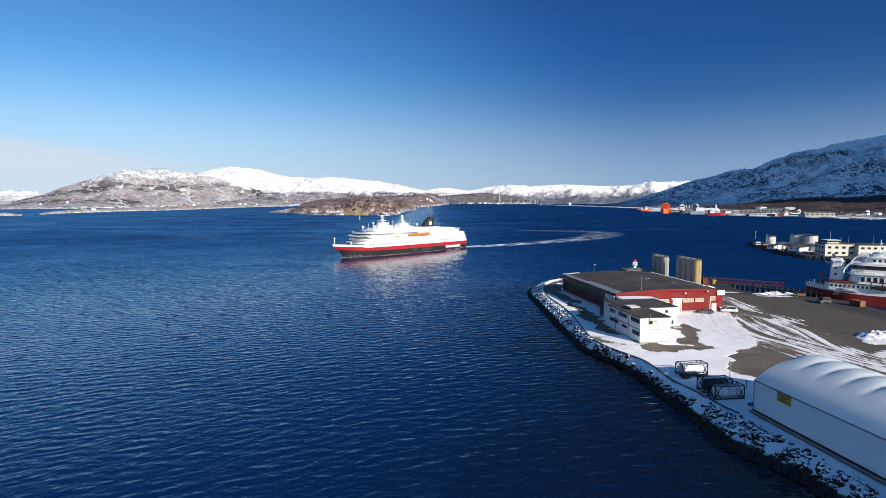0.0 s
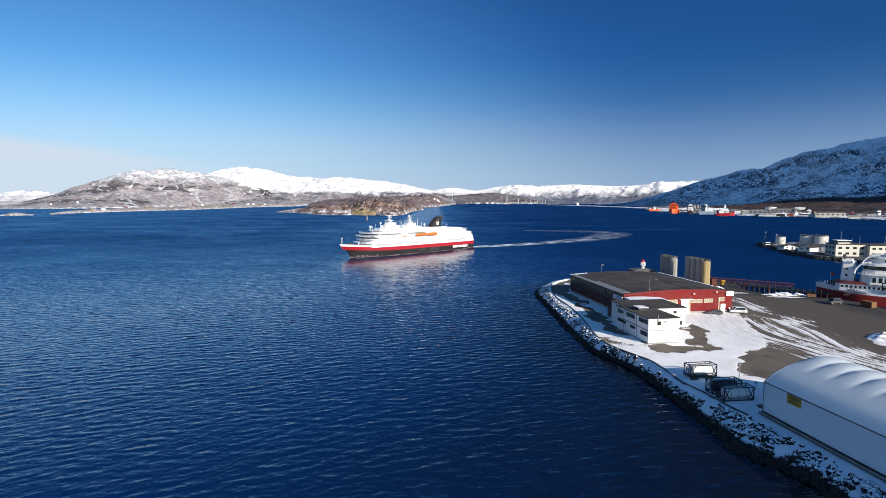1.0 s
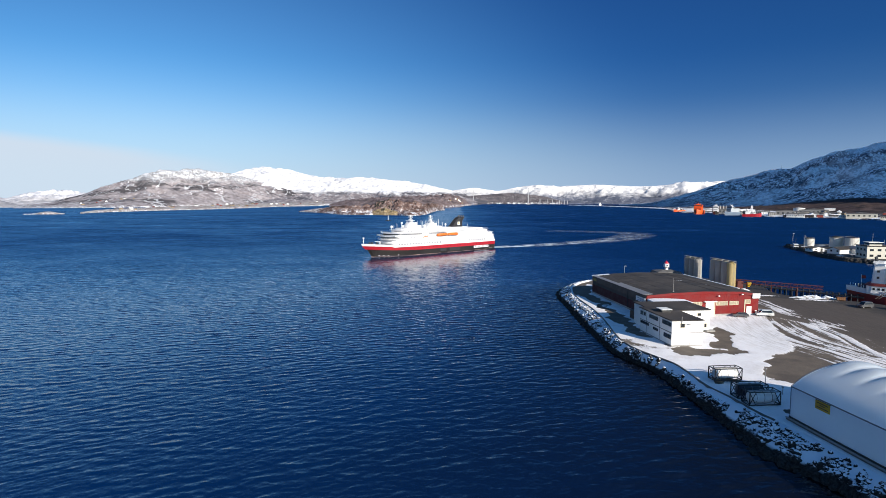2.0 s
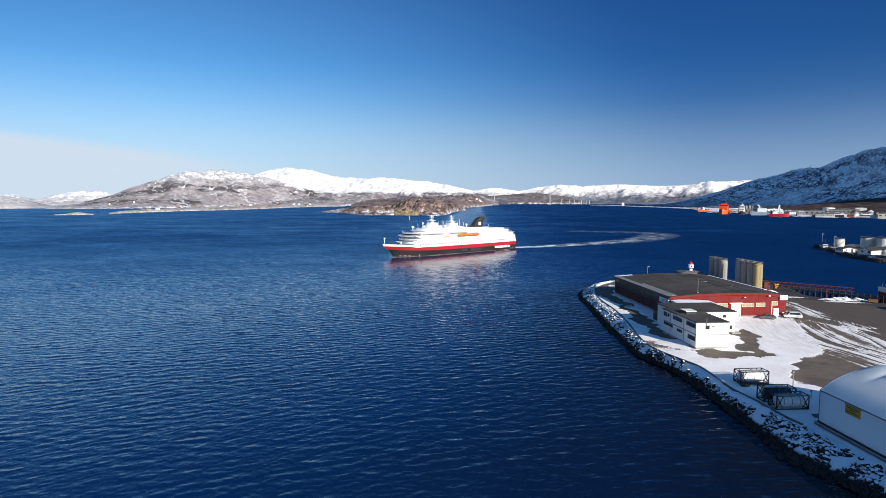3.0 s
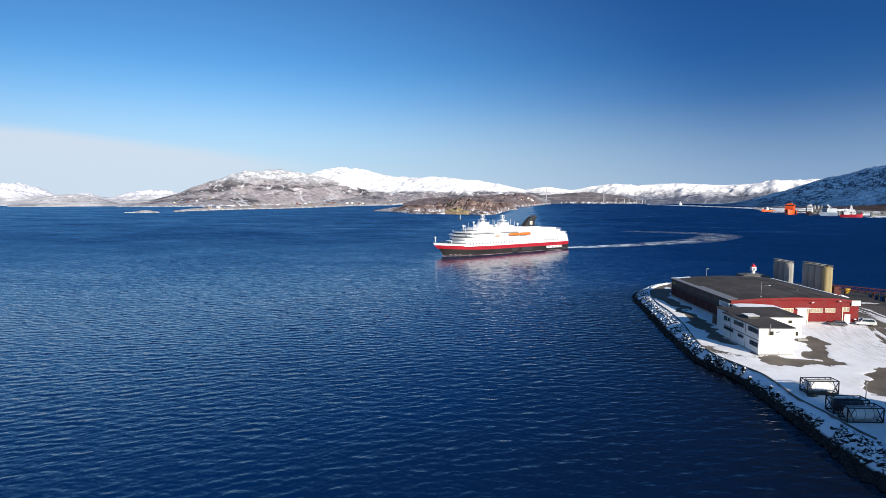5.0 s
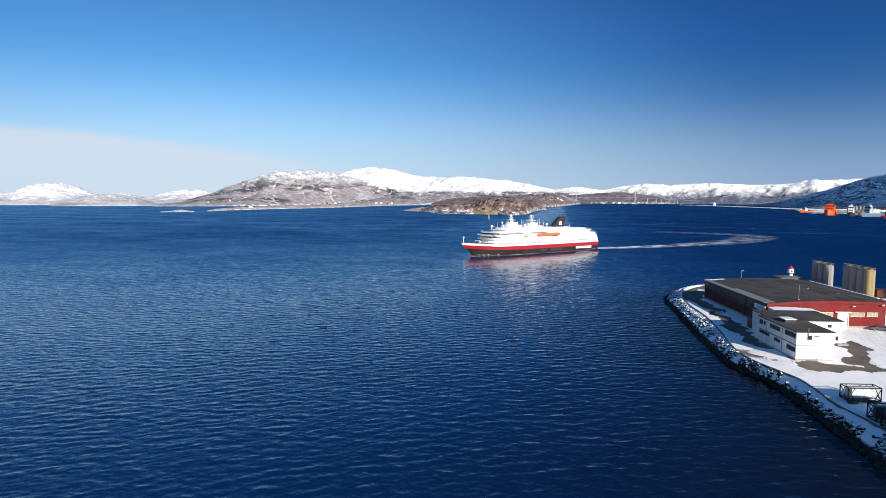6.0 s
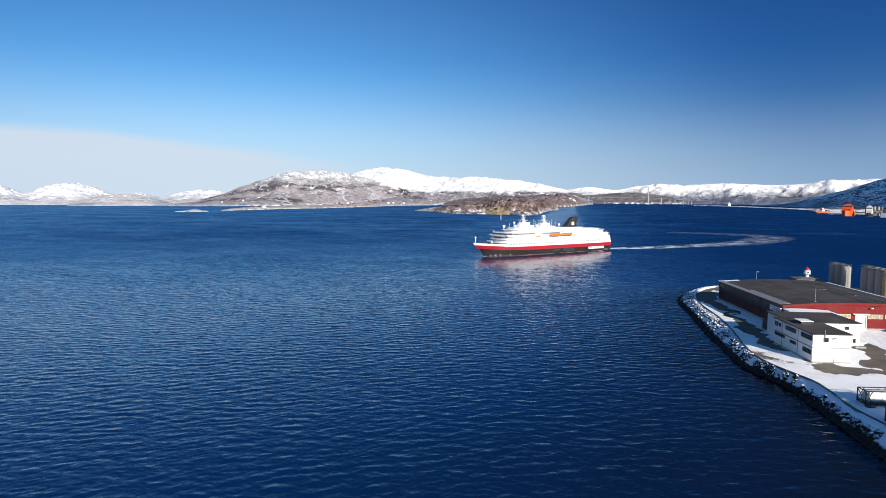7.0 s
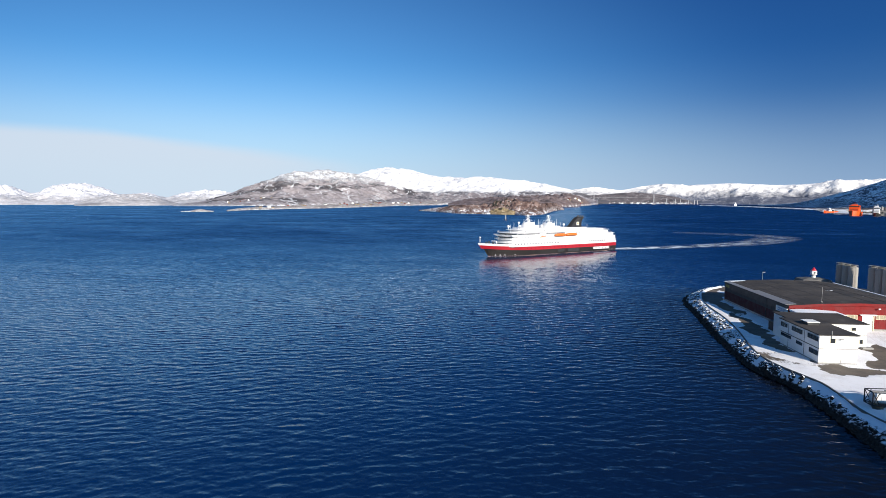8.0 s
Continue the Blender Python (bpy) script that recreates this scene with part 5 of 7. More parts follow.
deck_block(36.5, 44.2, 9.15, 12.25, 12.7, "lounge_windows", 5.3, 0.2, 0.3, GLASS)
deck_block(12, 33, 6.6, 17.3, 18.5, "radar_house", 4, 0.6, 1.2)
deck_block(14.5, 28, 5.2, 18.5, 20.3, "radar_house", 3, 0.8, 2.2)
deck_block(17, 25, 3.6, 20.3, 22.3, "radar_house", 2, 0.8, 1.6)
deck_block(-4.5, 10, 5.6, 17.3, 19.4, "upper_house", 2, 0.8, 1.2)
deck_block(-1.5, 6.5, 3.6, 19.4, 21.4, "upper_house", 1.6, 0.6, 1.2)
deck_block(-14, -4, 5.4, 17.3, 18.3, "upper_house", 2, 0.6, 0.4)
deck_block(-47, -38.5, 6.4, 15.6, 16.9, "aft_house", 2, 0.6, 0.4)

# windows in rows along both sides, and portlights
CABIN_GLASS = plain("tinted_cabin_glass", (0.10, 0.11, 0.13), 0.15, var=0.4, bump=0)
pane_small = mesh_of(bx(-0.5, -0.04, -0.5, 0.5, 0.05, 0.5), "window", CABIN_GLASS)
pane_cabin = mesh_of(bx(-0.34, -0.04, -0.3, 0.34, 0.05, 0.3), "window", CABIN_GLASS)
pane_wide = mesh_of(bx(-0.85, -0.04, -0.4, 0.85, 0.05, 0.4), "window", CABIN_GLASS)
for side in (1, -1):
    for mesh, half, z, xs in ((pane_small, 9.5, 8.1, [-45 + 2.3 * k for k in range(8)] + [1 + 2.5 * k for k in range(16)]),
                              (pane_wide, 8.6, 14.6, [-5 + 1.9 * k for k in range(9)] + [18 + 1.9 * k for k in range(10)]),
                              (pane_cabin, 8.6, 14.5, [-46 + 2.6 * k for k in range(12)]),
                              (pane_cabin, 9.45, 10.4, [29 + 2.6 * k for k in range(4)]), (pane_cabin, 9.1, 12.4, [22 + 2.6 * k for k in range(6)]),
                              (pane_cabin, 7.6, 16.5, [-34 + 2.8 * k for k in range(5)] + [12 + 2.8 * k for k in range(7)])):
        for x in xs:
            piece("window", mesh, liner, pose(x, side * (half + 0.01), z))
port_dot = mesh_of(bx(-0.22, -0.05, -0.22, 0.22, 0.05, 0.22), "portlight", GLASS)
for x in [-50 + 3.4 * k for k in range(24)]:
    piece("portlight", port_dot, liner, pose(x, hull_half(x, 5) + 0.02, 4.9 + sheer(x) * 0.1))

# lifeboats under davits
boat_hull = bmesh.new()
rings(boat_hull, [[(x, 1.45 * k * math.cos(a), (0.75 + 0.9 * (math.sin(a) > 0) * k) * math.sin(a)) for a in [math.tau * i / 14 for i in range(14)]] for x, k in ((-5.0, 0.15), (-4.6, 0.6), (-3.4, 0.95), (0, 1.0), (3.4, 0.92), (4.7, 0.5), (5.1, 0.1))])
boat_mesh = mesh_of(boat_hull, "lifeboat", ORANGE, True)
for side in (1, -1):
    for x, k in ((-0.4, 1.0), (-11.0, 1.0)):
        b = piece("lifeboat", boat_mesh, liner, Matrix.LocRotScale((x, side * 10.2, 13.1), None, (k, k, k * 0.82)))
        for dx in (-3.6, 3.6):
            bm = tube(bmesh.new(), (x + dx * k, side * 9.0, 11.3), (x + dx * k, side * 9.4, 14.6), 0.14, 6)
            tube(bm, (x + dx * k, side * 9.4, 14.6), (x + dx * k, side * 10.6, 14.2), 0.12, 6)
            part("davit", bm, SHIP_WHITE, liner)

# funnel
bm = bmesh.new()
rings(bm, [[(x0, -w), (x1, -w * 0.7), (x1, w * 0.7), (x0, w)] and [(x0, -w, z), (x0 + 2, -w * 1.05, z), (x1 - 1.5, -w * 0.8, z), (x1, 0, z), (x1 - 1.5, w * 0.8, z), (x0 + 2, w * 1.05, z), (x0, w, z)] for x0, x1, w, z in ((-27.6, -14.0, 3.3, 16.9), (-27.4, -17.2, 2.9, 19.2), (-27.8, -20.0, 2.6, 22.2), (-29.6, -22.8, 2.6, 24.6), (-30.6, -24.2, 2.3, 25.2))])
funnel = part("funnel", bm, BLACK_PAINT, liner, "black raked funnel with a pale square emblem")
for s in (1, -1):
    emblem = part("emblem", bx(-25.0, s * 2.80 - 0.16, 19.4, -22.6, s * 2.80 + 0.16, 21.8), SHIP_WHITE, funnel, "white emblem plate with orange centre")
    part("emblem_centre", bx(-24.5, s * 2.90 - 0.1, 19.9, -23.1, s * 2.90 + 0.1, 21.3), GOLD, emblem)
bm = bmesh.new()
for x, y in ((-30.6, -1.3), (-30.6, 1.3), (-28.6, -1.2), (-28.6, 1.2), (-26.4, 0)):
    tube(bm, (x + 1.6, y, 24.0), (x + 0.1, y, 26.3), 0.36, 8)
part("exhaust_pipe", bm, BLACK_PAINT, funnel)
part("funnel_casing", bx(-31, -4.4, 16.9, -13.5, 4.4, 18.0), SHIP_WHITE, liner)

# masts
for x, base, top in ((20.8, 22.3, 27.6), (2.2, 21.4, 27.0)):
    bm = tube(bmesh.new(), (x - 1.0, 0, base - 0.3), (x, 0, top - 1.2), 1.1, 8, 0.45)
    for dx, dy in ((2.0, 1.6), (2.0, -1.6), (-2.6, 0)):
        tube(bm, (x + dx, dy, base - 0.3), (x, 0, base + 3.0), 0.22, 5)
    box(bm, x - 2.0, -2.6, base + 1.3, x + 2.2, 2.6, base + 1.6)
    box(bm, x - 0.4, -2.2, base + 3.2, x + 0.4, 2.2, base + 3.5)
    mast = part("mast", bm, SHIP_WHITE, liner)
    part("radome", lathe(bmesh.new(), [(0.1, top - 1.6), (0.8, top - 1.2), (0.95, top - 0.6), (0.7, top - 0.1), (0.1, top + 0.1)], 12, x, 0), SHIP_WHITE, mast, smooth=True)
    part("radar_scanner", bx(x - 0.3, -1.9, base + 1.9, x + 0.3, 1.9, base + 2.35), SHIP_WHITE, mast)
    bm = bmesh.new()
    for dy in (-2.1, 2.1, -1.0, 1.0):
        tube(bm, (x, dy, base + 3.4), (x, dy, base + 4.6 + 0.3 * abs(dy)), 0.11, 5)
    part("aerial", bm, SHIP_WHITE, mast)
for x, y, z, h in ((38, 3, 15.6, 5.2), (36, -2, 15.6, 4.0), (32, 4, 17.3, 5.6), (30.5, -3, 17.3, 4.6), (27, 3.5, 18.4, 5.4), (13.5, 3, 18.4, 5.8), (12, -3, 17.3, 6.2), (9.5, 3, 17.3, 5.6), (8, -2, 19.3, 3.6), (-3.5, 2.6, 19.3, 5.0), (-5.5, -2, 18.2, 4.4), (-8, 2, 18.2, 3.8), (-33, 3, 17.3, 2.6), (-56.4, 0, 11.3, 4.0)):
    part("aerial", tube(bmesh.new(), (x, y, z - 0.1), (x, y, z + h), 0.12, 5, 0.07), SHIP_WHITE, liner)
for x, y, z, k in ((34.5, -4, 17.3, 1.0), (31, 4.2, 18.4, 0.8), (11.5, 4, 17.3, 1.1), (-2.8, -2.4, 19.3, 0.8), (-10, 3, 18.2, 0.9), (26.2, -3, 20.2, 0.8)):
    part("radome", lathe(bmesh.new(), [(0.3 * k, z - 0.1), (0.3 * k, z + 1.2 * k), (0.9 * k, z + 1.8 * k), (0.95 * k, z + 2.3 * k), (0.6 * k, z + 2.9 * k), (0.1, z + 3.1 * k)], 10, x, y), SHIP_WHITE, liner, smooth=True)
bm = tube(bmesh.new(), (61, 0, 9.5), (61, 0, 13.6), 0.22, 6)
box(bm, 60.6, -0.7, 12.8, 61.4, 0.7, 13.2)
part("jack_staff", bm, SHIP_WHITE, liner)
part("deck_crane", tube(tube(bmesh.new(), (47.5, 0, 8.6), (47.5, 0, 10.2), 0.4, 8), (47.5, 0, 10.1), (52.5, 1, 10.4), 0.18, 6), SHIP_WHITE, liner)
for x, y in ((52, 2.5), (52, -2.5), (56, 0)):
    part("winch", lathe(bmesh.new(), [(0.7, 8.6), (0.7, 9.6), (0.5, 10.0)], 10, x, y), DARK_TRIM, liner)


def rail(points, parent, h=1.0, posts=True):
    bm = bmesh.new()
    for k in (0.5, 1.0):
        for p, q in zip(points, points[1:]):
            tube(bm, (p[0], p[1], p[2] + h * k), (q[0], q[1], q[2] + h * k), 0.045, 4)
    for p in points:
        tube(bm, p, (p[0], p[1], p[2] + h), 0.05, 4)
    return part("railing", bm, SHIP_WHITE, parent)


for s in (1, -1):
    rail([(-56 + 3 * k, s * 9.5, 9.1) for k in range(3)], liner)
    rail([(-52 + 3 * k, s * 9.3, 13.5) for k in range(29)], liner)
    rail([(-46 + 3 * k, s * 8.9, 15.6) for k in range(26)], liner)
for z, x1 in ((9.1, 46.3), (11.4, 45.8), (13.5, 44.8), (15.6, 43.3)):
    rail([(x1 - 5.2 + 5.0 * math.cos(q), 9.4 * math.sin(q), z) for q in [math.pi * (k - 6) / 13 for k in range(13)]], liner)
rail([(-56.5, -8 + 2 * k, 11.4) for k in range(9)], liner)
rail([(-50.5, -8 + 2 * k, 15.6) for k in range(9)], liner)
part("side_port", bx(-19, 9.38, 1.2, -8, 9.60, 3.6), DARK_TRIM, liner, "closed black cargo port in the side")
part("side_port", bx(-5, 9.38, 1.4, 1, 9.60, 3.4), DARK_TRIM, liner)
# lettering on stern and bow, as plain bars
part("name_bar", bx(-49.5, 9.46, 1.9, -33.5, 9.66, 3.5), SHIP_WHITE, liner, "white lettering patch on the black hull")
for k in range(10):
    part("letter_bar", bx(-48.9 + 1.5 * k, 9.66, 2.2, -48.4 + 1.5 * k, 9.69, 3.2), BLACK_PAINT, liner)
for k in range(7):
    x = 45.5 + 1.1 * k
    y = hull_half(x, 7.5) + 0.06
    part("letter_bar", bx(x, y - 0.7, 7.35 + 0.02 * k, x + 0.7, y, 7.85 + 0.02 * k), SHIP_WHITE, liner)
for x in (-51.5, -54.0, 44, 47, 50, 37):
    part("thruster_mark", bx(x, hull_half(x, 0.9) - 0.25, 0.75, x + 0.7, hull_half(x, 0.9) + 0.06, 1.25), SHIP_WHITE, liner)
panel = plain("faded_orange_panel", (0.6, 0.22, 0.09), 0.5)
for x0, x1, z0, z1 in ((12.6, 16.6, 12.0, 12.7), (14.2, 15.4, 12.7, 13.2), (16.2, 17.2, 11.6, 12.2), (11.9, 12.9, 12.5, 13.1)):
    part("emblem_panel", bx(x0, 9.0, z0, x1, 9.2, z1), panel, liner, "orange painted emblem on the white side")


# ---- yard: silos, light, conveyor, vehicles, heaps ----
SILO_GREY = plain("weathered_silo_steel", (0.36, 0.34, 0.31), 0.6, 0.0, scale=0.5, dirt=(0.17, 0.14, 0.11), dirt_amount=0.6, streak=(1.2, 1.2, 0.08))
SILO_YELLOW = plain("faded_yellow_silo", (0.43, 0.33, 0.15), 0.6, scale=0.5, dirt=(0.25, 0.19, 0.10), dirt_amount=0.5, streak=(1.2, 1.2, 0.08))


def silo(x, y, h, material, label, r=1.62):
    s = thing("silo", quay(x, y), label, "silo", "silos behind the hall")
    part("shell", lathe(bmesh.new(), [(r, 0.9), (r, h), (r * 0.9, h + 0.15), (r * 0.35, h + 0.75), (0.2, h + 0.8)], 24), material, s, smooth=False)
    part("skirt", lathe(bmesh.new(), [(r * 0.96, -0.3), (r * 0.96, 0.95)], 20), CONCRETE, s)
    hoop = mesh_of(lathe(bmesh.new(), [(r + 0.04, 0), (r + 0.04, 0.12)], 24), "hoop", material)
    for k in range(4):
        piece("hoop", hoop, s, pose(0, 0, 1.2 + (h - 1.4) * k / 3))
    bm = bmesh.new()
    for k in range(12):
        a = math.tau * k / 12
        tube(bm, (r * math.cos(a), r * math.sin(a), h), (r * math.cos(a), r * math.sin(a), h + 1.0), 0.03, 4)
    lathe(bm, [(r + 0.02, h + 0.95), (r + 0.02, h + 1.02), (r - 0.05, h + 1.02), (r - 0.05, h + 0.95)], 24)
    part("railing", bm, GREY_METAL, s)
    bm = bmesh.new()
    for dx in (-0.2, 0.2):
        tube(bm, (dx, -r - 0.15, 0.3), (dx, -r - 0.15, h + 0.9), 0.03, 4)
    for k in range(22):
        tube(bm, (-0.2, -r - 0.15, 0.6 + k * h / 22), (0.2, -r - 0.15, 0.6 + k * h / 22), 0.02, 4)
    part("ladder", bm, GREY_METAL, s)
    return s


for k in range(4):
    silo(107.6 - 0.55 * k, 228.0 + 3.9 * k, 10.5, SILO_YELLOW if k == 0 else SILO_GREY, "faded yellow steel silo with a top railing" if k == 0 else "weathered grey steel silo with a top railing")
for k in range(3):
    silo(103.2 - 0.55 * k, 249.0 + 3.9 * k, 9.7, SILO_GREY, "weathered grey steel silo with a top railing")

RED_STEEL = plain("rusty_red_steel", (0.10, 0.018, 0.014), 0.8, dirt=(0.05, 0.028, 0.02), dirt_amount=0.6)
conveyor = thing("loading_conveyor", pose(0, 0, QUAY_Z), "rusty red lattice conveyor reaching out from the silos", "conveyor")
p0, p1 = Vector((110.5, 231.0, 2.6)), Vector((138.0, 219.0, 1.6))
across = Vector((0.35, 0.9, 0)) * 1.1
for k in range(14):
    bm = bmesh.new()
    a, b = p0.lerp(p1, k / 14), p0.lerp(p1, (k + 1) / 14)
    for s in (-0.5, 0.5):
        for dz in (0, 1.3):
            tube(bm, a + across * s + Vector((0, 0, dz)), b + across * s + Vector((0, 0, dz)), 0.09, 4)
        tube(bm, a + across * s, b + across * s + Vector((0, 0, 1.3)), 0.06, 4)
        tube(bm, a + across * s + Vector((0, 0, 1.3)), a + across * s, 0.06, 4)
    part("truss_bay", bm, RED_STEEL, conveyor)
    if k % 4 == 2:
        bm = tube(bmesh.new(), a + across * 0.5, (a.x + across.x * 0.5, a.y + across.y * 0.5, -4 if a.x > 124 else -0.2), 0.14, 6)
        tube(bm, a - across * 0.5, (a.x - across.x * 0.5, a.y - across.y * 0.5, -4 if a.x > 124 else -0.2), 0.14, 6)
        part("trestle", bm, RED_STEEL, conveyor)
bm = bx(111.0, 229.6, -0.2, 113.2, 231.8, 3.4)
part("drive_house", bm, RED_STEEL, conveyor, "red machinery house")
part("hopper", rings(bmesh.new(), [[(115.5 + s * dx, 230 + s * dy, z) for dx, dy in ((-1, -1), (1, -1), (1, 1), (-1, 1))] for s, z in ((0.3, 1.0), (0.8, 2.4), (0.8, 2.9))]), YELLOW, conveyor, "yellow hopper")

beacon = thing("harbour_light", pose(92.3, 256.0, QUAY_Z + 1.35), "small white harbour light with a red cap on a concrete base", "lighthouse")
part("base", rings(bmesh.new(), [[(dx * w, dy * w * 0.8, z) for dx, dy in ((-1, -1), (1, -1), (1, 1), (-1, 1))] for w, z in ((7.0, -1.6), (5.0, 2.7), (2.2, 3.3))]), DARK_CONCRETE, beacon)
part("tower", lathe(bmesh.new(), [(0.85, 2.0), (0.65, 4.6)], 14), SHIP_WHITE, beacon)
part("lantern_room", lathe(bmesh.new(), [(1.1, 4.5), (1.2, 4.6), (1.2, 5.9), (1.1, 6.0)], 8), SHIP_WHITE, beacon)
part("gallery", lathe(bmesh.new(), [(1.4, 4.42), (1.4, 4.56)], 12), GREY_METAL, beacon)
part("cap", lathe(bmesh.new(), [(0.95, 6.0), (0.75, 6.6), (0.3, 7.0), (0.1, 7.4)], 12), plain("signal_red", (0.55, 0.02, 0.04), 0.45), beacon, "bright red cap")
part("lens_window", bx(-0.25, -1.24, 5.0, 0.25, -1.1, 5.5), GLASS, beacon)


def lamp_post(x, y, h, label, arm=0.9, head=GREY_METAL):
    s = thing("lamp_post", pose(x, y, QUAY_Z), label, "lamp post")
    part("pole", tube(bmesh.new(), (0, 0, -0.2), (0, 0, h), 0.09, 8, 0.06), GREY_METAL, s)
    part("lamp_head", bx(-0.15, -0.2, h - 0.05, arm, 0.2, h + 0.18), head, s)


lamp_post(75.6, 262.0, 5.4, "floodlight post behind the hall", 0.9)
lamp_post(58.4, 108.6, 3.6, "thin steel lamp post beside the tank containers", 0.12, GREY_METAL)
lamp_post(59.5, 104.6, 1.3, "short steel marker post in the snow", 0.1, GREY_METAL)


def car(m, paint, label, van=False):
    c = thing("car", m, label, "car", "parked vehicles")
    L, W = (4.9, 1.95) if van else (4.5, 1.8)
    H = 1.95 if van else 1.45
    side = [(0, 0.35), (0.05, 0.75), (0.9, 0.92), (1.0, 0.95), (L - 0.05, 0.98), (L, 0.4)] if not van else [(0, 0.4), (0.05, 0.95), (0.9, 1.1), (1.0, 1.12), (L - 0.05, 1.15), (L, 0.4)]
    part("body", rings(bmesh.new(), [[(x, y, z) for x, z in side] for y in (0.0, W)]), paint, c)
    base = side[3][1]
    cab = [(0.95, base), (1.65, H), (L - 0.7, H), (L - 0.12, base)]
    part("cabin", rings(bmesh.new(), [[(x, y + (0.14 if z > base else 0.03) * (1 if y < 1 else -1), z) for x, z in cab] for y in (0.0, W)]), paint, c)
    glass = [(1.2, base + 0.08), (1.68, H - 0.12), (L - 0.8, H - 0.12), (L - 0.45, base + 0.08)]
    for y in (0.035, W - 0.065):
        part("side_window", rings(bmesh.new(), [[(x, yy + (0.10 if z > base + 0.2 else 0.0) * (1 if y < 1 else -1), z) for x, z in glass] for yy in (y - 0.02, y + 0.05)]), GLASS, c)
    part("windscreen", rings(bmesh.new(), [[(0.98 + k, 0.2, base + 0.03), (1.62 + k, 0.26, H - 0.06), (1.62 + k, W - 0.26, H - 0.06), (0.98 + k, W - 0.2, base + 0.03)] for k in (-0.05, 0.02)]), GLASS, c)
    for x in (0.85, L - 0.85):
        for y in (0.02, W - 0.22):
            wheel = part("wheel", rings(bmesh.new(), [[(x + 0.33 * math.cos(math.tau * i / 14), yy, 0.33 + 0.33 * math.sin(math.tau * i / 14)) for i in range(14)] for yy in (y, y + 0.2)]), DARK_TRIM, c)
            part("rim", rings(bmesh.new(), [[(x + 0.19 * math.cos(math.tau * i / 10), yy, 0.33 + 0.19 * math.sin(math.tau * i / 10)) for i in range(10)] for yy in (y - 0.02, y + 0.22)]), GREY_METAL, wheel)
    for y in (0.15, W - 0.5):
        part("headlight", bx(-0.03, y, 0.6, 0.06, y + 0.35, 0.74), GREY_METAL, c)
    return c


CAR_GREY = plain("dark_grey_car_paint", (0.11, 0.11, 0.115), 0.3, 0.3, bump=0)
CAR_SILVER = plain("silver_car_paint", (0.66, 0.66, 0.65), 0.3, 0.1, bump=0)
car(pose(83.6, 175.2, QUAY_Z, 0, 0, -18), CAR_GREY, "grey car parked on snow before the hall")
car(pose(91.5, 176.6, QUAY_Z, 0, 0, -14), CAR_SILVER, "white estate car with a snowy roof beside the hall", True)
car(pose(132.6, 190.4, QUAY_Z, 0, 0, 12), CAR_GREY, "dark van parked near the moored ship", True)


def heap(x, y, rx, ry, h, turn, label, material, seed):
    rows = []
    for j in range(25):
        row = []
        for i in range(41):
            a = math.tau * i / 40
            k = j / 24
            px, py = rx * k * math.cos(a), ry * k * math.sin(a)
            z = h * (1 - k * k) * (0.75 + 0.8 * fbm(px * 0.35 + seed, py * 0.35, seed, 5)) - 0.12 * k
            row.append((px, py, z))
        rows.append(row)
    ob = new("snow_mound", grid_mesh("snow_mound", rows, material))
    ob.matrix_world = pose(x, y, QUAY_Z, 0, 0, turn)
    return tagged(ob, label, "snow", "ploughed snow")


DIRTY_SNOW = snow_on("dirty_snow", (0.10, 0.088, 0.075), (0.22, 0.19, 0.165), 0.6, 0.95, 0.6)
heap(115.5, 144.5, 6.5, 3.6, 1.5, 28, "large heap of ploughed snow mixed with gravel", DIRTY_SNOW, 1.0)
heap(121.5, 146, 4.5, 3.4, 1.5, 0, "large heap of ploughed snow mixed with gravel", DIRTY_SNOW, 4.0)
heap(129.5, 209.8, 9.0, 1.7, 1.1, -12, "long bank of ploughed snow along the quay edge", DIRTY_SNOW, 2.0)
heap(112, 227, 3.0, 2.0, 0.8, 10, "small bank of ploughed snow", DIRTY_SNOW, 3.0)


def skip(x, y, turn, L, W, H, paint, label):
    s = thing("cargo_crate", pose(x, y, QUAY_Z, 0, 0, turn), label, "container", "crates on the quay")
    part("shell", bx(0, 0, 0.12, L, W, H), paint, s)
    rib = mesh_of(bx(-0.06, -0.06, 0.15, 0.06, W + 0.06, H - 0.05), "rib", paint)
    for k in range(int(L / 0.6) + 1):
        piece("rib", rib, s, pose(min(L, k * 0.6), 0, 0))
    part("lid", bx(-0.08, -0.08, H, L + 0.08, W + 0.08, H + 0.1), paint, s)
    part("foot", bx(0.2, 0.1, -0.05, 0.5, W - 0.1, 0.12), DARK_TRIM, s)
    part("foot", bx(L - 0.5, 0.1, -0.05, L - 0.2, W - 0.1, 0.12), DARK_TRIM, s)


RUST = plain("rust_orange_paint", (0.20, 0.085, 0.03), 0.7, dirt=(0.15, 0.07, 0.03))
skip(134.5, 205.4, -20, 2.6, 1.4, 1.0, RUST, "dull ochre cargo crate near the quay edge")
skip(141.0, 188.0, -80, 4.0, 2.0, 1.8, RUST, "rust-orange cargo crate beside the moored ship")

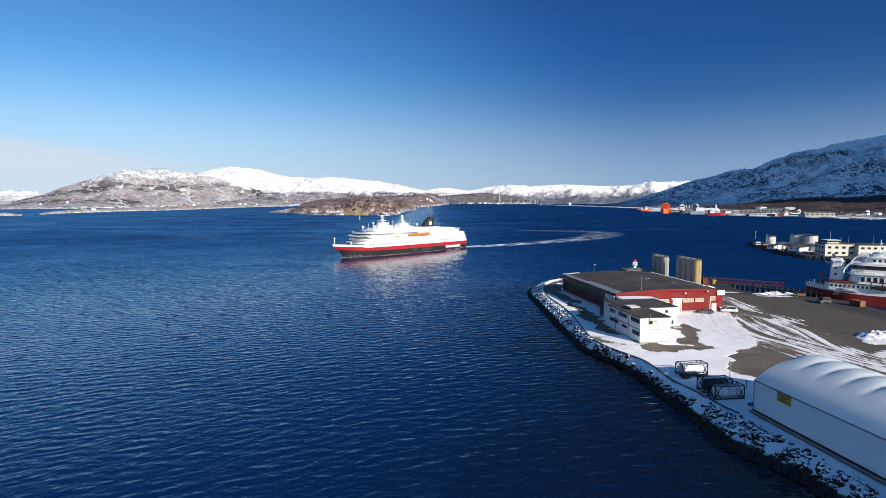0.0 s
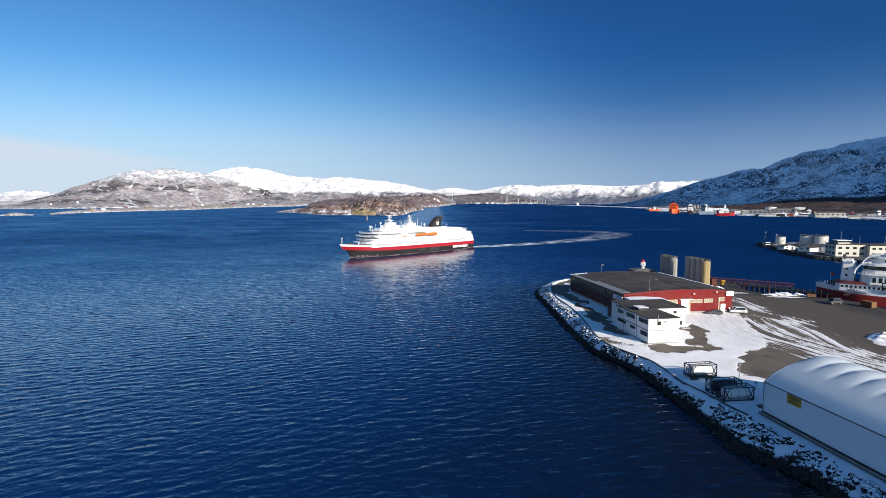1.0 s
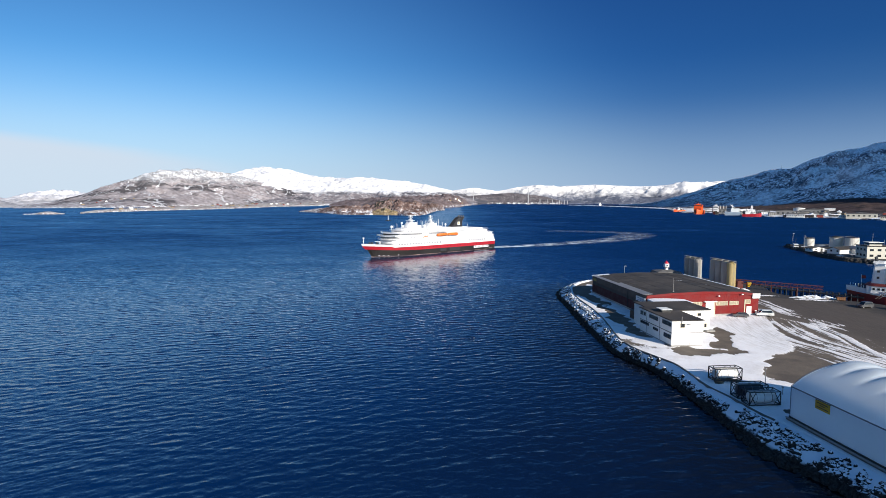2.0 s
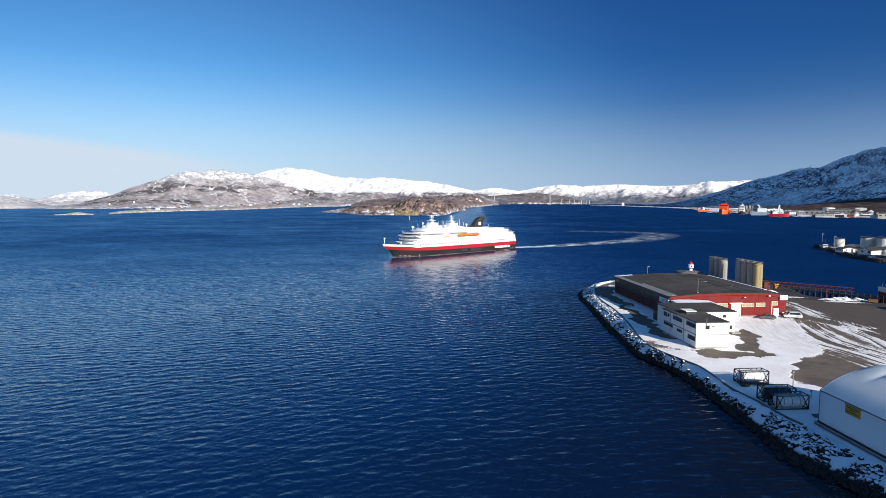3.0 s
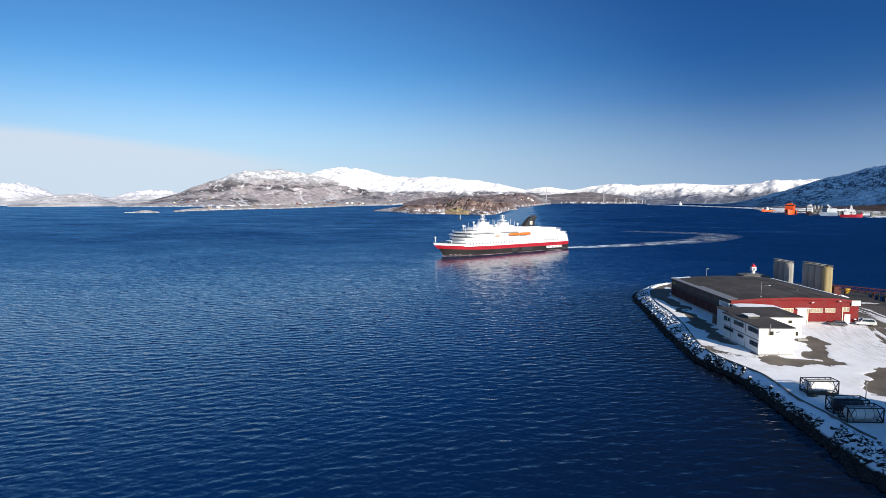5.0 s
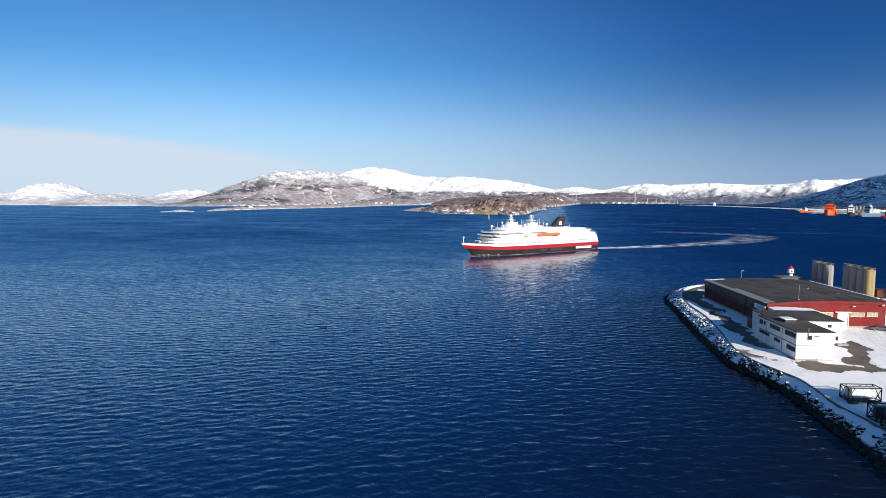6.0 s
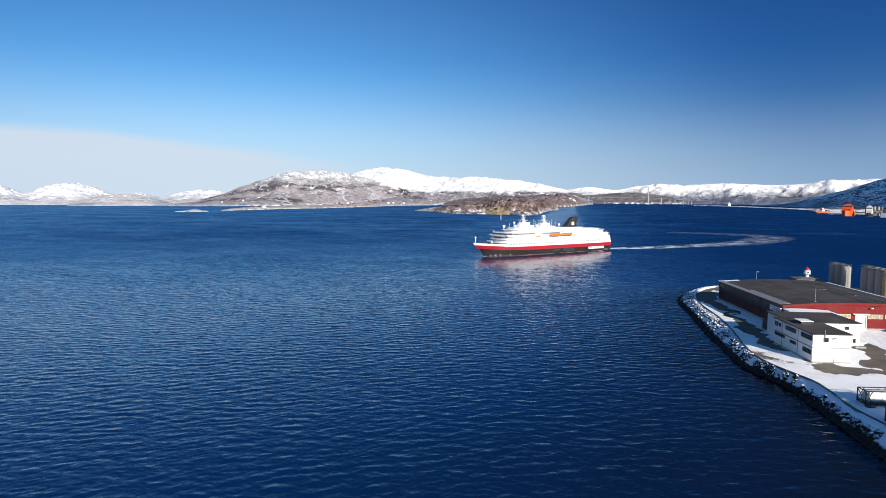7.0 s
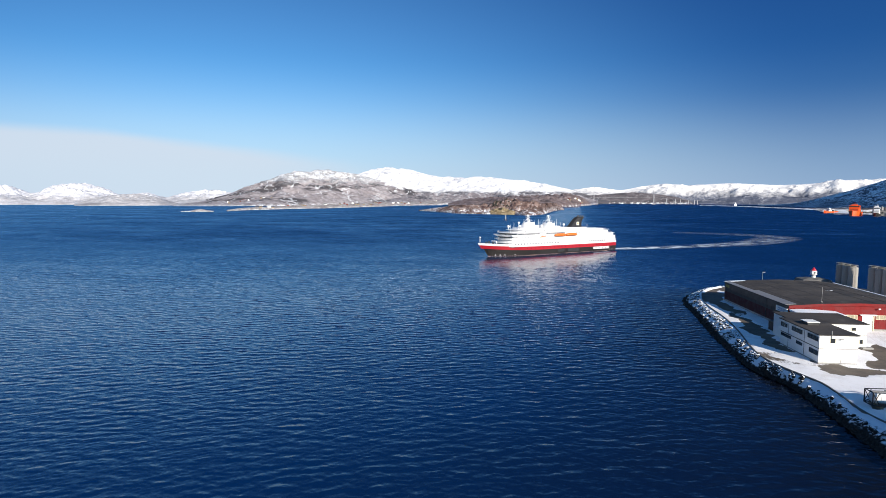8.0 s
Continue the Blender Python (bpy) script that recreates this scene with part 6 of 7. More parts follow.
pier = thing("timber_pier", pose(0, 0, 0), "dark timber pier with a handrail on the far side of the yard", "pier", kind="structure")
d0, d1 = Vector((123.5, 243, 0)), Vector((150, 213.5, 0))
ahead = (d1 - d0).normalized()
side = Vector((-ahead.y, ahead.x, 0))
n = 20
for k in range(n):
    a, b = d0.lerp(d1, k / n), d0.lerp(d1, (k + 0.94) / n)
    part("deck_plank", rings(bmesh.new(), [[p + side * s + Vector((0, 0, z)) for s, z in ((-2.2, 2.5), (2.2, 2.5), (2.2, 2.9), (-2.2, 2.9))] for p in (a, b)]), DARK_TRIM, pier)
    for s in (-2.0, 2.0):
        part("pile", tube(bmesh.new(), a + side * s + Vector((0, 0, -4)), a + side * s + Vector((0, 0, 3.8 if s < 0 else 2.6)), 0.22, 7), DARK_TRIM, pier)
    part("handrail", tube(tube(bmesh.new(), a - side * 2 + Vector((0, 0, 3.8)), b - side * 2 + Vector((0, 0, 3.8)), 0.07, 4), a - side * 2 + Vector((0, 0, 3.3)), b - side * 2 + Vector((0, 0, 3.3)), 0.07, 4), DARK_TRIM, pier)


# ---- wake of the liner ----
def foam_material():
    m, n, l, p = node_mat("thin_foam")
    pos = n.new("ShaderNodeNewGeometry").outputs["Position"]
    a = n.new("ShaderNodeAttribute")
    a.attribute_name = "foam"
    p.inputs["Base Color"].default_value, p.inputs["Roughness"].default_value = (0.72, 0.80, 0.88, 1), 0.8
    clear = n.new("ShaderNodeBsdfTransparent")
    both = n.new("ShaderNodeMixShader")
    bubbles = noise_node(n, l, pos, 0.11, 6, 0.62, (0.7, 1.0, 1, 35))
    f = arith(n, l, "MULTIPLY", a.outputs["Fac"], ramp(n, l, bubbles, 0.36, 0.72))
    l.new(arith(n, l, "MINIMUM", f, 1.0), both.inputs[0]), l.new(clear.outputs[0], both.inputs[1]), l.new(p.outputs[0], both.inputs[2])
    l.new(both.outputs[0], n["Material Output"].inputs["Surface"])
    return m


FOAM = foam_material()


def foam_ribbon(name, pts, label):
    """A strip of foam along (x, y, half width, density) points."""
    fx, fy, fw, fd = (smooth_curve([(i, p[k]) for i, p in enumerate(pts)]) for k in range(4))
    rows, amount = [], []
    n = 60 * (len(pts) - 1)
    for j in range(n + 1):
        t = (len(pts) - 1) * j / n
        c, ahead = Vector((fx(t), fy(t), 0.0)), Vector((fx(t + 0.05) - fx(t - 0.05), fy(t + 0.05) - fy(t - 0.05), 0)).normalized()
        side = Vector((-ahead.y, ahead.x, 0))
        rows.append([tuple(c + side * fw(t) * s) for s in np.linspace(-1, 1, 25)])
        amount += [max(0.0, fd(t)) * (1 - s * s) for s in np.linspace(-1, 1, 25)]
    flat = np.array(rows)
    flat[:, :, 2] = wave_height(flat[:, :, 0], flat[:, :, 1]) + 0.12
    me = grid_mesh(name, [[tuple(p) for p in r] for r in flat.tolist()], FOAM)
    me.attributes.new("foam", "FLOAT", "POINT").data.foreach_set("value", amount)
    return tagged(new(name, me), label, "foam", kind="stuff")


foam_ribbon("wake", [(22, 459, 6, 2.2), (42, 472, 9, 2.0), (66, 485, 11, 1.6), (92, 504, 13, 1.1), (126, 530, 17, 0.8), (160, 568, 20, 0.6), (186, 612, 22, 0.45), (198, 650, 21, 0.36), (172, 682, 20, 0.3), (110, 708, 18, 0.2)], "white foaming wake curving behind the ship")
foam_ribbon("bow_wave", [(-62, 377, 0.8, 0.9), (-54, 381, 1.6, 0.7), (-40, 391, 1.6, 0.45), (-15, 414, 1.2, 0.35), (15, 444, 1.6, 0.5)], "thin white bow wave along the ship's side")

# ---- cable-stayed bridge ----
PALE_CONCRETE = plain("pale_bridge_concrete", (0.42, 0.42, 0.44), 0.8, scale=0.05)
bridge = thing("cable_stayed_bridge", pose(0, 0, 38.8 * 0.085) @ Matrix.Scale(0.915, 4), "pale concrete cable-stayed bridge over the fjord", "bridge")
for x in (124.9, 549.9):
    bm = bmesh.new()
    for s in (-1, 1):
        tube(bm, (x, 4495 + s * 14, -8), (x, 4495 + s * 12, 45), 2.6, 8, 2.2)
        tube(bm, (x, 4495 + s * 12, 45), (x, 4495, 108), 2.2, 8, 1.9)
    tube(bm, (x, 4495, 100), (x, 4495, 127), 2.4, 8, 1.6)
    box(bm, x - 3, 4483, 40, x + 3, 4507, 43)
    box(bm, x - 10, 4478, -8, x + 10, 4512, -0.5)
    part("pylon", bm, PALE_CONCRETE, bridge)
    for k in range(1, 9):
        for s in (-1, 1):
            part("stay_cable", tube(bmesh.new(), (x, 4495, 122 - 2.2 * (8 - k)), (x + s * 24 * k, 4495, 45), 0.12, 4), PALE_CONCRETE, bridge)
part("deck", rings(bmesh.new(), [[(x, 4489, z - 0.6), (x, 4501, z - 0.6), (x, 4501, z + 0.4), (x, 4489, z + 0.4)] for x, z in ((-180, 36), (124.9, 45), (340, 47), (550, 45), (760, 33), (1010, 20))]), plain("grey_deck_concrete", (0.36, 0.36, 0.38), 0.85, scale=0.05), bridge)
for x, z in ((-130, 37), (-60, 39), (20, 42), (640, 39), (700, 36), (735, 34), (790, 31), (830, 29), (850, 28)):
    part("pier", tube(bmesh.new(), (x, 4495, -8), (x, 4495, z), 3.0, 8, 2.4), PALE_CONCRETE, bridge)

# ---- low breakwater spit ----
spit_rows = []
path = [(690, 3560, 5), (760, 3400, 10), (800, 3100, 12), (830, 2760, 14), (850, 2400, 16), (830, 2150, 20), (790, 1960, 26), (790, 1800, 40)]
fx, fy, fw = (smooth_curve([(i, p[k]) for i, p in enumerate(path)]) for k in range(3))
for j in range(100):
    t = 7 * j / 99
    row = []
    for s in np.linspace(-1, 1, 9):
        row.append((fx(t) + 2.2 * fw(t) * s, fy(t) + 14 * s, -1 + 3.6 * (1 - s * s) + 0.6 * fbm(fx(t) * 0.05 + s, fy(t) * 0.05, 3.0, 3)))
    spit_rows.append(row)
SPIT = snow_on("snowy_spit", (0.12, 0.11, 0.10), (0.25, 0.23, 0.21), 0.82, 1.1, 0.03)
tagged(new("spit", grid_mesh("spit", spit_rows, SPIT)), "low snow-covered breakwater spit", "ground", kind="structure")
hut = thing("harbour_beacon", pose(797, 3250, 2.6), "small white beacon hut on the spit", "beacon")
part("tower", rings(bmesh.new(), [[(dx * w, dy * w, z) for dx, dy in ((-1, -1), (1, -1), (1, 1), (-1, 1))] for w, z in ((6, -1), (6, 9), (2, 13))]), WHITE_PAINT, hut)
part("lantern", lathe(bmesh.new(), [(1.8, 13), (1.8, 16), (0.3, 17.5)], 8), WHITE_PAINT, hut)

# mast on the shoulder of the mountain
relay = thing("radio_mast", pose(1797, 3269, 198), "thin grey radio mast on the mountain shoulder", "mast")
part("mast", tube(bmesh.new(), (0, 0, 0), (0, 0, 32), 1.3, 6, 0.5), GREY_METAL, relay)
part("cabin", bx(-14, -4, -2, -4, 4, 9), SNOW_WHITE, relay, "small snow-covered cabin")

# sea mark off the islet
mark = thing("sea_mark", pose(-124, 1036, 0), "dark iron sea mark on a rock", "beacon")
part("pillar", tube(bmesh.new(), (0, 0, -1), (0, 0, 9), 1.3, 8, 0.9), plain("blue_grey_iron", (0.25, 0.28, 0.33), 0.6), mark)
part("rock", lathe(bmesh.new(), [(7, -1.0), (5, 0.4), (2, 1.0)], 9), STONE, mark)


# ---- far houses, built once and copied ----
def house_of(w, d, h, wall, roof, label):
    s = thing("house", pose(0, 0, -60), label, "house", "houses along the far shores")
    part("wall", bx(-w / 2, -d / 2, -1, w / 2, d / 2, h), wall, s)
    part("roof", rings(bmesh.new(), [[(-w / 2 - 0.4, y, h), (w / 2 + 0.4, y, h), (0, y, h + w * 0.38)] for y in (-d / 2 - 0.4, d / 2 + 0.4)]), roof, s)
    return s


TIMBER_RED = plain("barn_red_timber", (0.25, 0.04, 0.03), 0.7, scale=0.2)
OCHRE = plain("ochre_timber", (0.36, 0.27, 0.16), 0.7, scale=0.2)
GREY_ROOF = plain("grey_tile_roof", (0.12, 0.115, 0.115), 0.8, scale=0.2)
styles = [house_of(7, 10, 4.0, WHITE_PAINT, GREY_ROOF, "white timber house on the far shore"), house_of(6, 9, 3.6, TIMBER_RED, GREY_ROOF, "red timber house on the far shore"), house_of(8, 10, 4.0, WHITE_PAINT, SNOW_WHITE, "white timber house with a snowy roof"), house_of(6, 9, 3.6, OCHRE, GREY_ROOF, "ochre timber house on the far shore")]
bpy.context.view_layer.update()
deps = bpy.context.evaluated_depsgraph_get()
rnd = random.Random(21)


def land_height(x, y):
    hit, place, _, _, _, _ = scene.ray_cast(deps, Vector((x, y, 900)), Vector((0, 0, -1)))
    return place.z if hit else 0.0


def scatter_houses(count, az, spread, foot):
    made = 0
    foot = smooth_curve(foot)
    for _ in range(count * 6):
        a = rnd.uniform(*az)
        r = foot(a) + rnd.uniform(*spread)
        x, y = r * math.sin(radians(a)), r * math.cos(radians(a))
        z = land_height(x, y)
        if z < 1.5 or z > 40:
            continue
        copy_thing(rnd.choice(styles), pose(x, y, z, 0, 0, rnd.uniform(-40, 40)))
        made += 1
        if made >= count:
            return


scatter_houses(40, (-31, -13.5), (25, 330), [(-33.5, 1800), (-30, 2030), (-24.5, 2260), (-21, 2520), (-16, 3100), (-13, 3300)])
scatter_houses(14, (-34, -24), (20, 200), [(-36, 2990), (-24, 3320)])
scatter_houses(16, (-1, 5.5), (15, 130), [(-2, 2600), (2, 3300), (6, 4300)])
scatter_houses(16, (29.5, 40), (60, 240), [(28.2, 1430), (32.4, 1395), (35.6, 1320), (40, 1260)])
for s in styles:
    for o in list(s.children_recursive) + [s]:
        bpy.data.objects.remove(o)


# ---- moored passenger vessel, bow towards the mole ----
vessel = thing("moored_ship", pose(147.2, 218.6, 0, 0, 0, -42.0) @ Matrix.Diagonal((1.08, 1.08, 1.16, 1)), "white passenger vessel with a red hull moored at the quay", "ship")
VL, VB = 52.0, 5.6


def vessel_half(x, z):
    """Half breadth: raked bow at x = 0, square stern at the far end."""
    b, stem = VB * (0.9 + 0.02 * z), -0.16 * z
    if x < 16:
        k = max(0.0, (x - stem) / (16 - stem))
        b *= max(0.0, 1 - (1 - k) ** 2.1)
    return b


def vessel_lift(x):
    return 1.3 * max(0.0, (18 - x) / 18) ** 1.5


def vessel_strip(z0, z1, material, name, label=""):
    bm, loops = bmesh.new(), []
    for i in range(41):
        f = (i / 40) ** 1.3
        port, star = [], []
        for k in range(4):
            z = z0 + (z1 - z0) * k / 3
            stem = -0.16 * (z + 1.9 * max(0.0, z) / 5)
            x = stem + (VL - stem) * f
            port.append((x, -vessel_half(x, z) if i else 0.0, z + vessel_lift(x) * max(0.0, z) / 5))
            star.append((x, vessel_half(x, z) if i else 0.0, z + vessel_lift(x) * max(0.0, z) / 5))
        loops.append(port + star[::-1])
    rings(bm, loops, cap=False)
    bmesh.ops.remove_doubles(bm, verts=bm.verts, dist=0.005)
    bmesh.ops.contextual_create(bm, geom=[v for v in bm.verts if v.co.x > VL - 0.01])
    return part(name, bm, material, vessel, label)


FERRY_WHITE = plain("white_ferry_paint", (0.82, 0.81, 0.79), 0.4, var=0.07, scale=0.4)
FERRY_RED = plain("brick_red_hull_paint", (0.24, 0.022, 0.017), 0.45, var=0.2, scale=0.3, dirt=(0.15, 0.03, 0.02))
vessel_strip(-1.5, 3.3, FERRY_RED, "hull", "brick-red hull")
vessel_strip(3.3, 4.5, FERRY_WHITE, "upper_strake", "white upper strake")
part("weather_deck", rings(bmesh.new(), [[(x, -vessel_half(x, 4) + 0.1, 4.1 + vessel_lift(x) * 0.8), (x, vessel_half(x, 4) - 0.1, 4.1 + vessel_lift(x) * 0.8), (x, vessel_half(x, 4) - 0.1, 3.9 + vessel_lift(x) * 0.8), (x, -vessel_half(x, 4) + 0.1, 3.9 + vessel_lift(x) * 0.8)] for x in (0.6, 2, 4, 7, 11, 16, 30, 51)]), DARK_TRIM, vessel)
for k in range(10):
    x = 9.5 + 0.5 * k
    y = -vessel_half(x, 3.8)
    part("letter_bar", bx(x, y - 0.05, 3.75, x + 0.32, y + 0.4, 4.1), DARK_TRIM, vessel)


def house_block(x0, x1, half, z0, z1, name, nose=1.0, material=FERRY_WHITE, rake=0.3, tail=0.6):
    """A deck house with its rounded front towards the bow."""
    def plan(lean):
        pts = [(x1, half - tail), (x1 - tail, half)]
        for i in range(9):
            a = math.pi / 2 + math.pi * i / 8
            pts.append((x0 + nose + lean + nose * math.cos(a), half * math.sin(a)))
        return pts + [(x1 - tail, -half), (x1, -half + tail)]
    return part(name, rings(bmesh.new(), [[(x, y, z0) for x, y in plan(0)], [(x, y, z1) for x, y in plan(rake)]]), material, vessel)


house_block(4.6, 46, 4.6, 4.2, 6.7, "main_deckhouse", 2.0)
house_block(4.2, 17.5, 4.9, 6.5, 7.2, "canopy_roof", 3, plain("brown_red_canopy", (0.20, 0.03, 0.025), 0.6), 1.0)
house_block(6.2, 10.4, 2.6, 7.2, 13.4, "funnel_casing", 0.6, FERRY_WHITE, 0.5)
part("casing_cap", bx(6.6, -2.0, 13.4, 9.6, 2.0, 14.0), FERRY_WHITE, vessel)
for y in (-1.0, 1.0):
    part("exhaust_pipe", tube(bmesh.new(), (7.4, y, 13.9), (7.0, y, 15.4), 0.35, 8), DARK_TRIM, vessel)
house_block(11.5, 42, 5.2, 6.7, 9.6, "saloon", 3.5, FERRY_WHITE, 0.6)
house_block(11.0, 43, 5.6, 9.6, 9.85, "deck_edge", 3.5)
house_block(12.0, 40, 5.0, 9.85, 11.3, "upper_saloon", 4, FERRY_WHITE, 0.4)
house_block(12.2, 40, 5.1, 11.3, 12.5, "bridge_window_band", 4.2, GLASS, 0.5)
house_block(11.4, 40.5, 5.5, 12.5, 13.2, "bridge_roof", 4.4, FERRY_WHITE, 0.8)
house_block(14.5, 36, 4.2, 13.2, 14.9, "sun_deck_lounge", 4.0, FERRY_WHITE, 1.4)
house_block(14.2, 36.4, 4.5, 14.9, 15.2, "lounge_roof", 4.0, FERRY_WHITE, 0.4)
house_block(17, 28, 2.8, 15.2, 16.6, "mast_house", 2.5, FERRY_WHITE, 1.4)
part("mast", tube(bmesh.new(), (20, 0, 16.4), (20.1, 0, 20.5), 0.18, 8, 0.08), FERRY_WHITE, vessel)
part("mast_yard", bx(20.2, -2.0, 19.2, 20.5, 2.0, 19.4), FERRY_WHITE, vessel)
for side_y in (-5.0, 5.0):
    for x, reach, z0, z1 in ((10.6, 4.5, 9.8, 13.6), (12.6, 4.5, 12.8, 15.8)):
        bm = bmesh.new()
        pts = [(x + reach * (1 - math.cos(q)), side_y * 0.9, z0 + (z1 - z0) * math.sin(q)) for q in [math.pi / 2 * k / 7 for k in range(8)]]
        for p, q in zip(pts, pts[1:]):
            tube(bm, p, q, 0.28, 6)
        part("swept_arch", bm, FERRY_WHITE, vessel)
big_pane = mesh_of(bx(-0.5, -0.05, -0.75, 0.5, 0.05, 0.75), "window", GLASS)
low_pane = mesh_of(bx(-0.35, -0.05, -0.35, 0.35, 0.05, 0.35), "window", GLASS)
for x in [16.2 + 1.7 * k for k in range(14)]:
    piece("window", big_pane, vessel, pose(x, -5.22, 8.2))
for x in [7.5 + 1.25 * k for k in range(12)]:
    piece("window", low_pane, vessel, pose(x, -4.63, 5.6))
for x in [19.0 + 1.5 * k for k in range(9)]:
    piece("window", low_pane, vessel, pose(x, -4.23, 14.1))
for z in (9.0, 11.0):
    piece("window", low_pane, vessel, pose(8.2, -2.62, z))
bm = bmesh.new()
for k in range(6):
    x = 0.4 + 0.8 * k
    tube(bm, (x, -vessel_half(x, 4) + 0.1, 4.2 + vessel_lift(x)), (x, -vessel_half(x, 4) + 0.1, 5.6 + vessel_lift(x)), 0.05, 4)
part("bow_railing", bm, FERRY_WHITE, vessel)
part("flag_staff", tube(bmesh.new(), (3.6, 0, 5.0), (3.3, 0, 9.4), 0.06, 5), FERRY_WHITE, vessel)
part("flag", bx(3.4, -0.02, 8.2, 4.6, 0.02, 9.2), FERRY_RED, vessel, "small red flag")
for x, y in ((2.4, -0.8), (3.4, 0.6), (4.0, -1.9)):
    part("deck_locker", bx(x, y, 4.6, x + 1.0, y + 1.0, 6.6), plain("dark_blue_locker", (0.03, 0.05, 0.10), 0.5), vessel)
bm = bmesh.new()
for k in range(9):
    tube(bm, (13 + k, -5.5, 9.8), (13 + k, -5.5, 10.8), 0.04, 4)
for z in (10.3, 10.8):
    tube(bm, (13, -5.5, z), (21, -5.5, z), 0.04, 4)
part("railing", bm, FERRY_WHITE, vessel)
bm = bmesh.new()
for s in (-0.4, 0.4):
    tube(bm, (12 + s, -4.8, 5.6), (9.0 + s, -9.6, 3.2), 0.09, 4)
    tube(bm, (12 + s, -4.8, 6.5), (9.0 + s, -9.6, 4.1), 0.05, 4)
part("gangway", bm, BAND_GREY, vessel, "dull grey gangway")
# rescue boat under black hoops on the near side, and a rail round the bow
bm = bmesh.new()
for x in (18.5, 21.5, 24.5, 27.5):
    pts = [(x, -5.2 - 1.2 * math.sin(q), 5.0 + 2.6 * math.sin(q) ** 0.6 if math.sin(q) > 0 else 5.0) for q in [math.pi * k / 8 for k in range(5)]]
    for p, q in zip(pts, pts[1:]):
        tube(bm, p, q, 0.16, 6)
tube(bm, (18.5, -6.3, 7.5), (27.5, -6.3, 7.5), 0.13, 6)
part("boat_hoop", bm, STEEL_BLACK, vessel, "black steel boat hoops")
part("rescue_boat", rings(bmesh.new(), [[(x, -6.0 + 0.8 * k * math.cos(q), 5.9 + 0.7 * k * math.sin(q)) for q in [math.tau * i / 10 for i in range(10)]] for x, k in ((19.0, 0.2), (19.8, 0.8), (22.5, 1.0), (25.0, 0.9), (26.4, 0.15))]), DARK_TRIM, vessel, "dark inflatable rescue boat")
for x in (23.0, 26.5, 30.0, 33.5):
    part("liferaft", rings(bmesh.new(), [[(xx, -4.9 + 0.38 * math.cos(q), 10.3 + 0.38 * math.sin(q)) for q in [math.tau * i / 10 for i in range(10)]] for xx in (x, x + 1.3)]), FERRY_WHITE, vessel)
bm = bmesh.new()
for k in range(12):
    tube(bm, (15.5 + 1.7 * k, -4.4, 15.2), (15.5 + 1.7 * k, -4.4, 16.2), 0.05, 4)
tube(bm, (15.5, -4.4, 16.2), (34.2, -4.4, 16.2), 0.05, 4)
part("railing", bm, FERRY_WHITE, vessel)


# ---- fuel depot on the outer mole ----
mole_edge = [(268, 476), (302, 480), (345, 440), (350, 290), (266, 300), (251, 350), (243.5, 364), (245, 394), (255.5, 426)]
DEPOT_GROUND = snow_on("depot_yard", (0.035, 0.033, 0.031), (0.09, 0.085, 0.08), 1.0, 1.25, 0.08)
bm = bmesh.new()
rings(bm, [[(x, y, 2.0) for x, y in mole_edge], [(cx + (x - cx) * 1.03 - 2.0, cy + (y - cy) * 1.03, -1.5) for (x, y), (cx, cy) in zip(mole_edge, [(290, 380)] * 9)]])
tagged(new("mole", mesh_of(bm, "mole", DEPOT_GROUND)), "rubble mole carrying the fuel depot", "ground", kind="structure")
rnd = random.Random(8)
mole_rocks = thing("mole_rocks", pose(0, 0, 0), "dark rubble armour along the mole", "rocks", kind="structure")
verts, faces = [], []
for (x0, y0), (x1, y1) in zip(mole_edge[4:], mole_edge[5:] + mole_edge[:1]):
    for _ in range(int(math.hypot(x1 - x0, y1 - y0) * 3.2)):
        t, d = rnd.random(), rnd.random()
        size = rnd.uniform(0.6, 1.3)
        m = Matrix.LocRotScale((x0 + (x1 - x0) * t - 3.0 * d + 1, y0 + (y1 - y0) * t - 0.8 * d, 1.9 - 2.1 * d), Euler((rnd.uniform(0, 6), rnd.uniform(0, 6), 0)), (size, size, size * 0.8))
        me, base = rnd.choice(STONES), len(verts)
        verts.extend((m @ v.co)[:] for v in me.vertices)
        faces.extend(tuple(base + i for i in p.vertices) for p in me.polygons)
me = bpy.data.meshes.new("stones")
me.from_pydata(verts, [], faces)
me.materials.append(plain("dark_rubble", (0.035, 0.032, 0.03), 0.9))
ob = new("stones", me)
ob.parent = mole_rocks
tagged(ob, kind="stuff")
BEIGE = plain("beige_render", (0.58, 0.55, 0.47), 0.75, var=0.08, scale=0.3)
OFFWHITE_TANK = plain("offwhite_tank_paint", (0.66, 0.63, 0.57), 0.55, scale=0.2, dirt=(0.4, 0.36, 0.3), streak=(1, 1, 0.1))
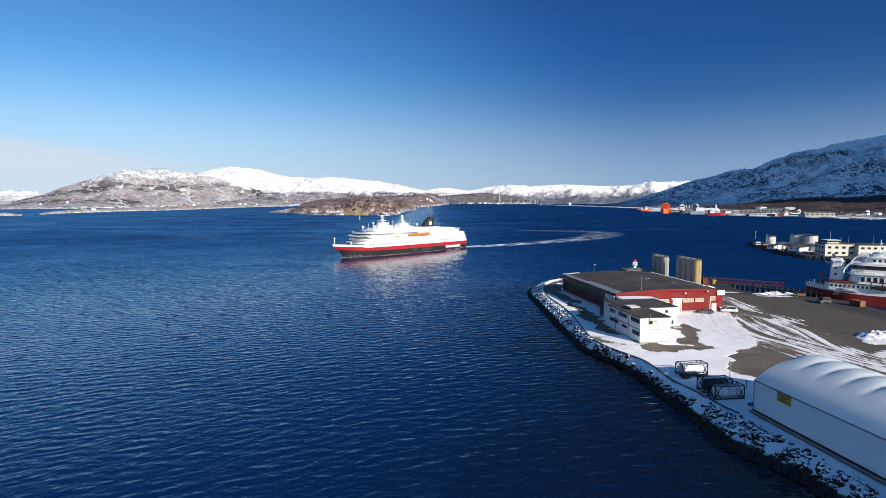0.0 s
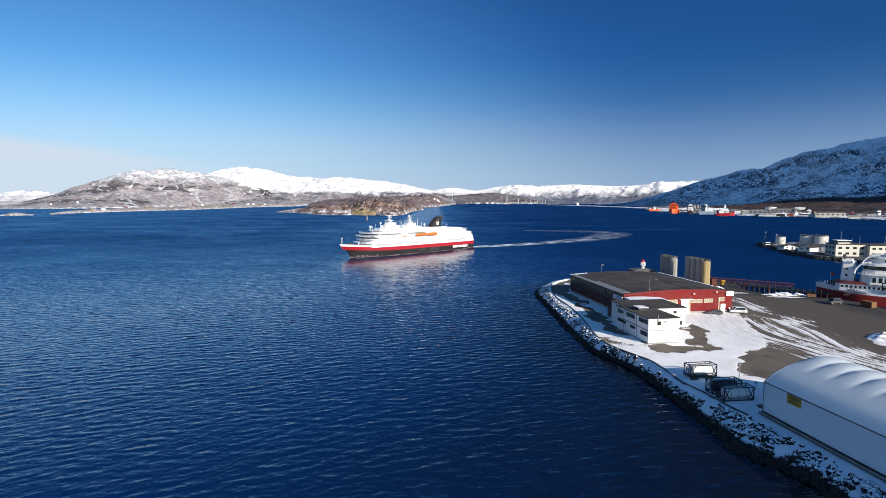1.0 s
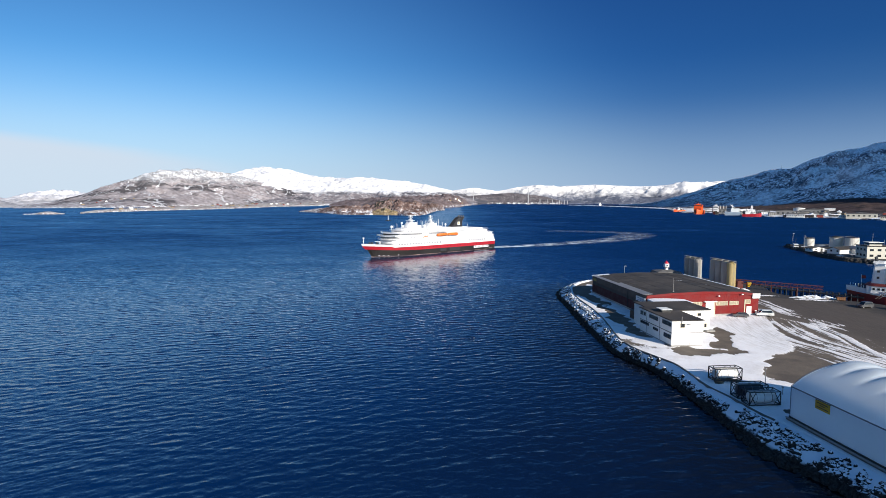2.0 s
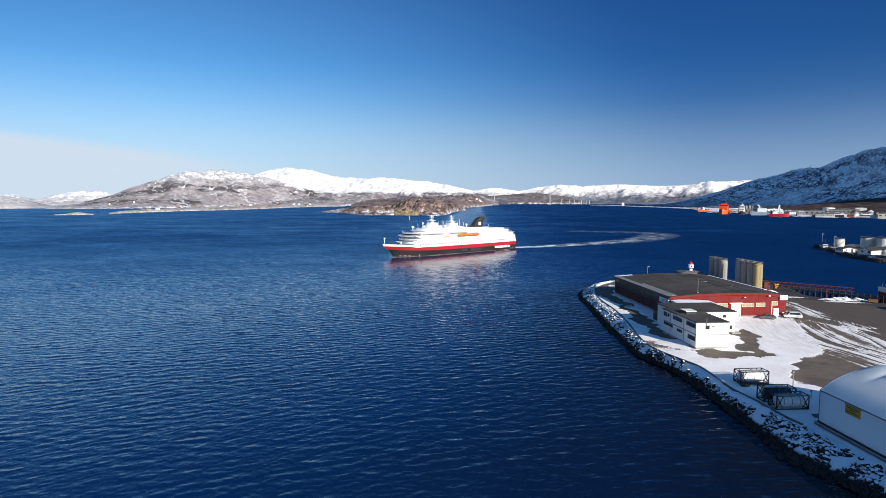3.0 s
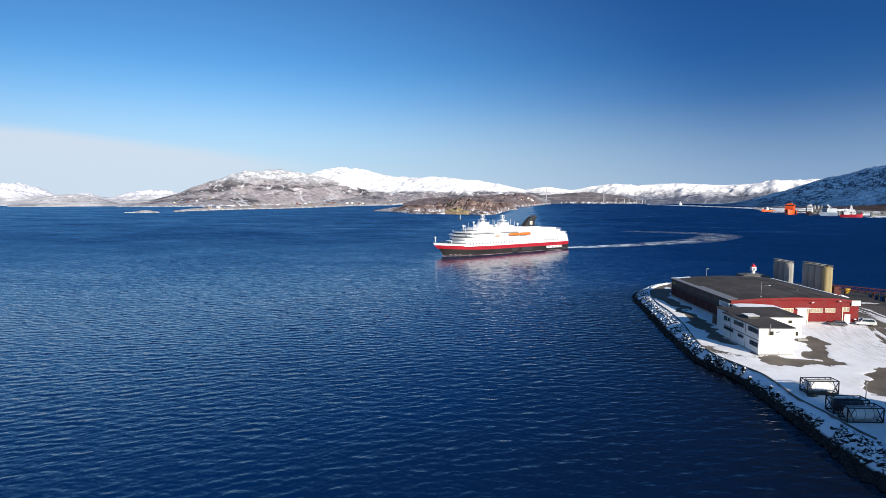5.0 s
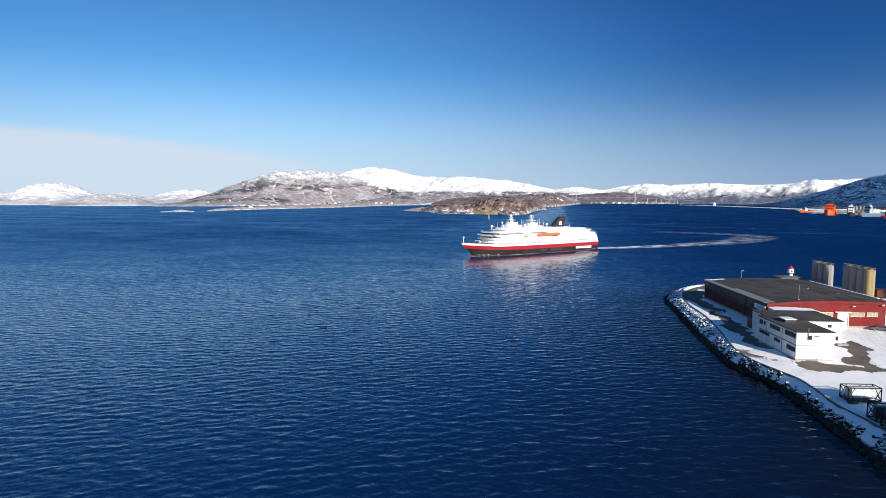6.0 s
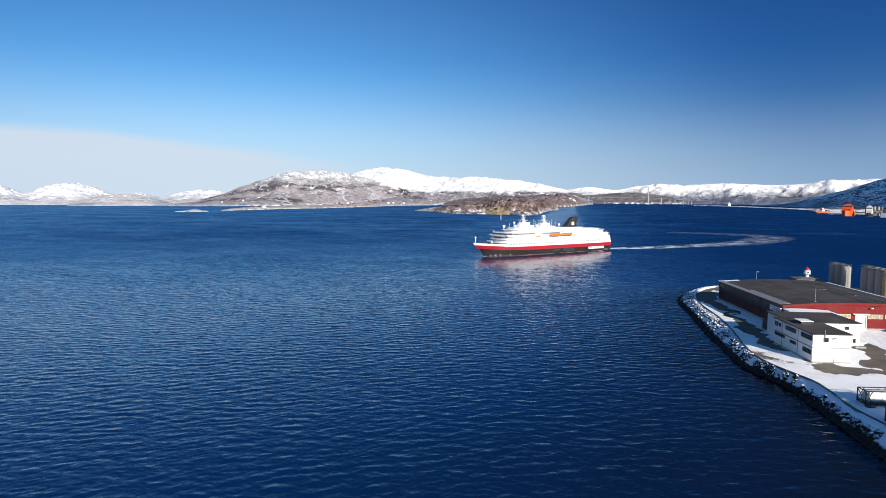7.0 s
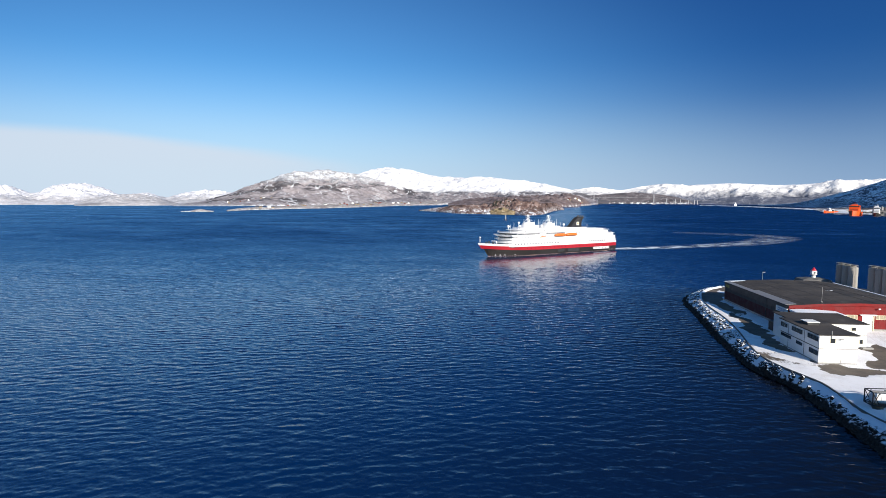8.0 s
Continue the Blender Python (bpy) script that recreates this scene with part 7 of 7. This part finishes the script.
for x, y, r, h in ((277.5, 461, 3.6, 5.6), (291.5, 450, 4.6, 7.3), (296.5, 440, 4.7, 7.6)):
    s = thing("fuel_tank", pose(x, y, 2.0), "off-white cylindrical fuel tank with a top rail", "tank", "fuel tanks on the mole")
    part("shell", lathe(bmesh.new(), [(r, -0.3), (r, h), (r * 0.5, h + 0.35), (0.2, h + 0.45)], 28), OFFWHITE_TANK, s)
    bm = bmesh.new()
    for k in range(18):
        a = math.tau * k / 18
        tube(bm, (r * math.cos(a), r * math.sin(a), h), (r * math.cos(a), r * math.sin(a), h + 0.9), 0.05, 4)
    lathe(bm, [(r + 0.03, h + 0.85), (r + 0.03, h + 0.93), (r - 0.03, h + 0.93), (r - 0.03, h + 0.85)], 28)
    part("railing", bm, GREY_METAL, s)
    tread = mesh_of(bx(-0.3, -0.3, 0, 0.3, 0.3, 0.1), "tread", GREY_METAL)
    for k in range(14):
        a = -2.4 + k * 0.11
        piece("tread", tread, s, pose((r + 0.3) * math.cos(a), (r + 0.3) * math.sin(a), k * h / 14))


def gabled(name, m, w, d, h, rise, wall, roof, label, group="buildings on the mole", windows=(), doors=()):
    b = thing(name, m, label, "building", group)
    part("wall", rings(bmesh.new(), [[(0, y, -0.3), (w, y, -0.3), (w, y, h), (w / 2, y, h + rise), (0, y, h)] for y in (0.0, d)]), wall, b)
    for x0, x1, za, zb in ((-0.4, w / 2, h - 0.1, h + rise + 0.05), (w / 2, w + 0.4, h + rise + 0.05, h - 0.1)):
        part("roof", rings(bmesh.new(), [[(x0, y, za), (x1, y, zb), (x1, y, zb + 0.2), (x0, y, za + 0.2)] for y in (-0.4, d + 0.4)]), roof, b)
    for face, a, z, ww, hh in windows:
        window_unit(b, on_front(a, z) if face == "front" else on_left(a, z), ww, hh, DARK_TRIM, 1)
    for a, ww, hh in doors:
        part("door", bx(a, -0.06, 0, a + ww, -0.01, hh), DARK_TRIM, b)
    return b


gabled("warehouse", pose(249.5, 410, 2.0, 0, 0, 8), 9, 7, 2.3, 0.8, WHITE_PAINT, ROOF_FELT, "low white depot shed with a dark roof", windows=[("left", 2, 1.2, 1.0, 0.8), ("left", 5, 1.2, 1.0, 0.8), ("front", 2, 1.2, 1.2, 0.8)], doors=[(6, 1.6, 2.2)])
gabled("warehouse", pose(252.0, 398, 2.0, 0, 0, -62), 8, 22, 2.8, 1.5, WHITE_PAINT, ROOF_FELT, "long white depot building with a dark gabled roof", windows=[("left", 3 + 4 * k, 1.5, 1.4, 1.2) for k in range(5)] + [("front", 2, 1.4, 1.2, 1.2), ("front", 6, 1.4, 1.2, 1.2)])
gabled("warehouse", pose(268, 392, 2.0, 0, 0, 10), 5, 7, 3.2, 1.6, WHITE_PAINT, GREY_METAL, "white gabled store with a pale roof", doors=[(3, 2.2, 3.0)])
hq = thing("harbour_office", pose(253.5, 362, 2.0, 0, 0, -10), "three-storey beige harbour office with a rooftop control room", "building", "buildings on the mole")
part("wall", bx(0, 0, -0.3, 17.5, 14, 7.5), BEIGE, hq)
part("roof", bx(-0.3, -0.3, 7.5, 17.8, 14.3, 7.85), ROOF_FELT, hq)
part("wall", bx(17.5, -4, -0.3, 52, 13, 7.2), BEIGE, hq)
part("roof", bx(17.8, -4.3, 7.2, 52.3, 13.3, 7.55), ROOF_FELT, hq)
control = part("control_room", bx(2.0, 2, 7.85, 9.0, 8, 8.8), BEIGE, hq)
part("window_band", bx(1.8, 1.8, 8.8, 9.2, 8.2, 9.8), GLASS, control)
part("control_roof", bx(1.3, 1.3, 9.8, 9.7, 8.7, 10.1), WHITE_PAINT, control)
for z in (1.2, 4.7):
    for k in range(4):
        window_unit(hq, on_front(1.6 + 4.2 * k, z), 2.0, 1.4, DARK_TRIM, 2)
    for k in range(9):
        window_unit(hq, on_front(19.0 + 3.6 * k, z, -4), 1.9, 1.3, DARK_TRIM, 2)
    for k in range(3):
        window_unit(hq, on_left(2 + 4.2 * k, z), 2.0, 1.4, DARK_TRIM, 2)
for x, y, h in ((5.0, 5, 7.5), (11, 4, 3.5), (15, 3, 4.5), (30, 4, 5)):
    part("aerial", tube(bmesh.new(), (x, y, 7.4), (x, y, 8 + h), 0.09, 5), GREY_METAL, hq)
for x, y in ((343, 470), (262, 441), (271, 472)):
    if x < 300:
        s = thing("mole_lamp", pose(x, y, 2.0), "thin lamp post on the mole", "lamp post")
        part("pole", tube(bmesh.new(), (0, 0, -0.2), (0, 0, 9), 0.12, 6), GREY_METAL, s)
        part("lamp_head", bx(-0.3, -0.3, 8.9, 1.0, 0.3, 9.2), GREY_METAL, s)
boat = thing("workboat", pose(262, 452, 0, 0, 0, -112), "dark workboat lying at the mole", "boat")
part("hull", rings(bmesh.new(), [[(x, -w, -0.5), (x, -w * 1.1, 1.6 + s), (x, w * 1.1, 1.6 + s), (x, w, -0.5)] for x, w, s in ((-8, 2.2, 0.2), (0, 2.6, 0), (5, 2.0, 0.5), (9, 0.2, 1.2))]), BLACK_PAINT, boat)
part("wheelhouse", bx(-3, -1.6, 1.5, 2, 1.6, 4.2), SHIP_WHITE, boat)
part("wheelhouse_window", bx(1.2, -1.63, 2.9, 2.03, 1.63, 3.7), GLASS, boat)
part("mast", tube(bmesh.new(), (-1, 0, 4.2), (-1, 0, 8), 0.1, 6), DARK_TRIM, boat)

# ---- town harbour across the bay ----
SNOWY_FLAT = snow_on("snowy_harbour_flat", (0.12, 0.11, 0.105), (0.26, 0.24, 0.235), 0.80, 1.03, 0.03)
rows = []
shore = smooth_curve([(20.3, 1935), (22.5, 1775), (26, 1552), (28.2, 1425), (32.4, 1388), (35.6, 1314), (39, 1262), (44, 1215)])
for j in range(9):
    t = j / 8
    rows.append([((shore(a) + 6 + 330 * t * min(1, (a - 19.5) / 3)) * math.sin(radians(a)), (shore(a) + 6 + 330 * t * min(1, (a - 19.5) / 3)) * math.cos(radians(a)), (-2 if j == 0 else 2.6 + 5.0 * t ** 2)) for a in np.linspace(20.3, 44, 120)])
tagged(new("harbour_flat", grid_mesh("harbour_flat", rows, SNOWY_FLAT)), "snowy flat harbour ground of the town", "ground", kind="structure")


def sky_block(name, x, y, w, d, h, wall, label, turn=0.0, roof=None, z=2.6, windows=0):
    h *= 0.78
    b = thing(name, pose(x, y, z, 0, 0, turn), label, "building", "harbour buildings of the town")
    part("wall", bx(-w / 2, -d / 2, -2, w / 2, d / 2, h), wall, b)
    part("roof", rings(bmesh.new(), [[(-w / 2 - 0.5, yy, h), (w / 2 + 0.5, yy, h), (w / 2 + 0.5, yy, h + 0.4), (0, yy, h + 0.06 * w), (-w / 2 - 0.5, yy, h + 0.4)] for yy in (-d / 2 - 0.5, d / 2 + 0.5)]), roof or GREY_ROOF, b)
    for k in range(windows):
        part("window", bx(-w / 2 + w * (k + 0.3) / windows, -d / 2 - 0.25, h * 0.35, -w / 2 + w * (k + 0.7) / windows, -d / 2 - 0.05, h * 0.72), DARK_TRIM, b)
    return b


sky_block("warehouse", 785, 1142, 50, 22, 9.5, BEIGE, "long beige harbour warehouse with a flat grey roof", -33, GREY_ROOF, windows=6)
sky_block("warehouse", 742, 1325, 38, 26, 12, GREY_METAL, "dark grey fish-plant hall on the town quay", -30, windows=4)
sky_block("warehouse", 790, 1330, 34, 20, 8, BEIGE, "low beige quay building", -30, GREY_ROOF, windows=4)
sky_block("warehouse", 850, 1400, 60, 26, 13, GREY_METAL, "long grey industrial hall", -32, windows=7)
sky_block("warehouse", 900, 1420, 22, 20, 17, WHITE_PAINT, "tall white cold store", -32, SNOW_WHITE)
sky_block("warehouse", 700, 1510, 46, 24, 12, GREY_METAL, "grey harbour hall behind the ships", -28, windows=5)
sky_block("warehouse", 738, 1270, 40, 14, 5, TIMBER_RED, "low red quay shed", -30, windows=4)
sky_block("warehouse", 770, 1560, 40, 22, 10, WHITE_PAINT, "white warehouse on the town quay", -28, SNOW_WHITE, windows=4)
sky_block("warehouse", 930, 1180, 24, 14, 6, WHITE_PAINT, "low white store by the shore", -37, windows=3)
sky_block("warehouse", 955, 1290, 36, 18, 8, GREY_METAL, "grey industrial shed among snow", -36, SNOW_WHITE, windows=4)
sky_block("warehouse", 735, 1680, 46, 20, 9, GREY_METAL, "grey quay hall near the spit", -24, SNOW_WHITE, windows=4)
town_stock = [sky_block("town_building", 705, 1462, 16, 10, 6, WHITE_PAINT, "white harbour-side building in the town", -30, GREY_ROOF, windows=5),
              sky_block("town_building", 760, 1290, 18, 9, 5.5, BEIGE, "pale flat-roofed block in the town", -30, GREY_ROOF, windows=6),
              sky_block("town_building", 815, 1300, 13, 11, 8, GREY_METAL, "grey sheet-metal hall in the town", -30, GREY_ROOF, windows=3),
              sky_block("town_building", 865, 1250, 11, 8, 5, TIMBER_RED, "dark red timber store in the town", -34, GREY_ROOF, windows=3),
              sky_block("town_building", 905, 1245, 20, 10, 4.5, BROWN_METAL, "dark low shed with snow on its roof", -36, SNOW_WHITE, windows=4)]
rnd = random.Random(77)
for k in range(84):
    a = rnd.uniform(21.5, 33.5) if k % 7 else rnd.uniform(33.5, 40)
    r = shore(a) + 20 + 260 * rnd.random() ** 1.5
    copy_thing(town_stock[rnd.choice((0, 0, 0, 1, 1, 2, 2, 3, 4))], pose(r * math.sin(radians(a)), r * math.cos(radians(a)), 2.6 + 1.6 * ((r - shore(a)) / 330) ** 2, 0, 0, -a + rnd.uniform(-25, 15)))
for x, y, r, h in ((862, 1480, 13, 13), (897, 1462, 8, 10), (935, 1415, 6, 9)):
    s = thing("storage_tank", pose(x, y, 2.6), "large white storage tank on the town quay", "tank", "town storage tanks")
    part("shell", lathe(bmesh.new(), [(r, -2), (r, h), (r * 0.5, h + 1.4), (0.3, h + 1.8)], 24), WHITE_PAINT, s)
    part("roof_rail", lathe(bmesh.new(), [(r + 0.1, h), (r + 0.1, h + 0.9), (r - 0.1, h + 0.9), (r - 0.1, h)], 24), GREY_METAL, s)
for k in range(7):
    s = thing("silo", pose(684 + 6.6 * k, 1560 - 3.4 * k, 2.6), "grey steel quay silo", "silo", "town silos")
    part("shell", lathe(bmesh.new(), [(3.2, -2), (3.2, 17), (0.4, 19.5)], 14), GREY_METAL, s)
    part("cap", lathe(bmesh.new(), [(0.7, 19.2), (0.7, 20.4)], 8), GREY_METAL, s)


def far_ship(x, y, turn, L, B, H, hull_mat, top_mat, label, house_at=0.7, house_h=14.0, extra=None):
    s = thing("supply_ship", pose(x, y, 0, 0, 0, turn), label, "ship", "ships at the town quay")
    part("hull", rings(bmesh.new(), [[(xx * L, -w * B / 2 * 0.85, -1), (xx * L, -w * B / 2, H + r), (xx * L, w * B / 2, H + r), (xx * L, w * B / 2 * 0.85, -1)] for xx, w, r in ((-0.5, 0.85, 0), (-0.3, 1, 0), (0.2, 1, 0.5), (0.38, 0.7, 1.8), (0.5, 0.06, 3.2))]), hull_mat, s)
    hx = (house_at - 0.5) * L
    house = part("deckhouse", bx(hx - L * 0.10, -B * 0.42, H, hx + L * 0.12, B * 0.42, H + house_h * 0.6), top_mat, s)
    part("wheelhouse", bx(hx - L * 0.06, -B * 0.46, H + house_h * 0.6, hx + L * 0.09, B * 0.46, H + house_h), top_mat, s)
    part("wheelhouse_window", bx(hx - L * 0.062, -B * 0.465, H + house_h * 0.75, hx + L * 0.092, B * 0.465, H + house_h * 0.9), GLASS, s)
    part("mast", tube(bmesh.new(), (hx, 0, H + house_h), (hx, 0, H + house_h * 1.5), 0.6, 6, 0.25), top_mat, s)
    part("mast", tube(bmesh.new(), (hx - L * 0.05, B * 0.2, H + house_h), (hx - L * 0.05, B * 0.2, H + house_h * 1.3), 0.35, 6, 0.2), SHIP_WHITE, s)
    for k in (0.14, 0.38):
        part("deck_window", bx(hx - L * 0.102, -B * 0.34, H + house_h * k, hx + L * 0.122, B * 0.34, H + house_h * (k + 0.07)), GLASS, house)
    part("funnel", bx(hx - L * 0.2, -B * 0.15, H, hx - L * 0.13, B * 0.15, H + house_h * 0.75), DARK_TRIM, s)
    part("top_house", bx(hx - L * 0.03, -B * 0.26, H + house_h, hx + L * 0.06, B * 0.26, H + house_h * 1.16), top_mat, s)
    for side_y in (-1, 1):
        part("bridge_wing", bx(hx + L * 0.02, side_y * B * 0.46 - 0.6, H + house_h * 0.72, hx + L * 0.08, side_y * B * 0.52 + 0.6, H + house_h * 0.9), top_mat, s)
    part("deck_crane", tube(tube(bmesh.new(), (-L * 0.25, B * 0.3, H), (-L * 0.25, B * 0.3, H + house_h * 0.55), 0.7, 6), (-L * 0.25, B * 0.3, H + house_h * 0.55), (-L * 0.05, B * 0.34, H + house_h * 0.8), 0.4, 6), top_mat, s)
    if extra == "frame":
        bm = bmesh.new()
        for y in (-B * 0.35, B * 0.35):
            tube(bm, (-L * 0.12, y, H), (-L * 0.02, y, H + 20), 0.8, 6, 0.5)
            tube(bm, (L * 0.06, y, H), (-L * 0.02, y, H + 20), 0.7, 6, 0.5)
        tube(bm, (-L * 0.02, -B * 0.35, H + 20), (-L * 0.02, B * 0.35, H + 20), 0.6, 6)
        part("derrick", bm, SHIP_WHITE, s)
    if extra == "bulk":
        part("cargo_block", bx(-L * 0.4, -B * 0.45, H, L * 0.06, B * 0.45, H + 9), top_mat, s)
    part("deck_gear", bx(-L * 0.38, -B * 0.3, H, -L * 0.2, B * 0.3, H + 3), DARK_TRIM, s)
    return s


FAR_ORANGE = plain("vivid_orange_ship_paint", (0.80, 0.10, 0.015), 0.45, scale=0.1)
FAR_BLUE = plain("slate_blue_ship_paint", (0.14, 0.19, 0.26), 0.5, scale=0.1)
far_ship(632, 1528, -124, 56, 22, 9, FAR_ORANGE, FAR_ORANGE, "vivid orange offshore supply ship at the town quay", 0.66, 15)
far_ship(676, 1780, -160, 40, 11, 5, FAR_ORANGE, SHIP_WHITE, "small orange workboat near the spit", 0.6, 7)
far_ship(664, 1500, -120, 48, 12, 5, BLACK_PAINT, SHIP_WHITE, "black-hulled ship with a white deckhouse", 0.65, 16)
far_ship(662, 1412, -150, 52, 14, 7, FAR_BLUE, plain("pale_blue_ship_paint", (0.42, 0.46, 0.50), 0.5), "slate-blue ship with a pale deckhouse", 0.6, 15, "bulk")
far_ship(650, 1292, -20, 38, 12, 5.5, SHIP_RED, SHIP_WHITE, "red-hulled ship with a white loading derrick", 0.25, 9, "frame")


# ---- woods on the far slopes and the islet ----
def woods(name, label, az, dist, count, height, material, seed, keep=lambda x, y: True):
    """Many small ragged trees: a thin trunk and uneven clumps, joined."""
    rnd = random.Random(seed)
    verts, faces = [], []
    for _ in range(count):
        a, r = rnd.uniform(*az), rnd.uniform(*dist)
        x, y = r * math.sin(radians(a)), r * math.cos(radians(a))
        z = land_height(x, y)
        if z < 2.5 or fbm(x * 0.012, y * 0.012, seed, 3) < -0.05 or not keep(x, y):
            continue
        h = height * rnd.uniform(0.6, 1.3)
        base = len(verts)
        verts += [(x - 0.25, y, z - 1), (x + 0.25, y, z - 1), (x, y, z + h * 0.5)]
        faces.append((base, base + 1, base + 2))
        for k in range(3):
            cx, cy, cz = x + rnd.uniform(-0.2, 0.2) * h, y + rnd.uniform(-0.2, 0.2) * h, z + h * (0.35 + 0.25 * k)
            w = h * rnd.uniform(0.16, 0.28) * (1.2 - 0.25 * k)
            base = len(verts)
            ring = [(cx + w * rnd.uniform(0.6, 1.2) * math.cos(math.tau * i / 5), cy + w * rnd.uniform(0.6, 1.2) * math.sin(math.tau * i / 5), cz + rnd.uniform(-0.1, 0.1) * h) for i in range(5)]
            verts += ring + [(cx, cy, cz + h * 0.32), (cx, cy, cz - h * 0.14)]
            for i in range(5):
                faces += [(base + i, base + (i + 1) % 5, base + 5), (base + (i + 1) % 5, base + i, base + 6)]
    me = bpy.data.meshes.new(name)
    me.from_pydata(verts, [], faces)
    me.materials.append(material)
    tagged(new(name, me), label, "trees", kind="stuff")


CONIFER = plain("dark_conifers", (0.028, 0.034, 0.024), 0.9, var=0.4, scale=0.1)
BARE_BIRCH = plain("bare_birch_twigs", (0.16, 0.11, 0.095), 0.95, var=0.4, scale=0.05)
deps = bpy.context.evaluated_depsgraph_get()
woods("islet_woods", "dark conifers and bare bushes on the islet", (-8.1, -5.9), (1475, 1560), 420, 3.6, CONIFER, 31)
woods("islet_scrub", "bare brown bushes on the islet", (-6, -2), (1400, 1700), 200, 3.5, BARE_BIRCH, 32)
# darker copy of BARE_BIRCH: the slope's shade is put into the twig colour
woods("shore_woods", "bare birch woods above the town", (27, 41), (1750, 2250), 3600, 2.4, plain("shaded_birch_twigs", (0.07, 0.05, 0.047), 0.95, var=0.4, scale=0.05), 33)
woods("peninsula_woods", "bare birch woods on the peninsula", (-12, 3), (2550, 3200), 600, 3.5, BARE_BIRCH, 34)
